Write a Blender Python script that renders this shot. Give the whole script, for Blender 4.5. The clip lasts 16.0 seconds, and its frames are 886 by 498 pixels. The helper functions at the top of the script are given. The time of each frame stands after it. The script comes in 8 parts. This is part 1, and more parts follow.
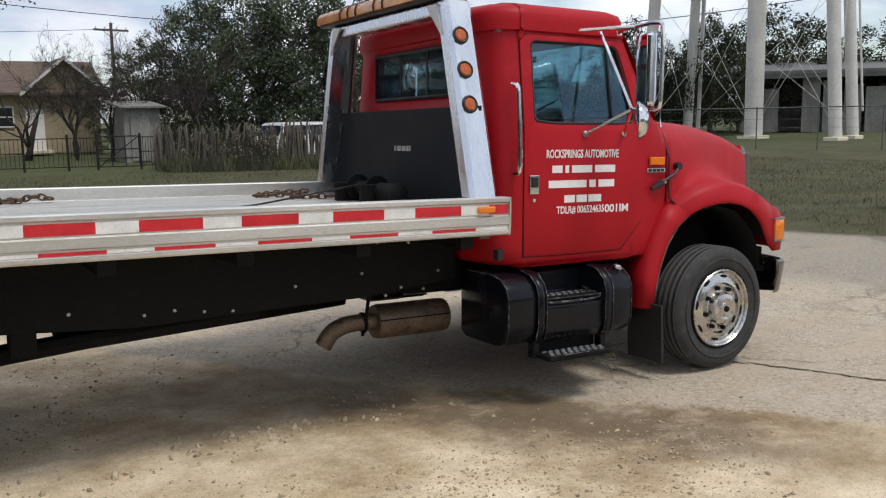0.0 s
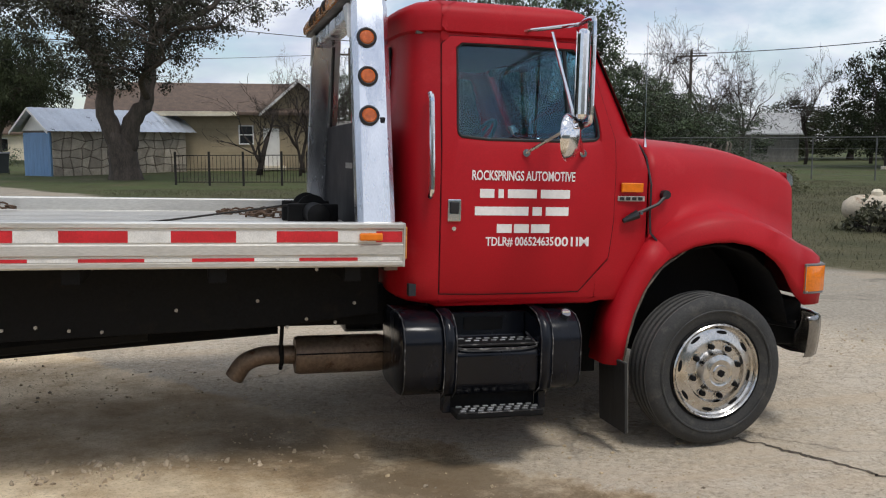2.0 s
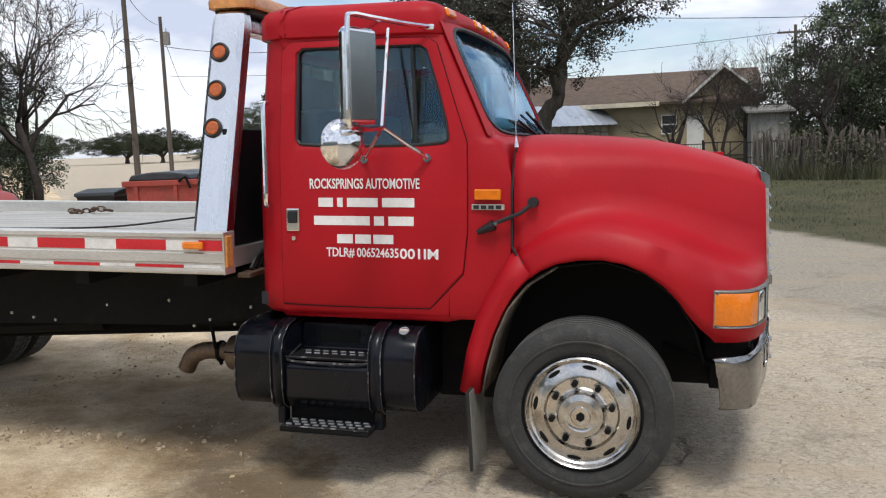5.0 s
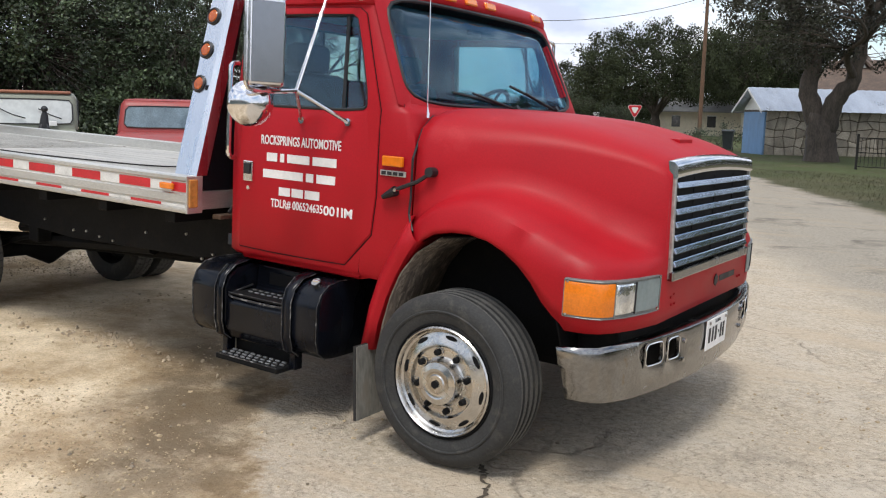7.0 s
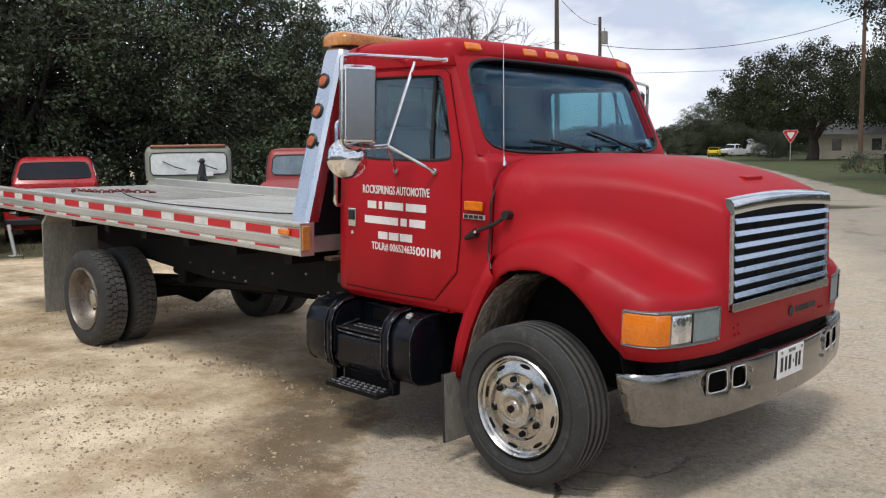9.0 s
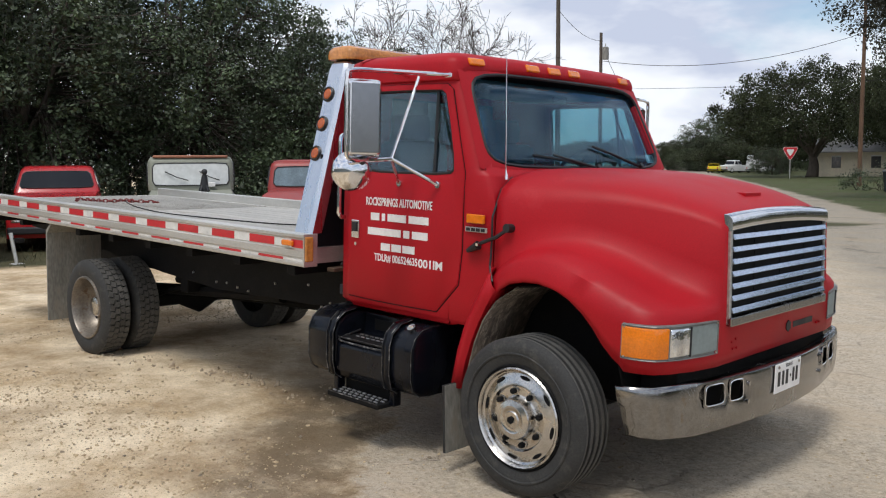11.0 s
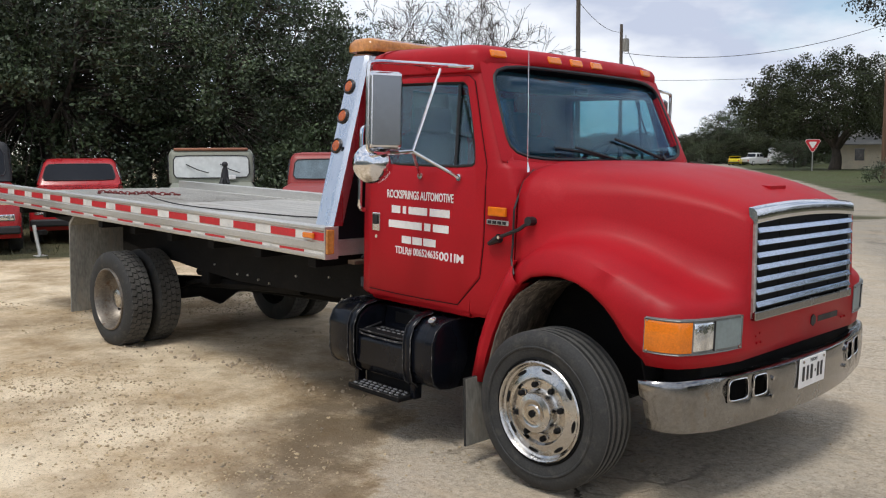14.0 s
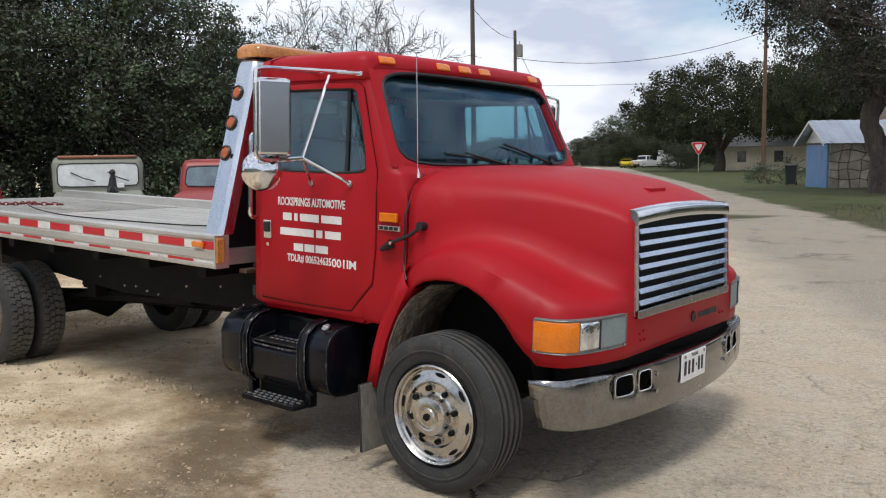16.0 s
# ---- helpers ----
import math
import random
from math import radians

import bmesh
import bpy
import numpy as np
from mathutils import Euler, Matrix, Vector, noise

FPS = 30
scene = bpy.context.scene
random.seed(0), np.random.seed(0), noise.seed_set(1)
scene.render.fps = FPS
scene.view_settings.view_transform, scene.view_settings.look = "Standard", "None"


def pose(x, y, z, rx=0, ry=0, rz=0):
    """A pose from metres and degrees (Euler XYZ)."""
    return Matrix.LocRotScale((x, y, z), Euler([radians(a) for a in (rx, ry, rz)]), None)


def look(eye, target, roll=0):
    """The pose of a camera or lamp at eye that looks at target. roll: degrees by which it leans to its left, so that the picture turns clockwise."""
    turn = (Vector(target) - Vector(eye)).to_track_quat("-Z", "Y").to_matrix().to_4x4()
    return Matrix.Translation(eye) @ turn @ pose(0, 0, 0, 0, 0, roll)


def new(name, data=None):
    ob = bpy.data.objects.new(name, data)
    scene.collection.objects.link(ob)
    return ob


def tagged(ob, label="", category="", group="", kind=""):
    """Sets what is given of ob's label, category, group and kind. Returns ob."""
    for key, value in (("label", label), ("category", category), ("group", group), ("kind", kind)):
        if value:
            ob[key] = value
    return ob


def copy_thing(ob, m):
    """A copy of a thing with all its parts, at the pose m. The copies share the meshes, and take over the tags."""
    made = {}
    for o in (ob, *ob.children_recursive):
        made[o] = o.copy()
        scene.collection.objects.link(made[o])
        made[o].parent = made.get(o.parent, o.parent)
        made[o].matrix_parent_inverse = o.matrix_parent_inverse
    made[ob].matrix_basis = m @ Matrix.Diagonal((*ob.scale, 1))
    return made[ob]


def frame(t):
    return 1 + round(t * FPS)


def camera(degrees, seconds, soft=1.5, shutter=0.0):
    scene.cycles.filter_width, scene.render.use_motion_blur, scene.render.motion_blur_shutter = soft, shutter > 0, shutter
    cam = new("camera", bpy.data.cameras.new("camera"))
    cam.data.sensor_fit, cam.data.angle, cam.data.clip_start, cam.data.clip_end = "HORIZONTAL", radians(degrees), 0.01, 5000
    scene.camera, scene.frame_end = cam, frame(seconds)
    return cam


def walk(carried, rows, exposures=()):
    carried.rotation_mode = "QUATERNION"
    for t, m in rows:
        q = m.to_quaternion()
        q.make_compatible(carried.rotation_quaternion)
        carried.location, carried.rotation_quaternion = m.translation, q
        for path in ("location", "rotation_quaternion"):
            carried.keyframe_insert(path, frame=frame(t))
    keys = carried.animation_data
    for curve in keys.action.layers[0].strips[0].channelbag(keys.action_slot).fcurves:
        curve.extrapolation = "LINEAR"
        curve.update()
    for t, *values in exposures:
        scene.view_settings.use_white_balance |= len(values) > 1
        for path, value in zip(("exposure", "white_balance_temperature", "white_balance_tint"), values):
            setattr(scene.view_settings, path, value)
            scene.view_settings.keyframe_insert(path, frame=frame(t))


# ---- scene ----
cam = camera(53.0, 16.0, 1.15)
PATH = [
    (0, (-4.487, -5.165, 1.696), (-3.47, -3.469, 1.399), -1.1),
    (0.5, (-4.05, -5.231, 1.668), (-3.06, -3.515, 1.401), -0.8),
    (1, (-3.618, -5.271, 1.663), (-2.626, -3.555, 1.397), 0.9),
    (1.5, (-3.12, -5.205, 1.656), (-2.306, -3.391, 1.438), 0.3),
    (2, (-2.615, -5.259, 1.629), (-2.087, -3.345, 1.389), -0.2),
    (2.5, (-2.127, -5.271, 1.621), (-1.781, -3.316, 1.376), 0.2),
    (3, (-1.597, -5.312, 1.627), (-1.402, -3.341, 1.345), -0.1),
    (3.5, (-1.098, -5.379, 1.645), (-1.061, -3.402, 1.344), 0.3),
    (4, (-0.605, -5.268, 1.655), (-0.72, -3.286, 1.418), -0.4),
    (4.2, (-0.407, -5.236, 1.651), (-0.611, -3.26, 1.418), -1.0),
    (6.3, (1.588, -4.612, 1.633), (0.701, -2.838, 1.378), -0.4),
    (6.5, (1.733, -4.55, 1.639), (0.784, -2.809, 1.384), 0.5),
    (7, (2.16, -4.448, 1.611), (1.06, -2.804, 1.313), 1.3),
    (7.5, (2.453, -4.438, 1.669), (1.227, -2.881, 1.397), 0.2),
    (8, (2.601, -4.536, 1.668), (1.292, -3.049, 1.398), 0.1),
    (8.5, (2.672, -4.54, 1.678), (1.312, -3.095, 1.428), -0.7),
    (9, (2.693, -4.552, 1.682), (1.323, -3.112, 1.461), -1.0),
    (11.3, (2.724, -4.607, 1.685), (1.351, -3.165, 1.494), -0.3),
    (11.5, (2.719, -4.605, 1.688), (1.338, -3.171, 1.496), -0.3),
    (12, (2.712, -4.609, 1.685), (1.318, -3.187, 1.492), -0.3),
    (12.5, (2.703, -4.608, 1.685), (1.3, -3.197, 1.483), -0.2),
    (13, (2.704, -4.609, 1.683), (1.296, -3.202, 1.479), -0.2),
    (13.5, (2.7, -4.607, 1.685), (1.289, -3.204, 1.483), -0.3),
    (14, (2.705, -4.606, 1.684), (1.305, -3.193, 1.476), -0.4),
    (14.5, (2.715, -4.603, 1.682), (1.349, -3.158, 1.467), -0.4),
    (15, (2.733, -4.598, 1.686), (1.411, -3.112, 1.479), -0.6),
    (15.5, (2.748, -4.589, 1.689), (1.48, -3.055, 1.485), -0.7),
    (16, (2.752, -4.589, 1.69), (1.518, -3.027, 1.49), -0.9),
]
EXPOSURES = [(0, -0.14), (1.0, -0.28), (2.0, -0.19), (3.5, 0.14), (4.0, 0.02), (6.5, -0.02), (7.0, 0.15), (9.0, -0.12), (12.5, -0.16), (16.0, -0.16)]
walk(cam, [(t, look(e, g, r)) for t, e, g, r in PATH], EXPOSURES)

# ---- sky and sun ----
SUN_FROM = Vector((0.16, -0.46, 1.0)).normalized()
world = bpy.data.worlds.new("sky")
scene.world = world
world.use_nodes = True
wn = world.node_tree
w_bg = wn.nodes["Background"]
w_sky = wn.nodes.new("ShaderNodeTexSky")
w_sky.sky_type = 'NISHITA'
w_sky.sun_disc = False
w_sky.sun_elevation = math.asin(SUN_FROM.z)
w_sky.sun_rotation = math.atan2(SUN_FROM.x, SUN_FROM.y)
w_sky.air_density = 1.0
w_sky.dust_density = 0.6
w_co = wn.nodes.new("ShaderNodeTexCoord")
w_map = wn.nodes.new("ShaderNodeMapping")
w_map.inputs["Scale"].default_value = (1.0, 1.0, 2.6)
w_noise = wn.nodes.new("ShaderNodeTexNoise")
w_noise.inputs["Scale"].default_value = 3.1
w_noise.inputs["Detail"].default_value = 7.0
w_noise.inputs["Roughness"].default_value = 0.55
w_noise.inputs["Distortion"].default_value = 0.25
w_ramp = wn.nodes.new("ShaderNodeValToRGB")
w_ramp.color_ramp.elements[0].position = 0.36
w_ramp.color_ramp.elements[1].position = 0.53
w_tone = wn.nodes.new("ShaderNodeValToRGB")
w_tone.color_ramp.elements[0].position = 0.36
w_tone.color_ramp.elements[0].color = (6.6, 7.3, 9.1, 1)
w_tone.color_ramp.elements[1].position = 0.55
w_tone.color_ramp.elements[1].color = (11.2, 11.6, 12.3, 1)
w_noise2 = wn.nodes.new("ShaderNodeTexNoise")
w_noise2.inputs["Scale"].default_value = 5.3
w_noise2.inputs["Detail"].default_value = 5.0
w_mix = wn.nodes.new("ShaderNodeMix")
w_mix.data_type = 'RGBA'
wn.links.new(w_co.outputs["Generated"], w_map.inputs["Vector"])
wn.links.new(w_map.outputs[0], w_noise.inputs["Vector"])
wn.links.new(w_map.outputs[0], w_noise2.inputs["Vector"])
wn.links.new(w_noise.outputs["Fac"], w_ramp.inputs[0])
wn.links.new(w_noise2.outputs["Fac"], w_tone.inputs[0])
wn.links.new(w_ramp.outputs[0], w_mix.inputs["Factor"])
w_blue = wn.nodes.new("ShaderNodeVectorMath")
w_blue.operation = 'SCALE'
w_blue.inputs["Scale"].default_value = 1.45
wn.links.new(w_sky.outputs[0], w_blue.inputs[0])
wn.links.new(w_blue.outputs[0], w_mix.inputs["A"])
wn.links.new(w_tone.outputs[0], w_mix.inputs["B"])
wn.links.new(w_mix.outputs["Result"], w_bg.inputs["Color"])
w_bg.inputs["Strength"].default_value = 0.098
sun_data = bpy.data.lights.new("sun", 'SUN')
sun_data.energy = 2.1
sun_data.angle = radians(15)
sun_data.color = (1.0, 0.965, 0.91)
sun = new("sun", sun_data)
sun.matrix_world = look(SUN_FROM * 50, (0, 0, 0))

# ---- materials ----
def mk(name, color, rough=0.6, metal=0.0, scale=8.0, vary=0.15, bump=0.0, fine=60.0, spot=None, spot_at=0.62, coat=0.0, spec=0.5, stretch=(1, 1, 1), rough_vary=0.1, per_piece=0.0):
    """A surface with broad stains, fine grain, and relief, in metres of its own object."""
    m = bpy.data.materials.new(name)
    m.use_nodes = True
    n, l = m.node_tree.nodes, m.node_tree.links
    b = n["Principled BSDF"]
    co = n.new("ShaderNodeTexCoord")
    mp = n.new("ShaderNodeMapping")
    mp.inputs["Scale"].default_value = stretch
    l.new(co.outputs["Object"], mp.inputs["Vector"])
    big = n.new("ShaderNodeTexNoise")
    big.inputs["Scale"].default_value = scale
    big.inputs["Detail"].default_value = 6
    big.inputs["Roughness"].default_value = 0.6
    small = n.new("ShaderNodeTexNoise")
    small.inputs["Scale"].default_value = fine
    small.inputs["Detail"].default_value = 3
    l.new(mp.outputs[0], big.inputs["Vector"])
    l.new(mp.outputs[0], small.inputs["Vector"])
    r1 = n.new("ShaderNodeValToRGB")
    lo = tuple(c * (1 - vary) for c in color)
    hi = tuple(min(1, c * (1 + vary)) for c in color)
    r1.color_ramp.elements[0].position, r1.color_ramp.elements[1].position = 0.3, 0.7
    r1.color_ramp.elements[0].color, r1.color_ramp.elements[1].color = (*lo, 1), (*hi, 1)
    l.new(big.outputs["Fac"], r1.inputs[0])
    r2 = n.new("ShaderNodeMapRange")
    r2.inputs["From Min"].default_value, r2.inputs["From Max"].default_value = 0.3, 0.7
    r2.inputs["To Min"].default_value, r2.inputs["To Max"].default_value = 1 - vary * 0.7, 1 + vary * 0.7
    l.new(small.outputs["Fac"], r2.inputs["Value"])
    mul = n.new("ShaderNodeVectorMath")
    mul.operation = 'SCALE'
    l.new(r1.outputs[0], mul.inputs[0])
    l.new(r2.outputs[0], mul.inputs["Scale"])
    out = mul.outputs[0]
    if spot:
        sp = n.new("ShaderNodeTexNoise")
        sp.inputs["Scale"].default_value = scale * 1.7
        sp.inputs["Detail"].default_value = 8
        sp.inputs["Roughness"].default_value = 0.7
        l.new(mp.outputs[0], sp.inputs["Vector"])
        sr = n.new("ShaderNodeValToRGB")
        sr.color_ramp.elements[0].position, sr.color_ramp.elements[1].position = spot_at - 0.06, spot_at + 0.06
        l.new(sp.outputs["Fac"], sr.inputs[0])
        mx = n.new("ShaderNodeMix")
        mx.data_type = 'RGBA'
        l.new(sr.outputs[0], mx.inputs["Factor"])
        l.new(out, mx.inputs["A"])
        mx.inputs["B"].default_value = (*spot, 1)
        out = mx.outputs["Result"]
    if per_piece:
        oi = n.new("ShaderNodeObjectInfo")
        pr = n.new("ShaderNodeMapRange")
        pr.inputs["To Min"].default_value, pr.inputs["To Max"].default_value = 1 - per_piece, 1 + per_piece
        l.new(oi.outputs["Random"], pr.inputs["Value"])
        pm = n.new("ShaderNodeVectorMath")
        pm.operation = 'SCALE'
        l.new(out, pm.inputs[0])
        l.new(pr.outputs[0], pm.inputs["Scale"])
        out = pm.outputs[0]
    l.new(out, b.inputs["Base Color"])
    rr = n.new("ShaderNodeMapRange")
    rr.inputs["From Min"].default_value, rr.inputs["From Max"].default_value = 0.3, 0.7
    rr.inputs["To Min"].default_value, rr.inputs["To Max"].default_value = max(0.02, rough - rough_vary), min(1, rough + rough_vary)
    l.new(big.outputs["Fac"], rr.inputs["Value"])
    l.new(rr.outputs[0], b.inputs["Roughness"])
    b.inputs["Metallic"].default_value = metal
    b.inputs["Coat Weight"].default_value = coat
    b.inputs["Coat Roughness"].default_value = max(.08, rough * .55)
    b.inputs["Specular IOR Level"].default_value = spec
    if bump:
        bp = n.new("ShaderNodeBump")
        bp.inputs["Strength"].default_value = bump
        bp.inputs["Distance"].default_value = 0.01
        l.new(small.outputs["Fac"], bp.inputs["Height"])
        l.new(bp.outputs[0], b.inputs["Normal"])
    return m


def glass(name, tint, power=3.0):
    """A thin tinted pane: clear straight through, with the mirror gloss of glass."""
    m = bpy.data.materials.new(name)
    m.use_nodes = True
    n, l = m.node_tree.nodes, m.node_tree.links
    tr = n.new("ShaderNodeBsdfTransparent")
    tr.inputs["Color"].default_value = (*tint, 1)
    gl = n.new("ShaderNodeBsdfGlossy")
    gl.inputs["Roughness"].default_value = 0.03
    gl.inputs["Color"].default_value = (0.66, 0.84, 1.0, 1)
    lw = n.new("ShaderNodeLayerWeight")
    lw.inputs["Blend"].default_value = 0.5
    pw = n.new("ShaderNodeMath")
    pw.operation = 'POWER'
    pw.inputs[1].default_value = power
    l.new(lw.outputs["Facing"], pw.inputs[0])
    fr = n.new("ShaderNodeMapRange")
    fr.inputs["To Min"].default_value, fr.inputs["To Max"].default_value = 0.05, 0.85
    l.new(pw.outputs[0], fr.inputs["Value"])
    mx = n.new("ShaderNodeMixShader")
    l.new(fr.outputs[0], mx.inputs[0])
    l.new(tr.outputs[0], mx.inputs[1])
    l.new(gl.outputs[0], mx.inputs[2])
    l.new(mx.outputs[0], n["Material Output"].inputs["Surface"])
    return m


RED = mk("faded_red_paint", (0.385, 0.0056, 0.0122), 0.52, scale=1.6, vary=0.11, fine=140, coat=0.03, spec=.235, spot=(0.44, 0.022, 0.028), spot_at=0.66, rough_vary=0.08)
CHROME = mk("chrome", (0.78, 0.78, 0.80), 0.12, 1.0, scale=6, vary=0.08, fine=40, rough_vary=0.08)
CHROME_OLD = mk("weathered_chrome", (0.47, 0.455, 0.43), 0.22, 1.0, scale=7, vary=0.2, fine=60, spot=(0.30, 0.20, 0.11), spot_at=0.66, rough_vary=0.14)
BUMPER_CHROME = mk("dull_bumper_chrome", (0.29, 0.285, 0.28), 0.2, 1.0, scale=5, vary=0.16, fine=60, spot=(0.26, 0.20, 0.14), spot_at=0.68, rough_vary=0.12)
RIM = mk("stained_chrome", (0.58, 0.56, 0.53), 0.24, 1.0, scale=9, vary=0.13, fine=70, spot=(0.30, 0.21, 0.13), spot_at=0.67, rough_vary=0.14)
ALU = mk("weathered_aluminium", (0.60, 0.59, 0.56), 0.45, 0.75, scale=2.2, vary=0.16, fine=90, bump=0.04, stretch=(0.35, 1.5, 3))
ALU_POST = mk("polished_aluminium", (0.70, 0.72, 0.76), 0.26, 1.0, scale=3, vary=0.10, fine=90, stretch=(3, 3, 0.5))
DECK = mk("dull_aluminium_deck", (0.50, 0.48, 0.44), 0.55, 0.55, scale=1.8, vary=0.2, fine=50, spot=(0.30, 0.26, 0.21), spot_at=0.62, stretch=(0.5, 2, 1), bump=0.08)
SATIN = mk("dusty_black_steel", (0.0065, 0.0065, 0.007), 0.72, scale=4, vary=0.35, fine=70, spot=(0.013, 0.011, 0.009), spot_at=0.62, bump=0.1, spec=.18)
HEADBLACK = mk("satin_black_sheet", (0.006, 0.006, 0.009), 0.62, scale=3, vary=0.3, fine=60, spec=.25)
PLASTIC = mk("black_plastic", (0.012, 0.012, 0.014), 0.5, scale=9, vary=0.2, fine=120)
RUBBER = mk("dusty_tyre_rubber", (0.030, 0.030, 0.029), 0.74, scale=7, vary=0.3, fine=110, spot=(0.058, 0.054, 0.047), spot_at=0.60, bump=0.2)
TREADDUST = mk("dusty_tread_rubber", (0.085, 0.082, 0.076), 0.85, scale=8, vary=0.3, fine=120, bump=0.2)
FLAP = mk("dusty_rubber_flap", (0.25, 0.24, 0.21), 0.85, scale=6, vary=0.3, fine=60, spot=(0.27, 0.24, 0.20), spot_at=0.58, bump=0.1, stretch=(1, 1, .35))
FLAP_BACK = mk("black_rubber_flap", (0.016, 0.015, 0.014), 0.7, scale=9, vary=0.3, fine=60, spot=(0.05, 0.045, 0.04), spot_at=0.66, bump=0.1, stretch=(1, 3, .3))
SCUFF = mk("scuffed_black_edge", (0.018, 0.018, 0.02), 0.45, scale=13, vary=0.4, fine=80, spot=(0.26, 0.255, 0.245), spot_at=0.585)
TANKBLACK = mk("dusty_gloss_black_tank", (0.0042, 0.0052, 0.0085), 0.24, scale=4, vary=0.3, fine=90, spot=(0.022, 0.020, 0.018), spot_at=0.68, coat=0.05, spec=.24, stretch=(1, 1, .5))
LINER = mk("muddy_wheel_liner", (0.13, 0.105, 0.085), 0.9, scale=14, vary=0.5, fine=45, spot=(0.34, 0.28, 0.22), spot_at=0.56, bump=0.3, stretch=(1, 1, .25))
RUST = mk("heat_stained_steel", (0.19, 0.135, 0.095), 0.55, 0.5, scale=7, vary=0.3, fine=60, spot=(0.10, 0.05, 0.028), spot_at=0.6)
STEEL = mk("polished_mirror_back", (0.33, 0.34, 0.35), 0.20, 1.0, scale=2, vary=0.06, fine=30, rough_vary=0.05)
# chrome slats, the blue of the mirrored sky put into their colour
SLAT = mk("sky_tinted_chrome_slat", (0.50, 0.56, 0.68), 0.14, 1.0, scale=4, vary=0.08, fine=40, rough_vary=0.06)
TREAD = mk("bare_tread_plate", (0.42, 0.41, 0.40), 0.38, 0.9, scale=9, vary=0.3, fine=70)
AMBER = mk("amber_lens", (0.80, 0.20, 0.008), 0.14, scale=9, vary=0.12, fine=30, coat=0.6)
AMBER_TURN = mk("amber_lens_aged", (0.80, 0.20, 0.006), 0.16, scale=5, vary=0.16, fine=110, coat=0.5, bump=.12)
AMBER_POST = mk("aged_amber_lens", (0.42, 0.085, 0.008), 0.2, scale=30, vary=0.2, coat=0.4)
AMBER_OLD = mk("sun_faded_amber", (0.58, 0.24, 0.06), 0.22, scale=4, vary=0.28, fine=60, coat=0.4)
CLEAR = mk("clear_lens", (0.74, 0.76, 0.78), 0.10, .95, scale=10, bump=.9, vary=0.25, fine=9, coat=0.8, stretch=(1, 2.2, 1))
BEZEL = mk("dull_grey_bezel", (0.20, 0.205, 0.20), 0.45, 0.5, scale=20, vary=0.2)
FILLER = mk("pale_grey_lamp_filler", (0.22, 0.26, 0.255), 0.4, scale=6, vary=0.12, fine=40)
TAPE_R = mk("red_reflective_tape", (0.56, 0.015, 0.025), 0.38, scale=12, vary=0.18, fine=160, coat=0.2)
TAPE_W = mk("white_reflective_tape", (0.72, 0.71, 0.68), 0.36, scale=12, vary=0.14, fine=160, coat=0.2)
VINYL = mk("white_vinyl", (0.82, 0.80, 0.78), 0.45, scale=20, vary=0.06)
GREYMARK = mk("dull_silver_badge", (0.45, 0.44, 0.42), 0.35, 0.6, scale=30, vary=0.2)
SEAT = mk("grey_blue_seat_cloth", (0.055, 0.068, 0.082), 0.9, scale=12, vary=0.25, fine=200, bump=0.1)
DASH = mk("dark_dash_plastic", (0.016, 0.018, 0.023), 0.7, scale=9, vary=0.2)
HEADLINER = mk("grey_headliner", (0.16, 0.18, 0.19), 0.9, scale=9, vary=0.1)
ROPE = mk("dark_wire_rope", (0.03, 0.028, 0.026), 0.6, 0.5, scale=60, vary=0.4)
RED_CHAIN = mk("worn_red_chain", (0.20, 0.03, 0.028), 0.55, 0.2, scale=40, vary=0.4)
RIM_REAR = mk("dusty_steel_rim", (0.25, 0.22, 0.185), 0.42, 0.6, scale=8, vary=0.25, fine=60, spot=(0.16, 0.10, 0.06), spot_at=0.6)
CHAIN = mk("rusty_chain", (0.12, 0.075, 0.05), 0.6, 0.6, scale=40, vary=0.4)
GLASS_SIDE = glass("side_glass", (0.74, 0.84, 0.84))
GLASS_FRONT = glass("windscreen_glass", (0.44, 0.64, 0.71), 4.2)
MIRROR = mk("mirror_glass", (0.85, 0.86, 0.87), 0.03, 1.0, scale=4, vary=0.03, rough_vary=0.02)

# ---- building helpers ----
def link_mesh(name, me, material, parent=None, label=""):
    ob = new(name, me)
    if material is not None and not me.materials:
        for mt in (material if isinstance(material, (list, tuple)) else [material]):
            me.materials.append(mt)
    if parent is not None:
        ob.parent = parent
    if label:
        ob["label"] = label
    return ob


def part(name, bm, material, parent=None, label="", smooth=0):
    """Links a bmesh as one mesh object; smooth: the angle below which edges shade smooth."""
    me = bpy.data.meshes.new(name)
    bmesh.ops.recalc_face_normals(bm, faces=bm.faces[:])
    if smooth:
        for f in bm.faces:
            f.smooth = True
        for e in bm.edges:
            if len(e.link_faces) == 2 and e.calc_face_angle(0) > radians(smooth):
                e.smooth = False
    bm.to_mesh(me)
    bm.free()
    return link_mesh(name, me, material, parent, label)


def thing(name, m, label, category, group="", kind=""):
    ob = new(name)
    ob.matrix_basis = m
    return tagged(ob, label, category, group, kind)


def add_box(bm, a, b, bevel=0.0, m=None, seg=2):
    r = bmesh.ops.create_cube(bm, size=1)
    vs = r["verts"]
    for v in vs:
        v.co = Vector([a[i] + (v.co[i] + .5) * (b[i] - a[i]) for i in range(3)])
    if m is not None:
        for v in vs:
            v.co = m @ v.co
    if bevel:
        es = list({e for v in vs for e in v.link_edges})
        bmesh.ops.bevel(bm, geom=es, offset=bevel, segments=seg, affect='EDGES', profile=0.5)
    return bm


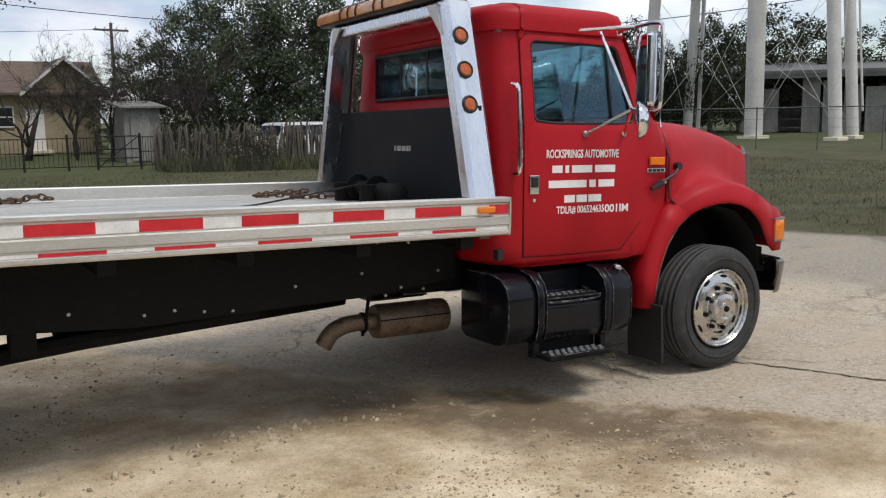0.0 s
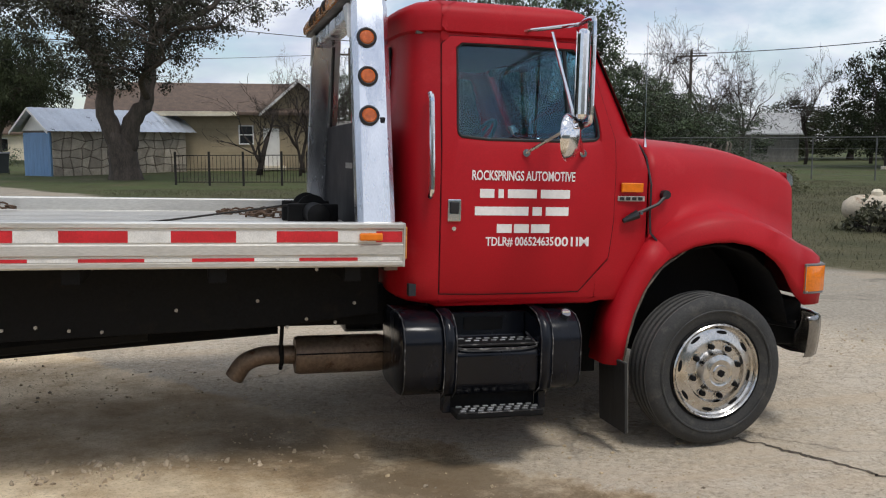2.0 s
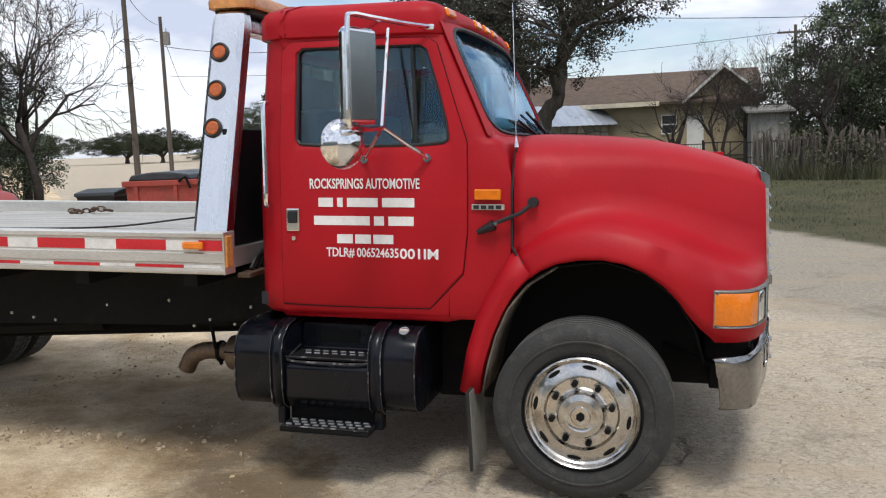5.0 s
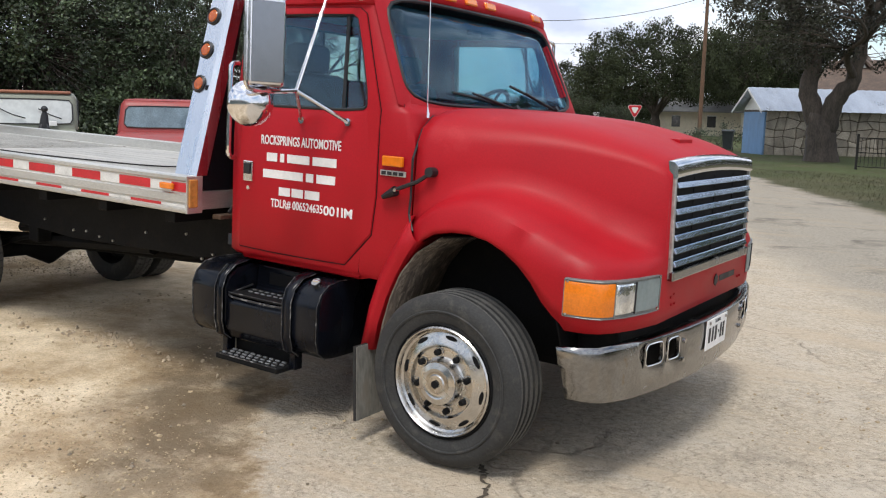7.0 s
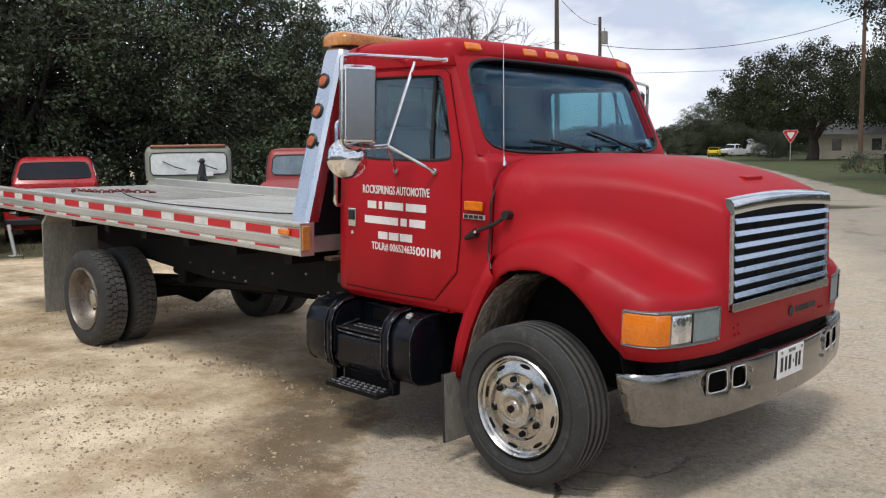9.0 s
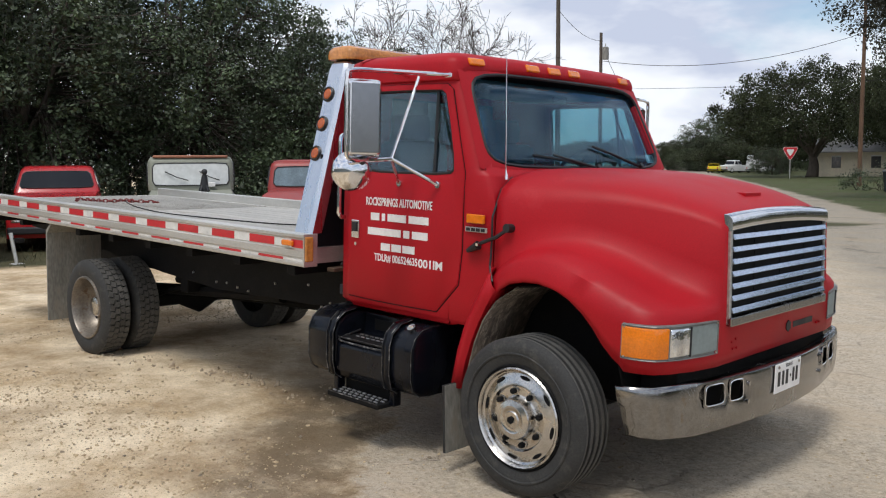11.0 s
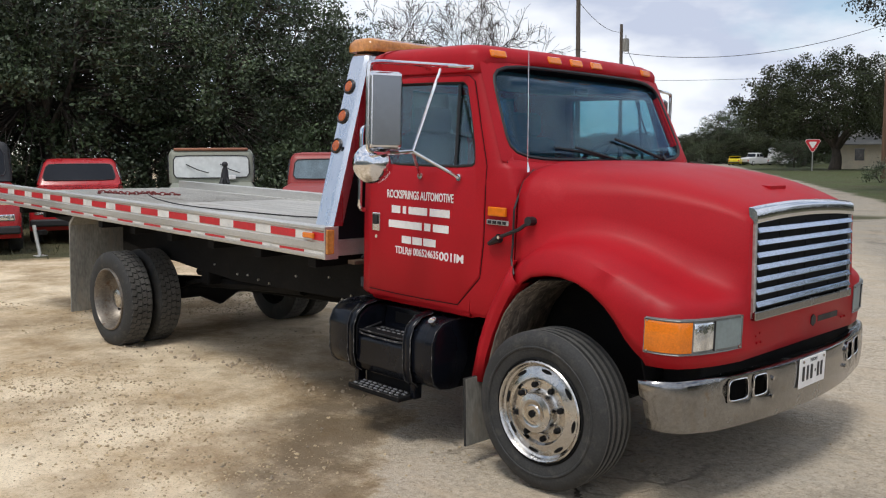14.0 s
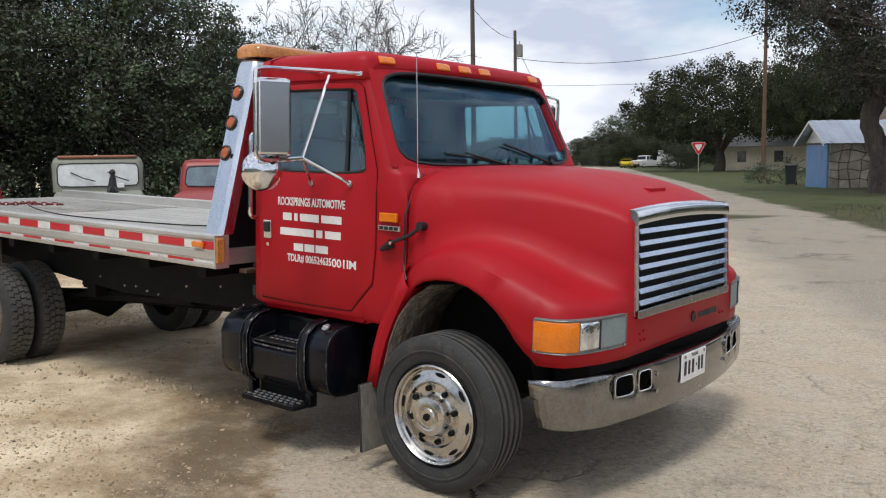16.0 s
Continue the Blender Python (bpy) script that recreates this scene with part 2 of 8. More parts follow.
def boxm(a, b, bevel=0.0, m=None, seg=2):
    return add_box(bmesh.new(), a, b, bevel, m, seg)


def add_cyl(bm, p, q, r, r2=None, seg=16, caps=True):
    p, q = Vector(p), Vector(q)
    d = q - p
    m = Matrix.Translation((p + q) / 2) @ d.to_track_quat("Z", "Y").to_matrix().to_4x4()
    bmesh.ops.create_cone(bm, cap_ends=caps, segments=seg, radius1=r, radius2=r if r2 is None else r2, depth=d.length, matrix=m)
    return bm


def cyl(p, q, r, r2=None, seg=16):
    return add_cyl(bmesh.new(), p, q, r, r2, seg)


def add_tube(bm, pts, r, seg=8, taper=None):
    """A round bar along points; taper: a radius for each point."""
    pts = [Vector(p) for p in pts]
    rings = []
    side = None
    for i, p in enumerate(pts):
        d = (pts[min(i + 1, len(pts) - 1)] - pts[max(i - 1, 0)]).normalized()
        if side is None or abs(side.dot(d)) > 0.95:
            side = d.orthogonal().normalized()
        side = (side - d * side.dot(d)).normalized()
        up = d.cross(side)
        rr = taper[i] if taper else r
        rings.append([bm.verts.new(p + (side * math.cos(a) + up * math.sin(a)) * rr) for a in [2 * math.pi * k / seg for k in range(seg)]])
    for a, b in zip(rings, rings[1:]):
        for k in range(seg):
            bm.faces.new((a[k], a[(k + 1) % seg], b[(k + 1) % seg], b[k]))
    bm.faces.new(rings[0][::-1])
    bm.faces.new(rings[-1])
    return bm


def tube(pts, r, seg=8, taper=None):
    return add_tube(bmesh.new(), pts, r, seg, taper)


def smooth_path(pts, n=6):
    """Catmull-Rom through points."""
    P = [Vector(p) for p in pts]
    P = [P[0] * 2 - P[1]] + P + [P[-1] * 2 - P[-2]]
    out = []
    for i in range(1, len(P) - 2):
        a, b, c, d = P[i - 1:i + 3]
        for k in range(n):
            t = k / n
            out.append(0.5 * (2 * b + (c - a) * t + (2 * a - 5 * b + 4 * c - d) * t * t + (3 * b - a - 3 * c + d) * t ** 3))
    out.append(P[-2])
    return out


def add_lathe(bm, profile, m=None, seg=40, close=False, cap=True):
    """Turns (radius, height) points round z."""
    rings = []
    for r, h in profile:
        rings.append([bm.verts.new((r * math.cos(2 * math.pi * k / seg), r * math.sin(2 * math.pi * k / seg), h)) for k in range(seg)])
    pairs = list(zip(rings, rings[1:])) + ([(rings[-1], rings[0])] if close else [])
    for a, b in pairs:
        for k in range(seg):
            bm.faces.new((a[k], a[(k + 1) % seg], b[(k + 1) % seg], b[k]))
    if not close and cap:
        bm.faces.new(rings[0][::-1])
        bm.faces.new(rings[-1])
    if m is not None:
        for ring in rings:
            for v in ring:
                v.co = m @ v.co
    return bm


def lathe(profile, m=None, seg=40, close=False, cap=True):
    return add_lathe(bmesh.new(), profile, m, seg, close, cap)


def add_prism(bm, pts, axis, lo, hi, bevel=0.0):
    """A flat outline (two coordinates a point) given thickness along an axis."""
    def put(p, h):
        c = list(p)
        c.insert(axis, h)
        return bm.verts.new(c)
    a = [put(p, lo) for p in pts]
    b = [put(p, hi) for p in pts]
    n = len(pts)
    fs = [bm.faces.new(a[::-1]), bm.faces.new(b)]
    for k in range(n):
        fs.append(bm.faces.new((a[k], a[(k + 1) % n], b[(k + 1) % n], b[k])))
    if bevel:
        bmesh.ops.recalc_face_normals(bm, faces=fs)
        es = list({e for f in fs for e in f.edges})
        bmesh.ops.bevel(bm, geom=es, offset=bevel, segments=2, affect='EDGES', profile=0.5)
    return bm


def prism(pts, axis, lo, hi, bevel=0.0):
    return add_prism(bmesh.new(), pts, axis, lo, hi, bevel)


def add_loft(bm, rings, closed=True):
    V = [[bm.verts.new(p) for p in ring] for ring in rings]
    n = len(V[0])
    faces = {}
    for i in range(len(V) - 1):
        for k in range(n if closed else n - 1):
            faces[i, k] = bm.faces.new((V[i][k], V[i][(k + 1) % n], V[i + 1][(k + 1) % n], V[i + 1][k]))
    return V, faces


def sheet_solid(ob, t, offset=1):
    md = ob.modifiers.new("thickness", 'SOLIDIFY')
    md.thickness, md.offset = t, offset
    return ob


def letters(text, height, width, m, name, material, parent, bold=0.0):
    """Lettering of the built-in font as a thin mesh, fitted to a width and cap height; m carries its plane."""
    cu = bpy.data.curves.new(name, 'FONT')
    cu.body = text
    cu.size = 1.0
    cu.offset = bold
    cu.extrude = 0.004
    cu.resolution_u = 3
    tmp = new("lettering_source", cu)
    me = bpy.data.meshes.new_from_object(tmp.evaluated_get(bpy.context.evaluated_depsgraph_get()))
    bpy.data.objects.remove(tmp)
    co = np.array([v.co[:] for v in me.vertices])
    lo, hi = co.min(0), co.max(0)
    sx, sy = width / (hi[0] - lo[0]), height / (hi[1] - lo[1])
    for v in me.vertices:
        v.co = m @ Vector(((v.co.x - lo[0]) * sx, (v.co.y - lo[1]) * sy, v.co.z * 0.25))
    me.name = name
    return link_mesh(name, me, material, parent)


def fast_mesh(name, verts, faces, material):
    me = bpy.data.meshes.new(name)
    me.from_pydata(verts, [], faces)
    me.materials.append(material)
    return me


def quads_mesh(name, V, materials, mat_index=None):
    """V: (n, 4, 3) corners of loose four-sided faces."""
    n = len(V)
    me = bpy.data.meshes.new(name)
    me.vertices.add(n * 4)
    me.vertices.foreach_set("co", V.reshape(-1).astype(np.float32))
    me.loops.add(n * 4)
    me.loops.foreach_set("vertex_index", np.arange(n * 4, dtype=np.int32))
    me.polygons.add(n)
    me.polygons.foreach_set("loop_start", np.arange(0, n * 4, 4, dtype=np.int32))
    me.polygons.foreach_set("loop_total", np.full(n, 4, dtype=np.int32))
    for mt in materials:
        me.materials.append(mt)
    me.update(calc_edges=True)
    return me

# ---- the tow truck ----
TRUCK = Matrix(((0.9995, -0.0004, 0.0314, -0.0127), (0, 0.9999, 0.0122, -0.105), (-0.0314, -0.0122, 0.9994, 0.0015), (0, 0, 0, 1)))
truck = thing("tow_truck", TRUCK, "red flatbed tow truck with aluminium bed, parked on gravel", "tow truck")


def side_y(z):
    return 0.94 - 0.11 * max(0.0, z - 1.5)


def pillar_x(z):
    return -0.472 - (z - 1.65) * 0.46


def lerp(a, b, t):
    return a + (b - a) * t


def build_cab():
    levels = [0.765, 0.79, 0.90, 1.05, 1.25, 1.45, 1.52, 1.585, 1.602, 1.620, 1.636, 1.76, 1.90, 2.0, 2.055, 2.105, 2.114, 2.168, 2.205, 2.240, 2.268, 2.284, 2.290]
    rings = []
    for z in levels:
        grow = {2.114: .018, 2.168: .020, 2.205: .020, 2.240: .006, 2.268: -.045, 2.284: -.15, 2.290: -.40}.get(z, 0.0)
        if z <= 0.765:
            grow = -0.02
        zz = min(z, 2.1)
        ys = side_y(zz) + grow
        xr = -1.672 + 0.03 * max(0, zz - 1.3) - grow
        half = []
        half.append((xr, 0))
        half.append((xr, min(.50, ys * .6)))
        half.append((xr + .005, max(ys - .24, .3)))
        half.append((xr + .03, ys - .10))
        half.append((xr + .09, ys - .025))
        half.append((xr + .18, ys))
        half.append((-1.49, ys))
        half.append((-1.40, ys))
        if z < 1.61:
            fx = -0.345 if z >= 1.05 else lerp(-0.455, -0.345, (z - .765) / .285)
            if z > 1.6:
                fx = -0.365
            hw = .922
            if z < 1.4:
                half += [(-0.64, ys), (fx - .20, ys), (fx - .05, lerp(ys, hw, .7)), (fx - .004, hw), (fx, hw - .2), (fx, .38), (fx, 0)]
            else:
                k = {1.45: 0.0, 1.52: .35, 1.585: .8, 1.602: .92}[z]
                half += [(-0.64, ys), (lerp(fx - .20, -.50, k), ys), (lerp(fx - .05, -.436, k), ys - .011), (lerp(fx - .004, -.408, k), lerp(.918, ys - .042, k)), (lerp(fx, -.395, k), lerp(.74, ys - .078, k)), (lerp(fx, -.362, k), .39), (lerp(fx, -.352, k), 0)]
        else:
            xp = pillar_x(min(z, 2.17)) + max(grow, -.3) - (.020 if z > 2.11 else 0)
            wf = min(-0.63 - (zz - 1.6) * .29, xp - .10)
            half += [(wf, ys), (xp - .075, ys), (xp - .01, ys - .010), (xp + .016, ys - .042), (xp + .028, ys - .078), (xp + .062, .42 * ys / .9), (xp + .072, 0)]
        ring = [(x, -y, z) for x, y in half] + [(x, y, z) for x, y in half[-2:0:-1]]
        rings.append(ring)
    bm = bmesh.new()
    V, F = add_loft(bm, rings)
    n = len(rings[0])
    dead = []
    for i in range(len(levels) - 1):
        lo, hi = levels[i], levels[i + 1]
        if lo >= 1.58 and hi <= 2.06:
            dead += [F[i, 7], F[i, n - 8]]
        if lo >= 1.63 and hi <= 2.17:
            dead += [F[i, 12], F[i, 13], F[i, n - 13], F[i, n - 14]]
        if lo >= 1.755 and hi <= 2.06:
            dead += [F[i, 0], F[i, n - 1]]
    bmesh.ops.delete(bm, geom=dead, context='FACES_ONLY')
    bm.faces.new(V[-1])
    bm.faces.new(V[0][::-1])
    cab = part("cab", bm, RED, truck, "faded red painted steel cab", smooth=56)
    sheet_solid(cab, 0.022, -1)
    return cab


cab = build_cab()

# door skins, each with its window frame, pane, handle and seam
def build_door(s):
    outer = [(-1.488, .815), (-1.25, .810), (-1.0, .810), (-.735, .815), (-.572, .985), (-.55, 1.18), (-.548, 1.45), (-.552, 1.60), (-.62, 1.80), (-.705, 2.06), (-.75, 2.09), (-1.1, 2.095), (-1.44, 2.092), (-1.486, 2.05), (-1.488, 1.8), (-1.488, 1.55), (-1.488, 1.3), (-1.488, 1.05)]
    inner = [(-1.385, 1.60), (-1.25, 1.588), (-1.0, 1.588), (-.78, 1.59), (-.665, 1.60), (-.645, 1.615), (-.644, 1.64), (-.655, 1.70), (-.70, 1.87), (-.755, 2.035), (-.79, 2.058), (-1.1, 2.062), (-1.375, 2.060), (-1.405, 2.035), (-1.405, 1.85), (-1.405, 1.72), (-1.405, 1.66), (-1.402, 1.62)]
    mid = [(lerp(a[0], b[0], .5), lerp(a[1], b[1], .5)) for a, b in zip(outer, inner)]
    def ring(pts, off):
        return [(x, s * (side_y(z) + off), z) for x, z in pts]
    shrink = [(lerp(a[0], b[0], .03), lerp(a[1], b[1], .02)) for a, b in zip(outer, inner)]
    hem = [(lerp(b[0], a[0], .12), lerp(b[1], a[1], .06)) for a, b in zip(outer, inner)]
    bm = bmesh.new()
    add_loft(bm, [ring(outer, .001), ring(shrink, .009), ring(mid, .010), ring(hem, .010), ring(inner, -.004), ring(inner, -.03)])
    door = part("door", bm, RED, truck, "", smooth=30)
    part("door_seam", tube([(x, s * (side_y(z) + .0012), z) for x, z in outer + outer[:1]], .0030, 5), SATIN, door)
    ins = [(lerp(a[0], -1.02, -.012), lerp(a[1], 1.82, -.012)) for a in inner]
    part("window_gasket", tube([(x, s * (side_y(z) - .004), z) for x, z in inner + inner[:1]], .009, 6), PLASTIC, door)
    bm = bmesh.new()
    add_loft(bm, [[(x, s * (side_y(z) - .018), z) for x, z in ins], [(x, s * (side_y(z) - .022), z) for x, z in ins]])
    bm.verts.ensure_lookup_table()
    k = len(ins)
    bm.faces.new([bm.verts[i] for i in range(k)])
    bm.faces.new([bm.verts[k + i] for i in range(k)][::-1])
    pane = part("window_pane", bm, GLASS_SIDE, door)
    pane.visible_shadow = False
    part("vent_bar", tube([(-.80, s * (side_y(1.6) - .012), 1.59), (-.83, s * (side_y(2.05) - .012), 2.055)], .010, 6), PLASTIC, door)
    # paddle handle in a chrome plate, with the key cylinder below
    hy = side_y(1.25) + .009
    y0, y1 = sorted((s * hy, s * (hy + .012)))
    plate = part("door_handle", boxm((-1.456, y0, 1.178), (-1.386, y1, 1.290), .006), CHROME, door, "chrome paddle handle")
    y0, y1 = sorted((s * (hy + .010), s * (hy + .020)))
    part("paddle", boxm((-1.446, y0, 1.218), (-1.398, y1, 1.277), .006), PLASTIC, plate)
    part("key_cylinder", cyl((-1.420, s * hy, 1.143), (-1.420, s * (hy + .008), 1.143), .011), CHROME, door)
    return door


for s in (-1, 1):
    build_door(s)

# windscreen and rear pane
def pane_grid(name, pts_rows, material, parent, t=.004, axis=0):
    bm = bmesh.new()
    add_loft(bm, pts_rows, closed=False)
    ob = part(name, bm, material, parent, "", smooth=60)
    sheet_solid(ob, t, 0)
    ob.visible_shadow = False
    return ob


def screen_at(u, z, out=0.0):
    ys = side_y(z)
    y = u * (ys - .035)
    return (pillar_x(z) + .062 - .046 * (y / .86) ** 2 + out, y, z)


pane_grid("windscreen", [[screen_at(k / 5, z) for k in range(-5, 6)] for z in (1.60, 1.73, 1.87, 2.0, 2.19)], GLASS_FRONT, truck)
pane_grid("rear_window", [[(-1.655, y, z) for y in (-.52, 0, .52)] for z in (1.74, 2.07)], GLASS_SIDE, truck)
def frame_loop(pts, r, name, material, parent):
    return part(name, tube([*pts, pts[0], pts[1]], r, 6), material, parent)
# the rounded red surround that holds the windscreen, and its gasket
Z0, Z1 = 1.634, 2.166
edge_out, edge_in = [], []
for k in range(64):
    a = 2 * math.pi * (k + .5) / 64
    c, d = math.cos(a), math.sin(a)
    m = max(abs(c), abs(d))
    edge_out.append((c / m * 1.04, d / m * 1.10))
    p = 7.0
    q = (abs(c) ** p + abs(d) ** p) ** (1 / p)
    edge_in.append((c / q * .965, d / q * .985))
def on_screen(pts, out):
    return [screen_at(u, lerp(Z0, Z1, (v + 1) / 2), out) for u, v in pts]
mid_ = [(lerp(a[0], b[0], .55), lerp(a[1], b[1], .55)) for a, b in zip(edge_out, edge_in)]
bm = bmesh.new()
add_loft(bm, [on_screen(edge_out, .000), on_screen(mid_, .010), on_screen(edge_in, .010), on_screen(edge_in, -.012)])
part("windscreen_surround", bm, RED, truck, "", smooth=60)
frame_loop(on_screen(edge_in, .006), .011, "windscreen_gasket", PLASTIC, truck)
for y in (-.17, .17):
    part("rear_window_bar", tube([(-1.650, y, 1.75), (-1.650, y, 2.06)], .011, 6), PLASTIC, truck)
frame_loop([(-1.664, -.50, 1.76), (-1.664, -.50, 2.055), (-1.658, .50, 2.055), (-1.664, .50, 1.76)], .012, "rear_window_gasket", PLASTIC, truck)

# inside the cab
def build_seat(y):
    bm = bmesh.new()
    add_box(bm, (-1.45, y - .25, 1.10), (-.98, y + .25, 1.26), .05)
    add_box(bm, (-1.55, y - .25, 1.22), (-1.38, y + .25, 1.78), .06)
    add_box(bm, (-1.55, y - .14, 1.78), (-1.44, y + .14, 1.95), .04)
    return part("seat", bm, SEAT, truck, "dark cloth cab seat", smooth=40)


build_seat(-.45)
build_seat(.45)
part("dashboard", prism([(-.48, 1.35), (-.47, 1.585), (-.52, 1.615), (-.70, 1.60), (-.76, 1.50), (-.72, 1.30)], 1, -.86, .86, .02), DASH, truck)
part("cab_floor", boxm((-1.63, -.90, .80), (-.42, .90, .86)), DASH, truck)
part("engine_hump", boxm((-1.0, -.25, .86), (-.45, .25, 1.15), .06), DASH, truck)
part("headliner", boxm((-1.60, -.84, 2.10), (-.70, .84, 2.13), .01), HEADLINER, truck)
wheel_m = pose(-.86, .45, 1.58, 0, -55, 0)
bm = lathe([(.21 + .014 * math.cos(a), .014 * math.sin(a)) for a in [2 * math.pi * k / 8 for k in range(8)]], wheel_m, 28, True)
add_cyl(bm, wheel_m @ Vector((0, 0, -.06)), wheel_m @ Vector((0, 0, .015)), .05)
for a in (0, 120, 240):
    add_cyl(bm, wheel_m @ Vector((0, 0, 0)), wheel_m @ Vector((.205 * math.cos(radians(a)), .205 * math.sin(radians(a)), 0)), .011, seg=6)
part("steering_wheel", bm, DASH, truck, smooth=40)

# hood with its fenders, one tilting shell
STATIONS = [(-0.335, 1.64, 0.915, 1.03, 0.962, 0.885), (-0.28, 1.641, 0.905, 1.08, 0.99, 0.958), (-0.2, 1.64, 0.885, 1.14, 1.03, 1.018), (-0.125, 1.637, 0.865, 1.18, 1.055, 1.056), (-0.02, 1.631, 0.835, 1.21, 1.075, 1.078), (0.08, 1.625, 0.8, 1.22, 1.085, 1.082), (0.18, 1.616, 0.77, 1.21, 1.092, 1.066), (0.265, 1.605, 0.745, 1.19, 1.095, 1.03), (0.34, 1.592, 0.72, 1.165, 1.094, 0.978), (0.4, 1.58, 0.705, 1.14, 1.09, 0.918), (0.455, 1.567, 0.69, 1.115, 1.08, 0.84), (0.5, 1.556, 0.68, 1.095, 1.068, 0.79), (0.535, 1.547, 0.67, 1.08, 1.058, 0.76), (0.56, 1.54, 0.662, 1.065, 1.06, 0.735), (0.6, 1.529, 0.652, 1.05, 1.056, 0.735), (0.6425, 1.515, 0.64, 1.035, 1.045, 0.735), (0.685, 1.5, 0.63, 1.02, 1.015, 0.735), (0.7232, 1.486, 0.62, 1.01, 0.945, 0.735), (0.762, 1.469, 0.612, 1.0, 0.82, 0.735), (0.7885, 1.448, 0.602, 0.99, 0.66, 0.735)]


def hood_half(st):
    X, zt, w, zc, yo, zl = st
    zm = (zt - .17 + zc) / 2 + .04
    k = lerp(1.0, .50, min(1, max(0, (X + .1) / .8)))
    pts = [(0, zt), (.3 * w, zt - .002 * k), (.55 * w, zt - .008 * k), (.76 * w, zt - .026 * k), (.89 * w, zt - .060 * k), (.965 * w, zt - .112 * k), (w, zt - .18 * k), (w + .008, zm), (lerp(w + .012, yo, .06), zc + .088), (lerp(w, yo, .22), zc + .046), (lerp(w, yo, .50), zc + .026), (lerp(w, yo, .78), zc + .006), (lerp(w, yo, .945), zc - .026), (yo, zc - .12 if zc - .12 > zl + .02 else zl + .03), (yo + .002, lerp(zc - .12, zl, .6) if zc - .12 > zl + .02 else zl + .015), (yo - .008, zl)]
    out = []
    for y, z in pts:
        lean = 0.020 * max(0, (X - .6) / .2) * min(1, max(0, (1.44 - z) / .5))
        out.append((X + lean, y, z))
    return out


rings = []
for st in STATIONS:
    h = hood_half(st)
    rings.append([(x, -y, z) for x, y, z in h[::-1]] + h[1:])
bm = bmesh.new()
V, F = add_loft(bm, rings, closed=False)
bm.faces.new(V[-1])
hood = part("hood", bm, RED, truck, "faded red moulded tilting hood", smooth=50)
sheet_solid(hood, 0.014, -1)
part("hood_scoop", prism([(.55, -.06), (.63, -.09), (.63, .09), (.55, .06)], 2, 1.512, 1.538, .003), RED, hood)

# rear leg of each fender, its mud-splashed liner and flap
for s in (-1, 1):
    A = [(-.245, 1.005, 1.018), (-.325, .915, .985), (-.385, .81, .98), (-.432, .70, .98), (-.470, .57, .985), (-.492, .43, .99)]
    B = [(-.325, 1.11, .950), (-.400, .985, .948), (-.452, .90, .947), (-.504, .79, .948), (-.552, .63, .955), (-.585, .43, .965)]
    rr = []
    for a, b in zip(A, B):
        sec = []
        for t, bulge in ((0, 0), (.25, .018), (.5, .028), (.75, .022), (1, .004)):
            sec.append((lerp(b[0], a[0], t), s * (lerp(b[2], a[2], t) + bulge), lerp(b[1], a[1], t)))
        sec.append((a[0] + .004, s * (a[2] - .05), a[1] - .004))
        sec.append((a[0] - .01, s * .62, a[1] + .01))
        sec.insert(0, (b[0] - .002, s * .80, b[1]))
        rr.append(sec)
    bm = bmesh.new()
    add_loft(bm, rr, closed=False)
    leg = part("fender_leg", bm, RED, truck, "", smooth=45)
    sheet_solid(leg, .006, 0)
    arch = [(-.475, .43), (-.45, .56), (-.412, .70), (-.355, .83), (-.27, .94), (-.125, 1.035), (.08, 1.062), (.265, 1.012), (.39, .91), (.48, .77), (.52, .62)]
    for pts_, mat_, word in ((arch[:6], LINER, "mud-splashed inner wheel arch"), (arch[5:], SATIN, "black inner wheel arch")):
        bm = bmesh.new()
        add_loft(bm, [[(x, s * .975, z) for x, z in pts_], [(x, s * .58, z) for x, z in pts_]], closed=False)
        inner = part("wheel_liner", bm, mat_, truck, word, smooth=60)
        sheet_solid(inner, .01, 0)
    y0, y1 = sorted((s * .80, s * 1.10))
    swing = pose(-.535, 0, .46, 0, -3, 0) @ pose(.535, 0, -.46)
    flap = part("mud_flap", boxm((-.530, y0, .085), (-.513, y1, .46), .003, swing), FLAP_BACK, truck, "black rubber mud flap, dusty in front")
    part("dried_mud", boxm((-.5125, y0 + .004, .089), (-.510, y1 - .004, .458), 0, swing), FLAP, flap, "pale dried mud on rubber")
part("engine", boxm((-.66, -.55, .40), (.70, .55, 1.36), .05), SATIN, truck, "dark engine and radiator under the hood")
part("front_axle", tube([(0, -.95, .395), (0, -.5, .36), (0, .5, .36), (0, .95, .41)], .045, 10), SATIN, truck)

# grille: chrome surround, bright slats, dark opening
GX = lambda z: .797 + .020 * min(1, max(0, (1.44 - z) / .5))
def gbox(y0, y1, z0, z1, x0, x1, bev=.004):
    bm = bmesh.new()
    add_box(bm, (x0, y0, z0), (x1, y1, z1), bev)
    for v in bm.verts:
        v.co.x += GX(v.co.z) - .812
        v.co.y = v.co.y * .981 - .012
    return bm
grille = part("grille", gbox(-.555, .555, .94, 1.43, .800, .806, 0), SATIN, truck, "chrome grille with bright horizontal slats")
bm = bmesh.new()
V, F = add_loft(bm, [[(.826 + o, y, z + h - .022 * (y / .585) ** 2) for o, h in ((-.045, .075), (-.020, .072), (-.002, .055), (.002, .010), (-.006, 0), (-.035, 0))] for y in [-.578 + .1156 * k for k in range(11)] for z in (1.398,)])
bm.faces.new(V[0])
bm.faces.new(V[-1][::-1])
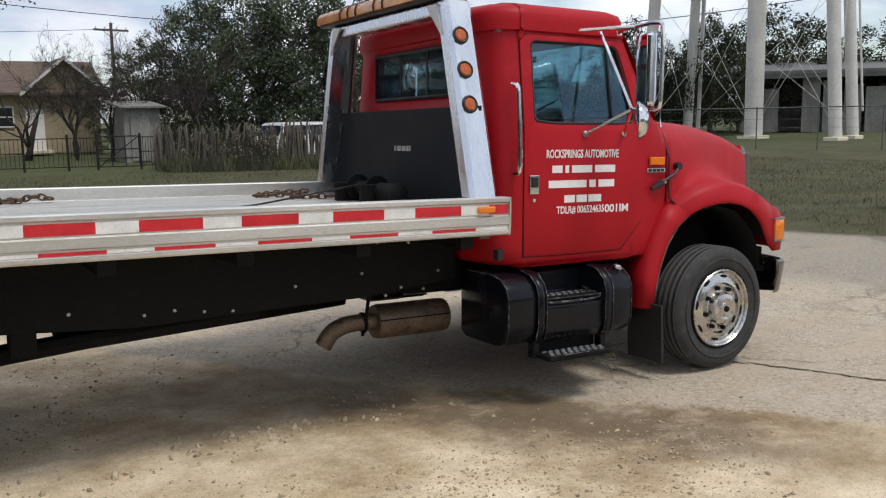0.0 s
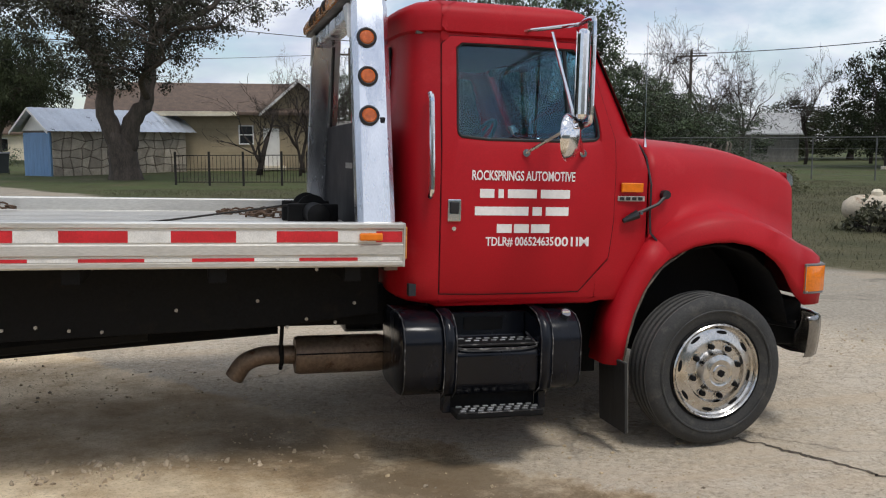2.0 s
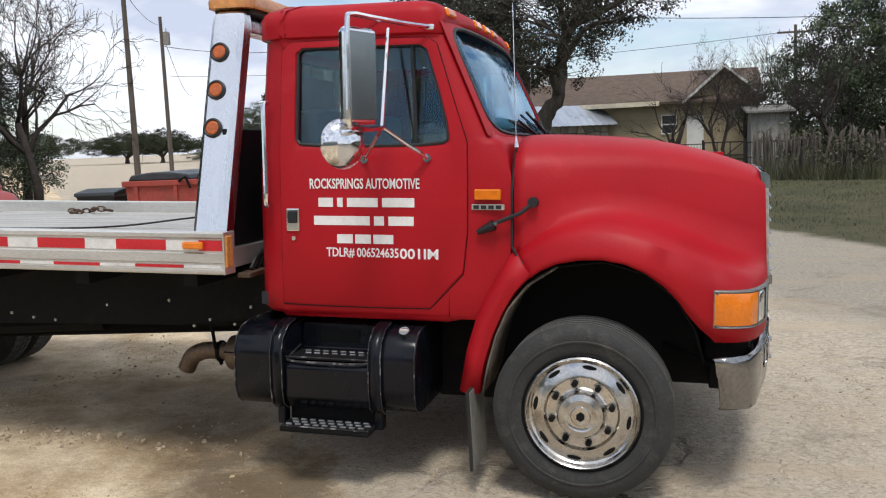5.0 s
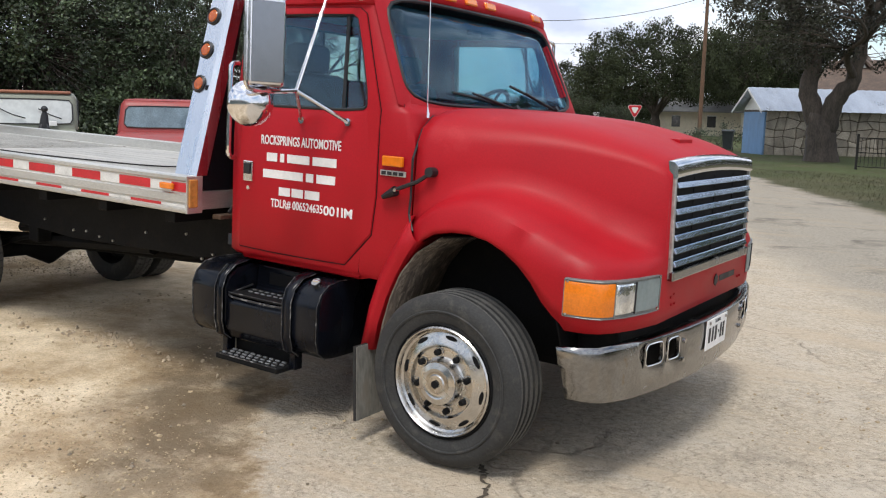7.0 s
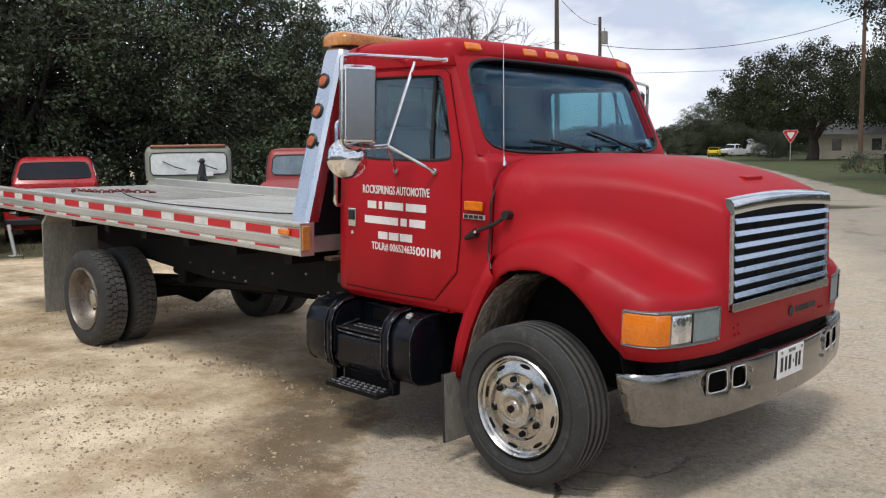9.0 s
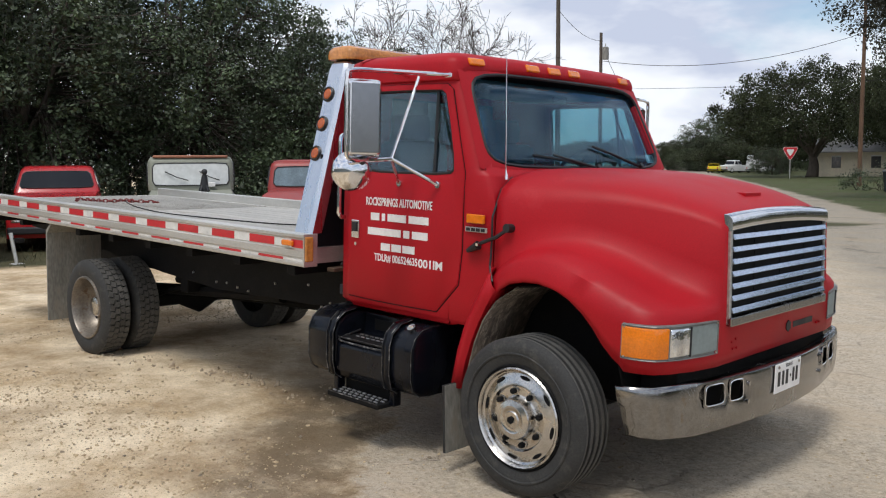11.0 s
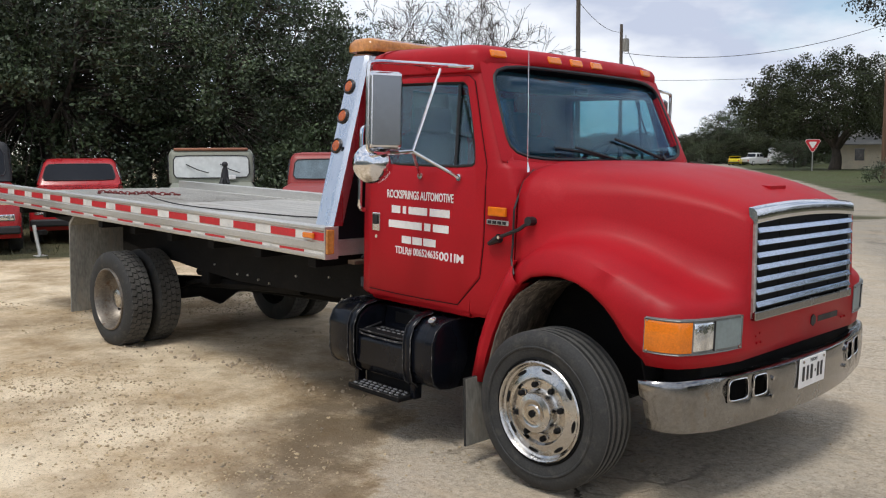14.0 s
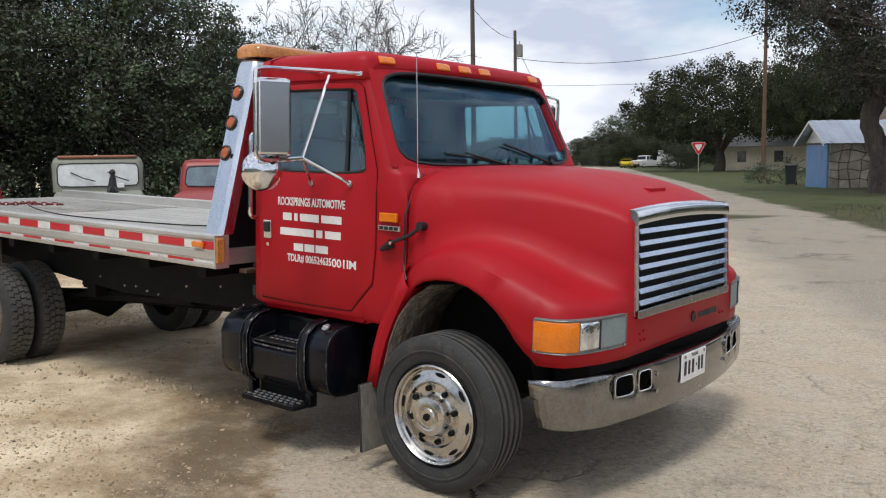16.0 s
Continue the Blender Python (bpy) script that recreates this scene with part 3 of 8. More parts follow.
for v in bm.verts:
    v.co.x += GX(v.co.z) - .812
    v.co.y = v.co.y * .981 - .012
part("surround_top", bm, CHROME, grille, "bright chrome upper grille rim", smooth=50)
part("surround_bottom", gbox(-.575, .575, .918, .965, .80, .832, .008), BUMPER_CHROME, grille)
for s in (-1, 1):
    y0, y1 = sorted((s * .556, s * .575))
    part("surround_side", gbox(y0, y1, .925, 1.40, .80, .820, .005), GREYMARK, grille)
slat = None
for k in range(7):
    z = .995 + k * .0585
    bm = gbox(-.556, .556, z - .0135, z + .0135, .812, .828, .004)
    for v in bm.verts:
        v.co.x += (z - v.co.z) * .5
    part("slat", bm, SLAT, grille)
for s in (-1, 0, 1):
    part("upright_bar", gbox(s * .30 - .004, s * .30 + .004, .965, 1.375, .806, .809, 0), SATIN, grille)
badge = part("badge", boxm((.785, .19, .812), (.808, .45, .846), .003), PLASTIC, truck, "dark maker's badge")
part("emblem", cyl((.785, .13, .829), (.811, .13, .829), .032, seg=6), PLASTIC, truck, "dark maker's emblem")

for y, z in ((-.50, .80), (-.46, .80), (-.51, .835), (-.47, .845), (.50, .80), (.54, .80)):
    part("nose_bolt", cyl((.800, y, z), (.8125 + .003 * (.85 - z) / .05, y, z), .006, seg=8), RED, truck, "small painted bolt head")

# corner lamps: amber turn signal, headlight and grey bezel, following the slanted corner
for s in (-1, 1):
    corner = [(.550, 1.066), (.606, 1.063), (.652, 1.052), (.703, 1.023), (.737, .965), (.756, .918), (.775, .845), (.788, .785), (.794, .768), (.8065, .652)]
    def lamp_band(i0, i1, z0, z1, out, deep=.05, bev=.006):
        P = [Vector((x, y)) for x, y in corner[i0:i1 + 1]]
        o, q = [], []
        for k, p in enumerate(P):
            d = (P[min(k + 1, len(P) - 1)] - P[max(k - 1, 0)]).normalized()
            nrm = Vector((-d.y, d.x))
            if nrm.dot(Vector((1, .6))) < 0:
                nrm = -nrm
            o.append(p + nrm * out)
            q.append(p - nrm * deep)
        return prism([(p.x, s * p.y) for p in o + q[::-1]], 2, z0, z1, bev)
    bezel = part("headlight_bezel", lamp_band(0, 9, .797, .963, .001), BEZEL, truck, "dull grey headlight bezel")
    part("turn_signal", lamp_band(0, 4, .808, .952, .006, .03, .008), AMBER_TURN, bezel, "amber turn signal lens", smooth=40)
    part("headlight", lamp_band(4, 6, .812, .948, .007, .03, .012), CLEAR, bezel, "clear rectangular headlight", smooth=60)
    part("side_filler", lamp_band(6, 9, .812, .950, .002, .03), FILLER, bezel, "pale grey lamp filler")
    def rim_line(i0, i1, z, out):
        return [(x + out * .8, s * (y + out * .6), z) for x, y in corner[i0:i1 + 1]]
    for i0, i1 in ((0, 4), (4, 9)):
        top, low_ = rim_line(i0, i1, .957, .004), rim_line(i0, i1, .802, .004)
        part("lamp_frame", tube([*top, *low_[::-1], top[0], top[1]], .0030, 6), BEZEL, bezel, "thin grey lamp frame")
    x_, y_ = corner[6]
    part("headlight_edge", cyl((x_ + .003, s * (y_ + .002), .812), (x_ + .003, s * (y_ + .002), .948), .005, seg=8), PLASTIC, bezel)
    for k_, z_ in ((0, .950), (0, .811), (9, .950), (9, .811)):
        q = Vector((corner[k_][0] + (.012 if k_ == 0 else 0), s * (corner[k_][1] + (.0 if k_ == 0 else .012)), z_))
        part("lamp_screw", cyl(q, q + Vector((.006, s * .007, 0)), .005, seg=6), CHROME_OLD, bezel)

# bumper, with its openings, brackets and plate
PLAN = [(.555, 1.15), (.635, 1.12), (.70, 1.06), (.742, .95), (.772, .83), (.786, .765), (.813, .620), (.819, .590), (.834, .475), (.845, .38), (.858, .20), (.862, 0)]
PLAN = PLAN + [(x, -y) for x, y in PLAN[-2::-1]]
ROWS_ = [(-.055, .672), (-.012, .678), (.006, .668), (.010, .655), (.012, .602), (.010, .548), (.004, .465), (-.012, .412), (-.05, .402)]
bm = bmesh.new()
rings = []
for x, y in PLAN:
    d = Vector((x - .2, y * .35)).normalized()
    end = max(0, (abs(y) - .80) / .285)
    ring = []
    for o, z in ROWS_:
        zz = z + (.0 if z > .6 else end * .03)
        tuck = end * .16 * max(0, .64 - z) * (1 if y > 0 else -1)
        o = o if o > -.011 else o * (1 - .75 * min(1, end))
        ring.append((x + d.x * o + abs(tuck) * .8, .045 - (y + d.y * o - tuck), zz))
    rings.append(ring)
V, F = add_loft(bm, rings, closed=False)
m_ = len(PLAN)
dead = []
for i in (5, 7, m_ - 7, m_ - 9):
    for k in (3, 4):
        dead.append(F[i, k])
bmesh.ops.delete(bm, geom=[f for f in dead], context='FACES_ONLY')
bumper = part("bumper", bm, BUMPER_CHROME, truck, "curved chrome front bumper with light scuffs", smooth=40)
sheet_solid(bumper, .006, -1)
# each opening has rounded corners and a bright rim
for i in (5, 7, m_ - 7, m_ - 9):
    quad = [Vector(rings[i][3]), Vector(rings[i + 1][3]), Vector(rings[i + 1][5]), Vector(rings[i][5])]
    def on_quad(u, v, o=.002):
        p = quad[0].lerp(quad[1], u).lerp(quad[3].lerp(quad[2], u), v)
        return (p.x + o, p.y, p.z)
    sq, rd_ = [], []
    for k in range(32):
        a = 2 * math.pi * (k + .5) / 32
        c, d = math.cos(a), math.sin(a)
        m = max(abs(c), abs(d))
        q = (abs(c) ** 5 + abs(d) ** 5) ** .2
        sq.append((.5 + .54 * c / m, .5 + .53 * d / m))
        rd_.append((.5 + .47 * c / q, .5 + .47 * d / q))
    bm = bmesh.new()
    add_loft(bm, [[on_quad(*p) for p in sq], [on_quad(*p) for p in rd_], [on_quad(*p, -.014) for p in rd_]])
    part("opening_rim", bm, BUMPER_CHROME, bumper, smooth=30)
    loop_ = [on_quad(*p, .003) for p in rd_]
    part("opening_bead", tube([*loop_, loop_[0]], .0032, 5), CHROME, bumper)
# dark block added to fill the black gap and stop light passing through
part("front_apron", boxm((.52, -.84, .60), (.72, .86, .735), .01), SATIN, truck, "black block added in the dark gap behind the bumper")
part("bumper_beam", boxm((.55, -.80, .46), (.72, .80, .62), .01), SATIN, truck)
for s in (-1, 1):
    part("bumper_bracket", tube([(.60, s * .95, .60), (.35, s * .62, .62)], .02, 6), SATIN, truck)
plate = part("number_plate", boxm((.874, -.155, .520), (.880, .150, .672), .002), VINYL, truck, "white number plate with dark bars")
for a, b, z0, z1 in ((-.125, -.09, .555, .63), (-.075, -.045, .555, .63), (-.03, .005, .555, .63), (.022, .035, .585, .60), (.05, .08, .555, .63), (.09, .12, .555, .63)):
    part("plate_bar", boxm((.880, a, z0), (.8822, a + (b - a) * .72, z1)), PLASTIC, plate)
letters("TEXAS", .017, .085, Matrix(((0, 0, 1, .8806), (1, 0, 0, -.042), (0, 1, 0, .645), (0, 0, 0, 1))), "state_lettering", PLASTIC, plate, .01)
for y in (-.12, .12):
    part("plate_bolt", cyl((.879, y - .002, .655), (.886, y - .002, .655), .008, seg=6), CHROME_OLD, plate)
part("plate_bracket", boxm((.835, -.11, .53), (.8745, .11, .66)), SATIN, truck)
for y, z in ((-.40, .62), (-.40, .53), (.49, .62), (.49, .53)):
    part("bumper_bolt", cyl((.835, y, z), (.862, y, z), .011, seg=8), CHROME_OLD, truck)

# roof marker lamps
for y in (-.735, -.285, -.085, .115, .70):
    bm = boxm((-.03, y - .055, 2.196), (.010, y + .055, 2.240), .010)
    for v in bm.verts:
        v.co.x += pillar_x(2.17) + .074 - (v.co.y / .86) ** 2 * .046 - max(0, v.co.z - 2.206) * .4
    part("roof_marker_lamp", bm, AMBER, truck, "amber roof marker lamp")

# wipers, aerial, cowl vents
for y0, z0, ym, zm, y1, z1 in ((-.52, 1.708, -.36, 1.712, .02, 1.640), (.06, 1.768, .20, 1.735, .52, 1.650)):
    uu = lambda y, z: y / (side_y(z) - .035)
    a, b, c = (screen_at(uu(y, z), z, o) for y, z, o in ((y0, z0, .022), (ym, zm, .034), (y1, z1, .030)))
    wp = part("wiper", tube([b, c], .008, 6, [.006, .010]), PLASTIC, truck, "black windscreen wiper")
    part("wiper_blade", tube([a, screen_at(uu(lerp(y0, y1, .42), lerp(z0, z1, .42) + .006), lerp(z0, z1, .42) + .006, .020), screen_at(uu(lerp(y0, y1, .8), lerp(z0, z1, .78)), lerp(z0, z1, .78), .018)], .008, 5), PLASTIC, wp)
    part("wiper_pivot", cyl(c, (c[0] + .02, c[1], c[2] + .012), .016, seg=10), PLASTIC, wp)
part("radio_aerial", tube([(-.335, -.85, 1.575), (-.338, -.852, 1.625), (-.352, -.858, 2.23)], .0035, 6, [.012, .003, .0015]), CHROME, truck, "thin whip aerial")
sticker = part("inspection_sticker", boxm((-.002, -.035, -.03), (.002, .035, .03), 0, Matrix.Translation(screen_at(.88, 1.70, -.012)) @ pose(0, 0, 0, 0, -26, -8)), VINYL, truck, "small pale blue sticker inside the windscreen")
part("rear_view_mirror", boxm((-.70, -.03, 2.03), (-.68, .10, 2.075), .008), PLASTIC, truck)

# side lamps, badges and hood latch on the cowl
for s in (-1, 1):
    y = s * side_y(1.3)
    y0, y1 = sorted((y, y + s * .018))
    part("side_marker_lamp", boxm((-.515, y0, 1.335), (-.39, y1, 1.385), .006), AMBER, truck, "amber side marker lamp")
    y0, y1 = sorted((y, y + s * .006))
    b = part("side_badge", boxm((-.53, y0, 1.288), (-.375, y1, 1.315), .002), GREYMARK, truck, "dull silver model badge")
    for k in range(4):
        y2, y3 = sorted((y + s * .006, y + s * .009))
        part("badge_bar", boxm((-.52 + k * .035, y2, 1.293), (-.495 + k * .035, y3, 1.31)), PLASTIC, b)
    hs = .865
    latch = part("hood_latch", tube([(-.475, s * .957, 1.205), (-.40, s * .965, 1.235), (-.30, s * .955, 1.275), (-.25, s * .935, 1.315)], .010, 6), PLASTIC, truck, "black rubber hood latch")
    part("latch_pull", tube([(-.50, s * .955, 1.185), (-.42, s * .962, 1.222)], .024, 8, [.012, .026]), PLASTIC, latch)
    part("latch_catch", cyl((-.245, s * .80, 1.32), (-.245, s * .945, 1.325), .024, seg=10), PLASTIC, latch)
    part("latch_bolt", cyl((-.41, s * .96, 1.228), (-.41, s * .985, 1.228), .010, seg=6), CHROME, latch)
    part("hood_seam", tube([(-.340, s * .80, 1.585), (-.340, s * .88, 1.52), (-.340, s * .944, 1.38), (-.340, s * .945, 1.20), (-.338, s * .955, 1.12), (-.312, s * .978, 1.085), (-.280, s * 1.0, 1.045)], .006, 5), PLASTIC, truck)
    # grab handle behind the door
    gy = side_y(1.6)
    part("grab_handle", tube(smooth_path([(-1.553, s * (gy - .015), 1.805), (-1.553, s * (gy + .035), 1.79), (-1.55, s * (gy + .045), 1.70), (-1.545, s * (gy + .055), 1.40), (-1.548, s * (gy + .048), 1.31), (-1.55, s * (gy + .005), 1.295)], 4), .014, 8), CHROME, truck, "chrome grab handle")
    # west-coast mirror on a tubular bracket
    my = 1.335
    turn = Matrix.Translation((-.93, s * my, 0)) @ pose(0, 0, 0, 0, 0, s * 24) @ Matrix.Translation((.93, -s * my, 0))
    mir = part("side_mirror", boxm((-.960, min(s * 1.238, s * 1.430), 1.676), (-.905, max(s * 1.238, s * 1.430), 2.088), .026, turn, 3), CHROME, truck, "tall chrome side mirror on a tubular bracket")
    part("mirror_glass", boxm((-.965, min(s * 1.252, s * 1.416), 1.692), (-.961, max(s * 1.252, s * 1.416), 2.072), 0, turn), MIRROR, mir)
    part("mirror_front", boxm((-.905, min(s * 1.256, s * 1.412), 1.698), (-.901, max(s * 1.256, s * 1.412), 2.066), .002, turn), STEEL, mir)
    part("mirror_arm", tube(smooth_path([(-.742, s * .885, 2.138), (-.83, s * 1.03, 2.140), (-.90, s * 1.25, 2.138), (-.93, s * 1.42, 2.130), (-.935, s * 1.450, 2.09), (-.935, s * 1.452, 1.9), (-.935, s * 1.450, 1.70), (-.93, s * 1.415, 1.662), (-.92, s * 1.31, 1.658), (-.885, s * 1.17, 1.668)], 4), .0115, 8), CHROME, mir)
    part("mirror_upper_arm", tube([(-1.054, s * .885, 2.136), (-.93, s * 1.08, 2.140), (-.88, s * 1.19, 2.139)], .010, 8), CHROME, mir)
    part("mirror_brace", tube([(-.925, s * .93, 2.130), (-.885, s * 1.17, 1.668)], .009, 8), CHROME, mir)
    part("mirror_lower_arm", tube([(-.885, s * 1.17, 1.668), (-.74, s * .952, 1.530)], .010, 8), CHROME, mir)
    part("mirror_back_arm", tube([(-.885, s * 1.17, 1.668), (-1.049, s * .952, 1.526)], .008, 8), CHROME_OLD, mir)
    for x in (-.742, -1.054):
        part("mirror_mount", boxm((x - .026, min(s * .868, s * .892), 2.122), (x + .026, max(s * .868, s * .892), 2.150), .006), CHROME, mir)
    for x, z in ((-.74, 1.530), (-1.049, 1.526)):
        part("mirror_foot", cyl((x, s * .93, z), (x, s * .956, z), .020, seg=10), CHROME, mir)
    cv = part("convex_mirror", lathe([(.0, .055), (.05, .05), (.09, .032), (.108, .004), (.110, -.004), (.108, -.010)], pose(-1.0, s * 1.355, 1.598, 0, 0, s * 38) @ pose(0, 0, 0, 0, 90, 0), 28), CHROME, mir, "round chrome convex mirror", smooth=40)
    part("convex_glass", lathe([(.104, -.010), (.08, -.016), (.04, -.02), (.0001, -.022)], pose(-1.0, s * 1.355, 1.598, 0, 0, s * 38) @ pose(0, 0, 0, 0, 90, 0), 28), MIRROR, mir, smooth=60)
    part("convex_clamp", cyl((-.965, s * 1.335, 1.632), (-.925, s * 1.335, 1.66), .02, seg=10), PLASTIC, mir)

# lettering on the doors
def door_lines(s):
    y = side_y(1.2) + .0105
    def place(x, z):
        if s < 0:
            return Matrix(((1, 0, 0, x), (0, 0, -1, -y), (0, 1, 0, z), (0, 0, 0, 1)))
        return Matrix(((-1, 0, 0, x), (0, 0, 1, y), (0, 1, 0, z), (0, 0, 0, 1)))
    def at(x, w):
        return x if s < 0 else x + w
    letters("ROCKSPRINGS AUTOMOTIVE", .050, .553, place(at(-1.331, .553), 1.385), "lettering", VINYL, truck, .018)
    def bars(x, z, widths, gap=.022, h=.044):
        for w in widths:
            y0, y1 = sorted((s * (y - .001), s * (y + .0012)))
            part("lettering_bar", boxm((x, y0, z), (x + w, y1, z + h)), VINYL, truck)
            x += w + gap
    bars(-1.288, 1.298, (.075, .028, .155, .16))
    bars(-1.313, 1.210, (.285, .05, .125))
    bars(-1.195, 1.122, (.080, .080, .10), .012)
    letters("TDLR# 006524635", .050, .366, place(at(-1.252, .366), 1.052), "lettering", VINYL, truck, .018)
    letters("001IM", .050, .190, place(at(-.880, .190), 1.052), "lettering", VINYL, truck, .020)
door_lines(-1)
door_lines(1)

# fuel tank steps on both sides
for s in (-1, 1):
    yo = 1.095
    prof = [(.60, .34), (.60, .700), (.68, .722), (.93, .722), (1.01, .708), (1.065, .668), (yo, .605), (yo, .43), (1.075, .365), (1.02, .325), (.95, .315), (.66, .315)]
    def tank_piece(x0, x1, bev):
        return prism([(x, z) for x, z in [(s * a, b) for a, b in prof]], 0, x0, x1, bev)
    t = part("fuel_tank", tank_piece(-1.70, -1.43, .02), TANKBLACK, truck, "gloss black fuel tank with built-in step", smooth=30)
    part("tank_end", tank_piece(-.995, -.765, .02), TANKBLACK, t, smooth=30)
    step_prof = [(.60, .34), (.60, .700), (.86, .708), (.875, .58), (1.06, .565), (1.085, .53), (1.085, .38), (1.05, .325), (.66, .325)]
    part("step_box", prism([(s * a, b) for a, b in step_prof], 0, -1.43, -.995, .008), TANKBLACK, t)
    y0, y1 = sorted((s * .90, s * 1.075))
    tr_ = part("tread_plate", boxm((-1.42, y0, .568), (-1.005, y1, .580), .004), SATIN, t, "worn black tread plate step")
    y0, y1 = sorted((s * 1.02, s * 1.15))
    low = part("hanging_step", boxm((-1.44, y0, .227), (-.985, y1, .257), .008), SATIN, t, "worn tread plate hanging step")
    for k in range(9):
        for j in range(3):
            xx, yy = -1.40 + k * .046 + (j % 2) * .02, 1.045 + j * .038
            part("tread_cleat", boxm((xx - .015, min(s * (yy - .006), s * (yy + .006)), .256), (xx + .015, max(s * (yy - .006), s * (yy + .006)), .266), .003), TREAD, low)
            if j < 2:
                yz = .94 + j * .05
                part("tread_cleat", boxm((xx + .02, min(s * (yz - .006), s * (yz + .006)), .579), (xx + .05, max(s * (yz - .006), s * (yz + .006)), .587), .003), TREAD, tr_)
    for x in (-1.465, -.965):
        bm = bmesh.new()
        pts = [(x, s * .70, .734), (x, s * .93, .736), (x, s * 1.02, .721), (x, s * 1.082, .672), (x, s * 1.108, .605), (x, s * 1.108, .43), (x, s * 1.088, .35), (x, s * 1.04, .315)]
        rr = [[(px - .028, py, pz), (px + .028, py, pz)] for px, py, pz in pts]
        add_loft(bm, rr, closed=False)
        st_ = part("tank_strap", bm, TANKBLACK, t, "black steel tank strap", smooth=50)
        sheet_solid(st_, .008, 0)
        part("step_hanger", boxm((x - .02, min(s * 1.0, s * 1.06), .238), (x + .02, max(s * 1.0, s * 1.06), .35), .006), TANKBLACK, t)
        for dx in (-.030, .030):
            part("strap_edge", tube([(px + dx, py * 1.003, pz) for px, py, pz in pts[1:]], .0032, 5), SCUFF, t)
    for zz, ya, yb in ((.580, 1.070, 1.076), (.259, 1.146, 1.152)):
        y0, y1 = sorted((s * ya, s * yb))
        part("worn_edge", boxm((-1.43, y0, zz - .003), (-.99, y1, zz + .003), .001), SCUFF, t, "bare worn step edge")
    # dark board added for the shaded gap above the hanging step
    y0, y1 = sorted((s * .985, s * 1.0))
    part("step_back", boxm((-1.44, y0, .235), (-.985, y1, .345), .004), SATIN, t)
    lip = smooth_path([(-1.425, s * .90, .600), (-1.42, s * 1.05, .575), (-1.40, s * 1.082, .562), (-1.21, s * 1.090, .560), (-1.03, s * 1.082, .562), (-1.005, s * 1.05, .575), (-1.0, s * .90, .600)], 4)
    part("step_lip", tube(lip, .0055, 6), SCUFF, t, "scuffed rounded lip of the step")
    for x in (-1.69, -.775):
        part("end_seam", tube([(x, s * a, b) for a, b in prof[2:10]], .003, 5), SCUFF, t)
    y0, y1 = sorted((s * .866, s * .872))
    part("recess_panel", boxm((-1.33, y0, .61), (-1.12, y1, .68), .004), SATIN, t)
    cap = part("fuel_cap", cyl((-.838, s * 1.012, .690), (-.838, s * 1.038, .724), .025, seg=14), CHROME_OLD, t, "weathered chrome fuel cap")
    part("cap_ear", boxm((-.858, min(s * 1.026, s * 1.040), .718), (-.818, max(s * 1.026, s * 1.040), .734), .004), CHROME, cap)

# dark sheets added to black out the open space between tank and fender
for s in (-1, 1):
    y0, y1 = sorted((s * .60, s * .62))
    part("splash_panel", boxm((-.78, y0, .30), (-.46, y1, .80), .004), SATIN, truck)

# exhaust
muffler = part("muffler", lathe([(.03, 0), (.100, .006), (.106, .03), (.106, .47), (.100, .50), (.05, .505)], pose(-2.135, -.29, .385, 0, 90, 0), 28), RUST, truck, "brown heat-stained muffler", smooth=40)
part("muffler_seam", tube([(-2.13, -.396, .41), (-1.65, -.396, .41)], .004, 5), SATIN, muffler)
part("tailpipe", tube(smooth_path([(-2.08, -.29, .385), (-2.20, -.29, .390), (-2.31, -.285, .385), (-2.40, -.275, .345), (-2.455, -.26, .265)], 5), .052, 16), RUST, muffler, "curved brown tailpipe", smooth=50)
part("pipe_clamp", lathe([(.056, 0), (.064, .004), (.064, .02), (.056, .024)], pose(-2.215, -.29, .388, 0, 90, 0), 18, True), SATIN, muffler)
part("pipe_hanger", tube([(-2.205, -.29, .31), (-2.21, -.35, .43), (-2.205, -.40, .62)], .011, 6), SATIN, muffler)

# chassis rails, subframe, bolts, tanks and the lift gear under the bed
frame_ = part("chassis", boxm((-7.0, -.46, .58), (-.6, -.38, .80), .004), SATIN, truck, "black chassis rails and subframe")
part("far_rail", boxm((-7.0, .38, .58), (-.6, .46, .80), .004), SATIN, frame_)
for s in (-1, 1):
    y0, y1 = sorted((s * .50, s * .58))
    part("subframe", prism([(-7.2, .94), (-1.72, .94), (-1.72, .66), (-2.3, .60), (-3.6, .56), (-4.4, .60), (-6.6, .78), (-7.2, .80)], 1, y0, y1, .004), SATIN, frame_, "black subframe beam")
for x in np.arange(-6.9, -1.8, .62):
    part("cross_member", boxm((x - .04, -1.05, .90), (x + .04, 1.05, .975), .004), SATIN, frame_)
for s in (-1, 1):
    part("lift_bar", tube([(-2.9, s * .40, .56), (-3.8, s * .40, .49), (-5.8, s * .38, .30)], .05, 8), SATIN, frame_, "sloping black lift bar")
random.seed(4)
for x, z in [(-1.95, .62), (-2.1, .64), (-2.2, .60), (-2.35, .74), (-2.75, .70), (-3.1, .60), (-3.25, .61), (-3.55, .62), (-3.9, .66), (-2.05, .90), (-2.25, .91), (-3.4, .63), (-1.85, .72)]:
    part("bolt_head", cyl((x, -.579, z), (x, -.592, z), .009, seg=6), TREAD, frame_)
part("air_tank", lathe([(.02, 0), (.10, .02), (.12, .06), (.12, .62), (.10, .66), (.02, .68)], pose(-3.9, .15, .50, 0, 90, 0), 20), SATIN, truck, "black air tank", smooth=40)
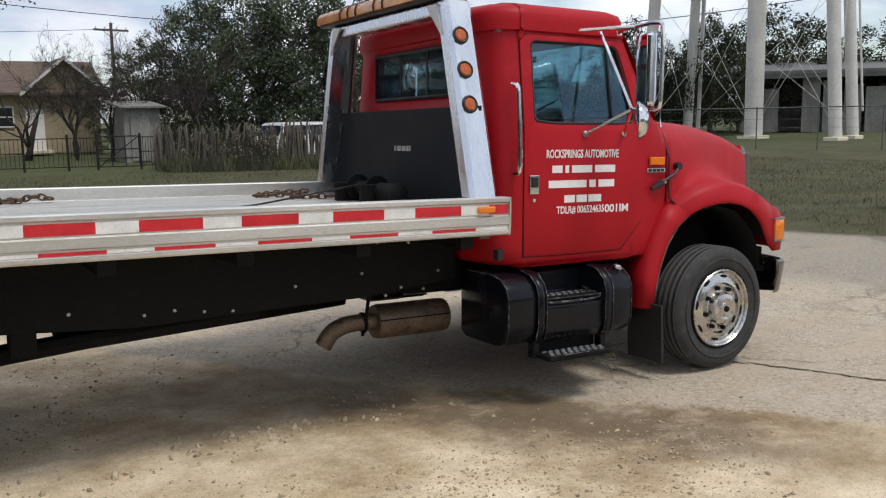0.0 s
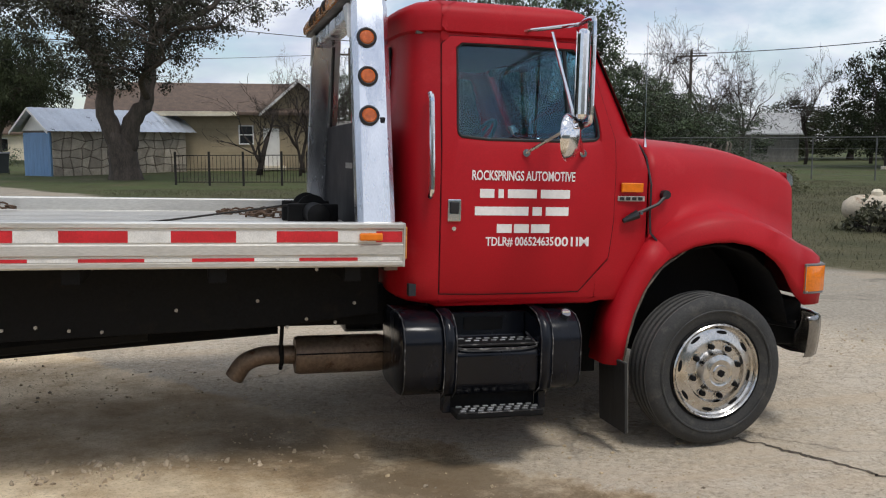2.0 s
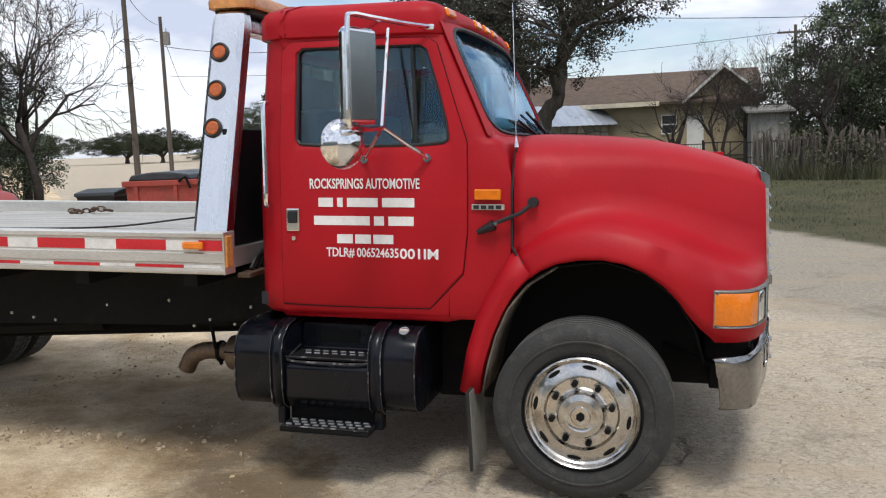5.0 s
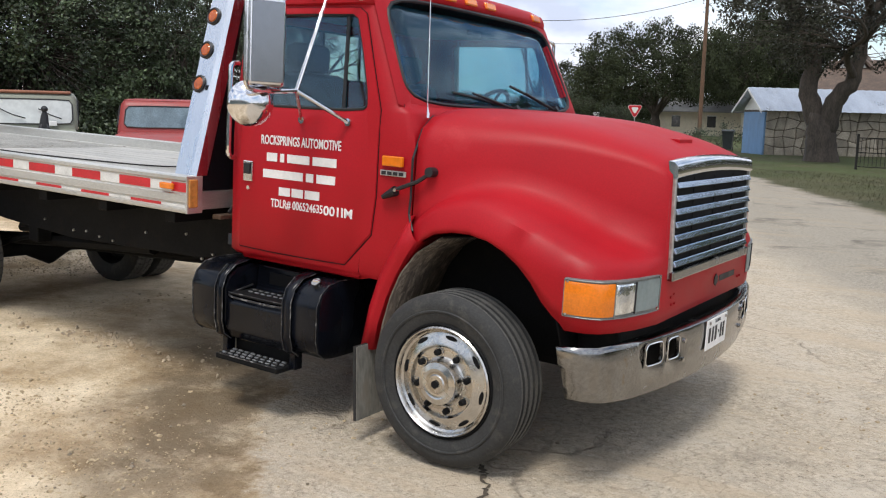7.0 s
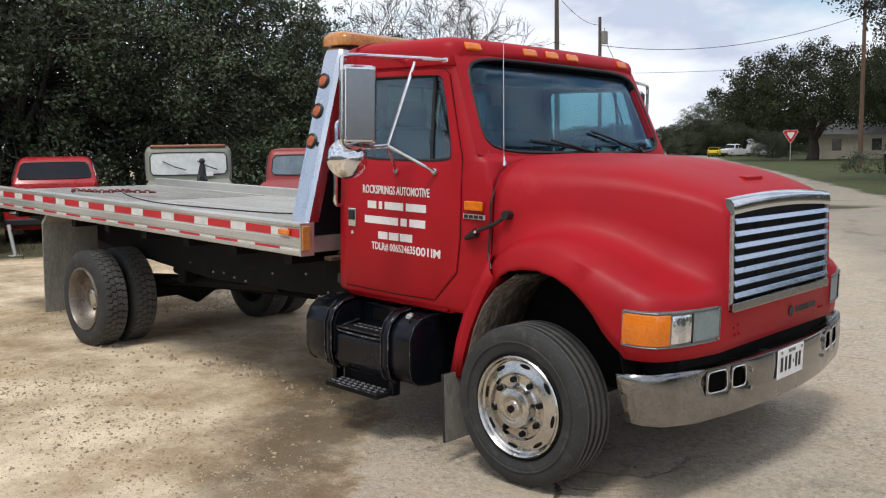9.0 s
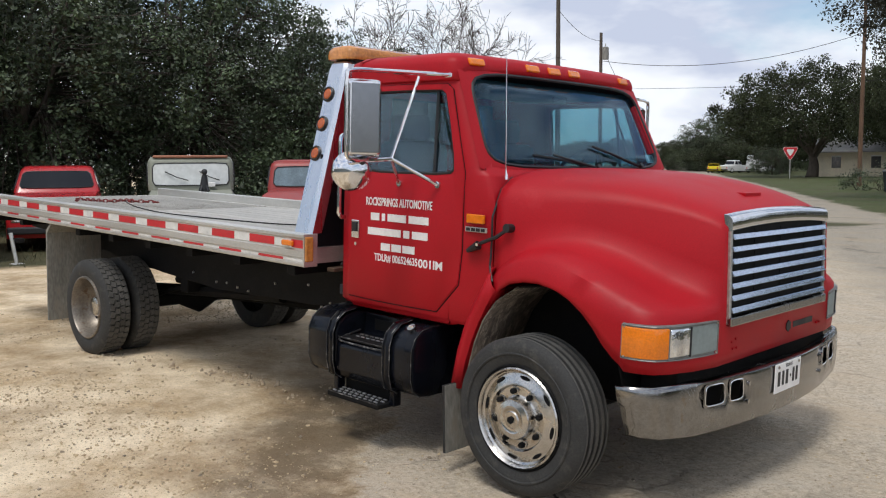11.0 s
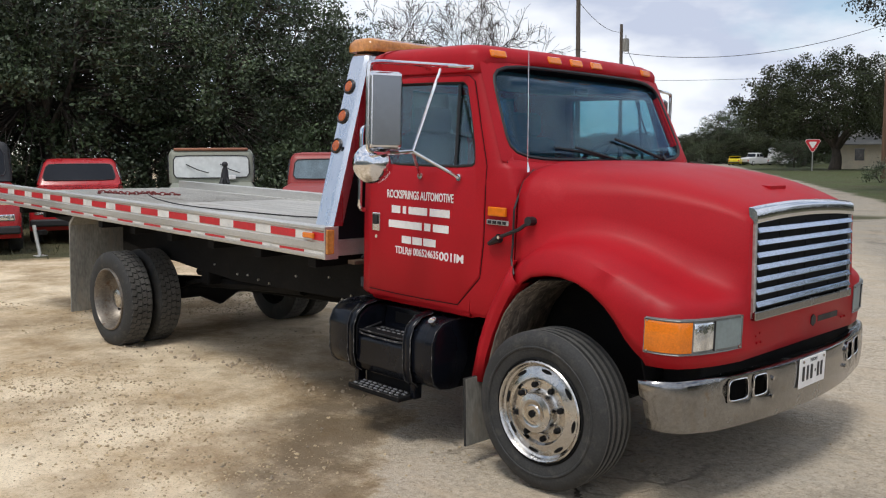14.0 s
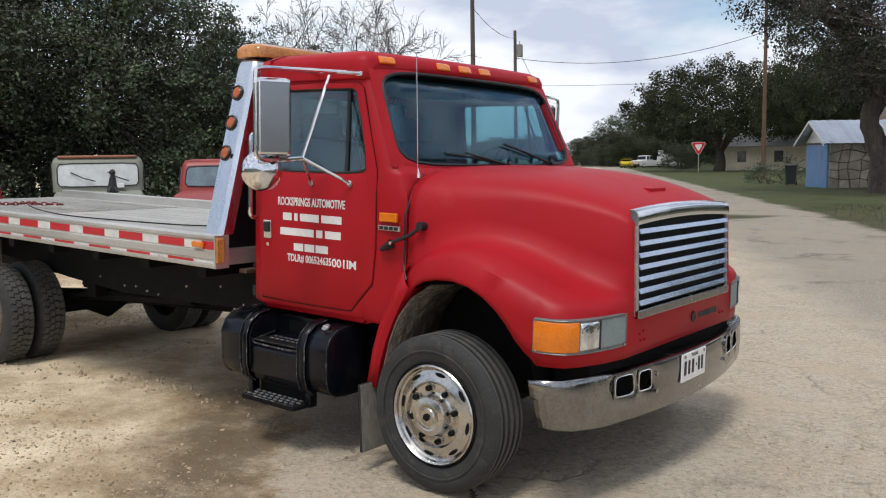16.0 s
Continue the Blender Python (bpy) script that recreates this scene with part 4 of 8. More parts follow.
part("rear_axle", tube([(-4.81, -.8, .296), (-4.81, -.2, .296), (-4.81, 0, .296), (-4.81, .2, .30), (-4.81, .8, .316)], .07, 14, [.07, .075, .17, .075, .07]), SATIN, truck, "rear axle with round differential", smooth=50)
for s in (-1, 1):
    for k in range(4):
        part("leaf_spring", tube(smooth_path([(-5.5 + k * .12, s * .50, .50 - k * .022), (-4.81, s * .50, .38 - k * .022), (-4.12 - k * .12, s * .50, .50 - k * .022)], 4), .018, 6), SATIN, truck, "black leaf spring")
    part("spring_bracket", boxm((-4.16, min(s * .44, s * .56), .46), (-4.04, max(s * .44, s * .56), .66), .01), SATIN, truck)
part("drive_shaft", tube([(-4.7, 0, .34), (-2.2, 0, .50)], .05, 10), SATIN, truck)

# wheels
def tyre_profile(r, w, grooves):
    h = w / 2
    p = [(.256, -h * .82), (.30, -h * .97), (.345, -h), (.378, -h * .93), (r - .008, -h * .82)]
    p += [(r, -h * .74)]
    for g in grooves:
        p += [(r, g - .009), (r - .016, g - .006), (r - .016, g + .006), (r, g + .009)]
    p += [(r, h * .74), (r - .008, h * .82), (.378, h * .93), (.345, h), (.30, h * .97), (.256, h * .82)]
    return p


def front_wheel(x, y, z, s):
    m = pose(x, y, z, 90 if s < 0 else -90, 0, 0)
    tyre = part("wheel", lathe(tyre_profile(.402, .25, (-.068, -.024, .024, .068)), m, 64, True), RUBBER, truck, "dusty black tyre on a chromed wheel", smooth=35)
    for w0, w1 in ((-.092, -.078), (-.058, -.034), (-.013, .013), (.034, .058), (.078, .092)):
        part("tread_rib", lathe([(.400, w0), (.4035, w0 + .003), (.4035, w1 - .003), (.400, w1)], m, 64, True), TREADDUST, tyre, smooth=35)
    part("sidewall_rib", lathe([(.318, .1265), (.322, .130), (.328, .1305), (.332, .127)], m, 56, True), RUBBER, tyre)
    part("rim_flange", lathe([(.270, .088), (.270, .112), (.264, .118), (.258, .112), (.256, .090)], m, 56, True), SATIN, tyre)
    rim = part("rim", lathe([(.258, .096), (.256, .120), (.249, .127), (.242, .121), (.236, .104), (.226, .096), (.204, .102), (.180, .115), (.168, .117), (.163, .108), (.158, .099), (.116, .099), (.109, .104), (.104, .138), (.097, .152), (.070, .160), (.062, .156), (.045, .156), (.04, .163), (.0001, .164)], m, 56), RIM, tyre, "stained chrome wheel simulator", smooth=30)
    for k in range(8):
        a = 2 * math.pi * (k + .3) / 8
        p = Vector((.136, 0, .097))
        p.rotate(Euler((0, 0, a)))
        part("lug_nut", lathe([(.018, 0), (.0175, .004), (.0150, .006), (.0145, .026), (.011, .030), (.0001, .030)], m @ Matrix.Translation(p), 6), SATIN, rim)
        part("nut_seat", lathe([(.024, -.002), (.023, .005), (.018, .006), (.0001, .006)], m @ Matrix.Translation(p), 12), CHROME_OLD, rim)
        a2 = a + math.pi / 8
        q = m @ Vector((.209 * math.cos(a2), .209 * math.sin(a2), .1015))
        bm = lathe([(.0001, 0.004), (.015, .004), (.017, 0)], None, 14)
        mm = Matrix.Translation(q) @ m.to_3x3().to_4x4() @ pose(0, 0, 0, 0, 0, math.degrees(a2)) @ pose(0, 0, 0, 0, 17, 0) @ Matrix.Diagonal((.58, 1.9, 1, 1))
        for v in bm.verts:
            v.co = mm @ v.co
        part("hand_hole", bm, SATIN, rim)
    part("hub_bolt", cyl(m @ Vector((0, 0, .163)), m @ Vector((0, 0, .171)), .02, seg=6), SATIN, rim)
    return tyre


front_wheel(0, -.995, .400, -1)
front_wheel(0, .995, .412, 1)


def rear_wheel(x, y, z, s, outer):
    m = pose(x, y, z, 90 if s < 0 else -90, 0, 0)
    bm = lathe(tyre_profile(.412, .235, (-.06, -.02, .02, .06)), m, 64, True)
    tyre = part("wheel", bm, RUBBER, truck, "dusty black dual rear tyre", smooth=35)
    for k in range(44):
        a = 2 * math.pi * k / 44
        for w0, w1, off in ((-.088, -.050, 0), (.050, .088, .07), (-.043, -.005, .05), (.005, .043, .02)):
            aa = a + off
            c = m @ Matrix.Rotation(aa, 4, 'Z')
            b2 = boxm((.409, -.023, w0), (.4165, .023, w1), 0, c @ pose(0, 0, 0, 14 if w0 < 0 else -14))
            part("tread_block", b2, TREADDUST, tyre)
    if outer:
        rim = part("rim", lathe([(.278, .09), (.272, .116), (.262, .12), (.254, .105), (.247, .04), (.235, -.03), (.205, -.070), (.17, -.080), (.13, -.080), (.105, -.078), (.095, -.01), (.085, .02), (.06, .028), (.0001, .030)], m, 48, False, False), RIM_REAR, tyre, "dished weathered wheel rim", smooth=35)
        for k in range(8):
            a = 2 * math.pi * k / 8
            p = Vector((.138, 0, -.08))
            p.rotate(Euler((0, 0, a)))
            part("lug_nut", cyl(m @ p, m @ (p + Vector((0, 0, .03))), .016, seg=6), SATIN, rim)
        part("hub_cap", lathe([(.086, .018), (.080, .034), (.06, .040), (.0001, .041)], m, 24), CHROME_OLD, rim, smooth=30)
        for k in range(5):
            q = m @ Vector((.212 * math.cos(1.2566 * k), .212 * math.sin(1.2566 * k), -.060))
            bm = lathe([(.0001, .004), (.020, .004), (.022, 0)], Matrix.Translation(q) @ m.to_3x3().to_4x4(), 12)
            part("hand_hole", bm, SATIN, rim)
    else:
        part("rim", lathe([(.27, .07), (.25, .02), (.2, -.01), (.0001, -.01)], m, 32), SATIN, tyre)
    return tyre


for s in (-1, 1):
    dz = .013 if s > 0 else -.013
    rear_wheel(-4.81, s * .985, .303 + dz, s, True)
    rear_wheel(-4.81, s * .715, .303 + dz * .7, s, False)
    y0, y1 = sorted((s * .58, s * 1.10))
    part("rear_mud_flap", boxm((-5.60, y0, .06), (-5.58, y1, .90), .004), FLAP, truck, "large dusty mud flap")
    part("rear_wheel_shield", prism([(-5.60, .90), (-5.50, .975), (-5.46, .975), (-5.57, .88)], 1, y0, y1, .002), FLAP, truck)

# flat bed: side rails, deck planks, tape, cable and chains
bed = part("bed", boxm((-7.42, -1.06, .985), (-1.76, 1.06, 1.085), .004), ALU, truck, "weathered aluminium flat bed")
RAIL = [(1.040, .976), (1.118, .976), (1.124, .984), (1.124, 1.000), (1.118, 1.004), (1.118, 1.030), (1.126, 1.036), (1.126, 1.078), (1.118, 1.084), (1.118, 1.150), (1.128, 1.158), (1.128, 1.176), (1.120, 1.182), (1.052, 1.182), (1.046, 1.176), (1.046, 1.10), (1.040, 1.095)]
for s in (-1, 1):
    rail = part("side_rail", prism([(s * a, b) for a, b in RAIL], 0, -7.45, -1.715, 0), ALU, bed, "extruded aluminium side rail")
    y0, y1 = sorted((s * 1.118, s * 1.1205))
    x = -1.72
    ends = [(-1.72 - .125, -1.72, 0)]
    x = -1.845
    k = 1
    while x > -7.3:
        w = .178 if k % 2 else .279
        ends.append((max(x - w, -7.40), x, k % 2))
        x -= w
        k += 1
    for x0, x1, white in ends:
        part("tape", boxm((x0, y0, 1.092), (x1, y1, 1.143)), TAPE_W if white else TAPE_R, rail)
    x, k = -1.73, 0
    while x > -7.3:
        w = (.20 if k % 2 == 0 else .27)
        part("lower_tape", boxm((max(x - w, -7.40), min(s * 1.118, s * 1.1203), 1.0065), (x, max(s * 1.118, s * 1.1203), 1.0215)), TAPE_W if k % 2 == 0 else TAPE_R, rail)
        x -= w
        k += 1
    for x in (-1.87,):
        part("bed_marker_lamp", boxm((x - .055, min(s * 1.121, s * 1.142), 1.10), (x + .055, max(s * 1.121, s * 1.142), 1.136), .008), AMBER, rail, "amber bed marker lamp")
    part("rail_end_cap", prism([(s * 1.02, .976), (s * 1.126, .976), (s * 1.130, 1.182), (s * 1.02, 1.182)], 0, -1.716, -1.706, .002), ALU, rail)
    part("end_lamp", boxm((-1.708, min(s * 1.06, s * 1.12), 1.01), (-1.695, max(s * 1.06, s * 1.12), 1.165), .006), AMBER_OLD, rail, "amber end lamp on the rail")
for k in range(14):
    y = -1.04 + k * 2.08 / 14
    part("deck_plank", prism([(y + .002, 1.085), (y + .002, 1.096), (y + .02, 1.100), (y + .128, 1.100), (y + .146, 1.096), (y + .146, 1.085)], 0, -7.40, -1.78), DECK, bed)
for x in np.arange(-7.2, -5.0, .09):
    part("grip_rib", boxm((x - .012, -.95, 1.100), (x + .012, .95, 1.106), .002), DECK, bed)
part("tail_edge", prism([(-7.62, .93), (-7.40, .985), (-7.40, 1.10), (-7.62, 1.0)], 1, -1.12, 1.12, .006), ALU, bed)

# headboard behind the cab
hb = part("headboard", prism([(-1.02, 1.09), (1.02, 1.09), (.93, 1.68), (-.93, 1.68)], 0, -1.80, -1.77, .006), HEADBLACK, truck, "black headboard with polished posts")
def post_at(s, z):
    return s * lerp(1.03, .725, (z - 1.10) / (2.27 - 1.10))
for s in (-1, 1):
    bm = bmesh.new()
    rr = []
    for z in (1.18, 1.4, 1.7, 2.0, 2.22, 2.262, 2.275):
        c = post_at(s, z)
        sq = 1.0 if z < 2.25 else (.9 if z < 2.27 else .7)
        hx, hy = .090 * sq, .048 * sq
        rr.append([(-1.828 + dx * hx, c + dy * hy * (1 if s < 0 else -1), z) for dx, dy in ((-1, -.55), (-.72, -1), (.72, -1), (1, -.55), (1, 1), (-1, 1))])
    V, F = add_loft(bm, rr)
    bm.faces.new(V[-1])
    bm.faces.new(V[0][::-1])
    post = part("headboard_post", bm, ALU_POST, hb, "polished aluminium post", smooth=20)
    lean = math.degrees(math.atan2(.305, 1.17))
    for z in (1.684, 1.874, 2.064):
        c = post_at(s, z) + s * .049
        m = pose(-1.850, c, z, (90 - lean) if s < 0 else -(90 - lean), 0, 0)
        g = part("lamp_grommet", lathe([(.036, -.004), (.050, 0), (.050, .008), (.042, .014), (.036, .010)], m, 24, True), PLASTIC, post)
        part("post_lamp", lathe([(.037, 0), (.037, .008), (.030, .013), (.0001, .015)], m, 20), AMBER_POST, g, "round amber post lamp", smooth=30)
    part("gusset", prism([(post_at(s, 2.24) - s * .03, 2.245), (post_at(s, 2.24) - s * .15, 2.245), (post_at(s, 2.06) - s * .03, 2.07)], 0, -1.93, -1.915, .002), ALU, hb)
part("cross_bar", boxm((-1.905, -.72, 2.185), (-1.80, .72, 2.262), .012), ALU_POST, hb)
for s in (-1, 1):
    part("side_panel", prism([(post_at(s, 1.68), 1.66), (post_at(s, 2.2), 2.19), (post_at(s, 2.2) - s * .09, 2.19), (post_at(s, 1.68) - s * .12, 1.66)], 0, -1.795, -1.78), PLASTIC, hb)
for k, w in enumerate((.022, .016, .03, .018, .03, .02, .022)):
    part("plain_mark", boxm((-1.8035, .02 - k * .032, 1.42), (-1.800, .02 - k * .032 + w, 1.452)), GREYMARK, hb)
lb = part("light_bar_base", boxm((-1.94, -.70, 2.272), (-1.72, .90, 2.292), .008), PLASTIC, hb, "amber light bar with black straps")
bm = bmesh.new()
rr = []
for y, q in ((-.775, .55), (-.765, .80), (-.74, .95), (-.70, 1), (.90, 1), (.925, .93), (.94, .72)):
    rr.append([(-1.83 + x * q, y, 2.29 + z * q) for x, z in ((-.125, 0), (-.13, .035), (-.115, .07), (-.07, .09), (.07, .09), (.115, .07), (.13, .035), (.125, 0))])
V, F = add_loft(bm, rr)
bm.faces.new(V[-1])
bm.faces.new(V[0][::-1])
part("light_bar_lens", bm, AMBER_OLD, lb, "sun-faded amber lens", smooth=40)
for y in (-.10, .02, .28, .40, .52):
    part("light_bar_strap", tube([(-1.83 + x, y, 2.29 + z) for x, z in ((-.128, 0), (-.133, .035), (-.118, .072), (-.07, .093), (.07, .093), (.118, .072), (.133, .035), (.128, 0))], .007, 5), PLASTIC, lb)
for y in (-.6, .6):
    part("light_bar_foot", boxm((-1.88, y - .04, 2.26), (-1.80, y + .04, 2.29), .004), SATIN, lb)

# winch, guards, chains and cable lying on the deck
winch = part("winch", lathe([(.085, 0), (.085, .012), (.045, .016), (.045, .26), (.085, .264), (.085, .276)], pose(-2.02, .14, 1.185, 90, 0, 0), 24), SATIN, truck, "black winch on the deck front", smooth=40)
part("winch_frame", boxm((-2.16, -.20, 1.10), (-1.88, -.16, 1.22), .008), SATIN, winch)
part("winch_motor", lathe([(.02, 0), (.06, .01), (.06, .24), (.03, .26)], pose(-2.02, -.18, 1.17, 90, 0, 0), 16), SATIN, winch, smooth=40)
part("winch_side", boxm((-2.16, .16, 1.10), (-1.88, .20, 1.22), .008), SATIN, winch)
part("wire_rope", tube(smooth_path([(-2.02, 0, 1.22), (-2.5, -.12, 1.16), (-3.0, -.25, 1.112), (-3.8, -.40, 1.108), (-4.6, -.46, 1.108), (-5.4, -.30, 1.108), (-6.1, -.05, 1.108)], 8), .006, 6), ROPE, winch, "dark winch cable lying along the deck", smooth=60)


def build_chain(pts, r=.011, link=.05):
    bm = bmesh.new()
    P = smooth_path(pts, 10)
    L = [0]
    for a, b in zip(P, P[1:]):
        L.append(L[-1] + (b - a).length)
    n = int(L[-1] / link)
    for k in range(n):
        d = (k + .5) * link
        i = max(j for j in range(len(L) - 1) if L[j] <= d)
        t = (d - L[i]) / max(1e-6, L[i + 1] - L[i])
        c = P[i].lerp(P[i + 1], t)
        q = (P[i + 1] - P[i]).to_track_quat("X", "Z").to_matrix().to_4x4()
        m = Matrix.Translation(c) @ q @ pose(0, 0, 0, 90 * (k % 2) + 20, 0, 0)
        loop = [m @ Vector((.034 * math.cos(a), .019 * math.sin(a), 0)) for a in [2 * math.pi * j / 8 for j in range(9)]]
        add_tube(bm, loop, .0065, 5)
    return bm


part("chain_near_winch", build_chain([(-2.1, .35, 1.12), (-2.35, .45, 1.115), (-2.2, .62, 1.125), (-2.5, .70, 1.115), (-2.3, .85, 1.12), (-2.05, .80, 1.13)]), CHAIN, bed, "rusty chain heaped on the deck")
part("tie_chain", build_chain([(-3.75, .93, 1.12), (-3.85, .88, 1.14), (-3.95, .95, 1.115), (-4.05, .86, 1.12), (-3.9, .82, 1.115)]), CHAIN, bed, "rusty chain heaped on the deck")
part("tail_chain", build_chain([(-5.9, .2, 1.115), (-6.1, .0, 1.12), (-6.3, .1, 1.115), (-6.2, -.2, 1.12), (-6.6, -.3, 1.115), (-6.4, -.45, 1.12)]), RED_CHAIN, bed, "red tow chain on the deck")
HYD = mk("rusty_floor_steel", (0.10, 0.065, 0.045), 0.7, 0.3, scale=9, vary=0.4)
part("gap_platform", boxm((-1.76, -.90, .93), (-1.69, .90, .955), .004), HYD, truck, "rusty platform between cab and bed")
for k in range(4):
    part("hydraulic_hose", tube(smooth_path([(-1.735, -.80 + k * .06, .96), (-1.73, -.70 + k * .06, 1.03 + .02 * k), (-1.735, -.50 + k * .1, 1.0), (-1.735, -.3 + k * .1, .97)], 6), .012, 6), PLASTIC, truck)

# the cab and hood are a little wider than drawn: their far side lies further out
for ob in truck.children_recursive:
    if ob.type == 'MESH' and min(v.co.x for v in ob.data.vertices) > -1.70:
        for v in ob.data.vertices:
            if v.co.y > -.95:
                v.co.y += .05 * (v.co.y + .95)

# ---- ground ----
def smooth01(t):
    t = min(1.0, max(0.0, t))
    return t * t * (3 - 2 * t)


def ground_z(x, y):
    rise = .05 * smooth01((-x - 1.2) / 3.2)
    far = smooth01((math.hypot(x + 2, y) - 9) / 10)
    n = noise.noise(Vector((x * .11, y * .11, 3.1)))
    n2 = noise.noise(Vector((x * .8, y * .8, 7.7)))
    return rise + far * .07 * n + .008 * n2 * smooth01((math.hypot(x + 2.4, y) - 4.0) / 3)


def road_side(x, y):
    """Metres to the grassy side of the road's far edge."""
    wob = .35 * noise.noise(Vector((x * .22, y * .22, 1.0)))
    return (x - 5.6) * .871 + (y - 3.3) * .491 + wob


def ground_material():
    m = bpy.data.materials.new("caliche_lot")
    m.use_nodes = True
    n, l = m.node_tree.nodes, m.node_tree.links
    b = n["Principled BSDF"]
    geo = n.new("ShaderNodeNewGeometry")
    def tex(scale, detail=6, rough=.6, dist=0.0):
        t = n.new("ShaderNodeTexNoise")
        t.inputs["Scale"].default_value, t.inputs["Detail"].default_value, t.inputs["Roughness"].default_value, t.inputs["Distortion"].default_value = scale, detail, rough, dist
        l.new(geo.outputs["Position"], t.inputs["Vector"])
        return t.outputs["Fac"]
    def ramp(fac, p0, c0, p1, c1):
        r = n.new("ShaderNodeValToRGB")
        r.color_ramp.elements[0].position, r.color_ramp.elements[1].position = p0, p1
        r.color_ramp.elements[0].color, r.color_ramp.elements[1].color = (*c0, 1), (*c1, 1)
        l.new(fac, r.inputs[0])
        return r.outputs[0]
    def mix(f, a, c):
        x = n.new("ShaderNodeMix")
        x.data_type = 'RGBA'
        l.new(f, x.inputs["Factor"])
        for sock, v in (("A", a), ("B", c)):
            if isinstance(v, tuple):
                x.inputs[sock].default_value = (*v, 1)
            else:
                l.new(v, x.inputs[sock])
        return x.outputs["Result"]
    def math_(op, a, c=None):
        x = n.new("ShaderNodeMath")
        x.operation = op
        for i, v in enumerate((a, c)):
            if v is None:
                continue
            if isinstance(v, (int, float)):
                x.inputs[i].default_value = v
            else:
                l.new(v, x.inputs[i])
        return x.outputs[0]
    sep = n.new("ShaderNodeSeparateXYZ")
    l.new(geo.outputs["Position"], sep.inputs[0])
    X, Y = sep.outputs[0], sep.outputs[1]
    # tan gravel
    dirt = mix(ramp(tex(14, 8, .75), .35, (0, 0, 0), .68, (1, 1, 1)), (0.42, 0.295, 0.165), (0.66, 0.51, 0.325))
    dirt = mix(ramp(tex(1.1, 8, .72, .12), .40, (0, 0, 0), .62, (1, 1, 1)), dirt, (0.86, 0.72, 0.52))
    dirt = mix(math_('MULTIPLY', ramp(tex(62, 5, .8), .52, (0, 0, 0), .64, (1, 1, 1)), .55), dirt, (0.24, 0.175, 0.10))
    dirt = mix(math_('MULTIPLY', ramp(tex(38, 4, .8), .58, (0, 0, 0), .68, (1, 1, 1)), .6), dirt, (0.74, 0.63, 0.46))
    dirt = mix(math_('MULTIPLY', ramp(tex(.75, 9, .74, .15), .47, (0, 0, 0), .70, (1, 1, 1)), .85), dirt, (0.25, 0.168, 0.092))
    # pale worn pavement
    pave = mix(ramp(tex(22, 7, .75), .33, (0, 0, 0), .66, (1, 1, 1)), (0.33, 0.27, 0.195), (0.66, 0.565, 0.435))
    pave = mix(ramp(tex(1.7, 7, .7, .3), .42, (0, 0, 0), .66, (1, 1, 1)), pave, (0.55, 0.475, 0.375))
    pave = mix(math_('MULTIPLY', ramp(tex(1.25, 8, .75, .2), .56, (0, 0, 0), .68, (1, 1, 1)), .65), pave, (0.29, 0.25, 0.195))
    pave = mix(math_('MULTIPLY', ramp(tex(7.5, 8, .8, .4), .50, (0, 0, 0), .62, (1, 1, 1)), .50), pave, (0.36, 0.31, 0.245))
    pave = mix(math_('MULTIPLY', ramp(tex(95, 4, .8), .56, (0, 0, 0), .66, (1, 1, 1)), .7), pave, (0.16, 0.135, 0.105))
    pave = mix(math_('MULTIPLY', ramp(tex(3.4, 8, .8, .3), .55, (0, 0, 0), .70, (1, 1, 1)), .6), pave, (0.62, 0.56, 0.46))
    crumbs = ramp(tex(30, 4, .85), .53, (0, 0, 0), .62, (1, 1, 1))
    pave = mix(math_('MULTIPLY', crumbs, math_('MULTIPLY', ramp(tex(2.3, 5, .7), .36, (.3, .3, .3), .58, (1, 1, 1)), .8)), pave, (0.20, 0.16, 0.115))
    pave = mix(math_('MULTIPLY', ramp(tex(48, 3, .85), .58, (0, 0, 0), .66, (1, 1, 1)), .5), pave, (0.72, 0.64, 0.52))
    # brown dirt carried over the pavement in drifts, and black tyre scrub
    drift_v = n.new("ShaderNodeMapping")
    drift_v.inputs["Rotation"].default_value = (0, 0, radians(60))
    drift_v.inputs["Scale"].default_value = (.35, 1.6, 1)
    l.new(geo.outputs["Position"], drift_v.inputs["Vector"])
    drift = n.new("ShaderNodeTexNoise")
    drift.inputs["Scale"].default_value, drift.inputs["Detail"].default_value, drift.inputs["Roughness"].default_value, drift.inputs["Distortion"].default_value = 1.3, 9, .72, .35
    l.new(drift_v.outputs[0], drift.inputs["Vector"])
    drift = drift.outputs["Fac"]
    pave = mix(math_('MULTIPLY', ramp(drift, .50, (0, 0, 0), .60, (1, 1, 1)), .50), pave, (0.50, 0.395, 0.275))
    pave = mix(math_('MULTIPLY', ramp(drift, .30, (1, 1, 1), .40, (0, 0, 0)), .40), pave, (0.25, 0.22, 0.18))
    edge = math_('ADD', math_('ADD', math_('MULTIPLY', X, .77), math_('MULTIPLY', Y, .64)), math_('ADD', math_('MULTIPLY', math_('SUBTRACT', tex(1.3, 8, .72, .5), .5), .75), math_('MULTIPLY', math_('SUBTRACT', tex(9, 6, .7), .5), .22)))
    lot = mix(ramp(math_('ADD', edge, 2.12), .46, (0, 0, 0), .54, (1, 1, 1)), dirt, pave)
    # damp dark dirt along the edge, also darkened to deepen shade under the truck
    damp_shade_d = math_('ABSOLUTE', math_('ADD', edge, 1.98))
    damp_shade = math_('MULTIPLY', ramp(damp_shade_d, .24, (1, 1, 1), .66, (0, 0, 0)), ramp(tex(1.9, 8, .75, .15), .30, (.25, .25, .25), .52, (1, 1, 1)))
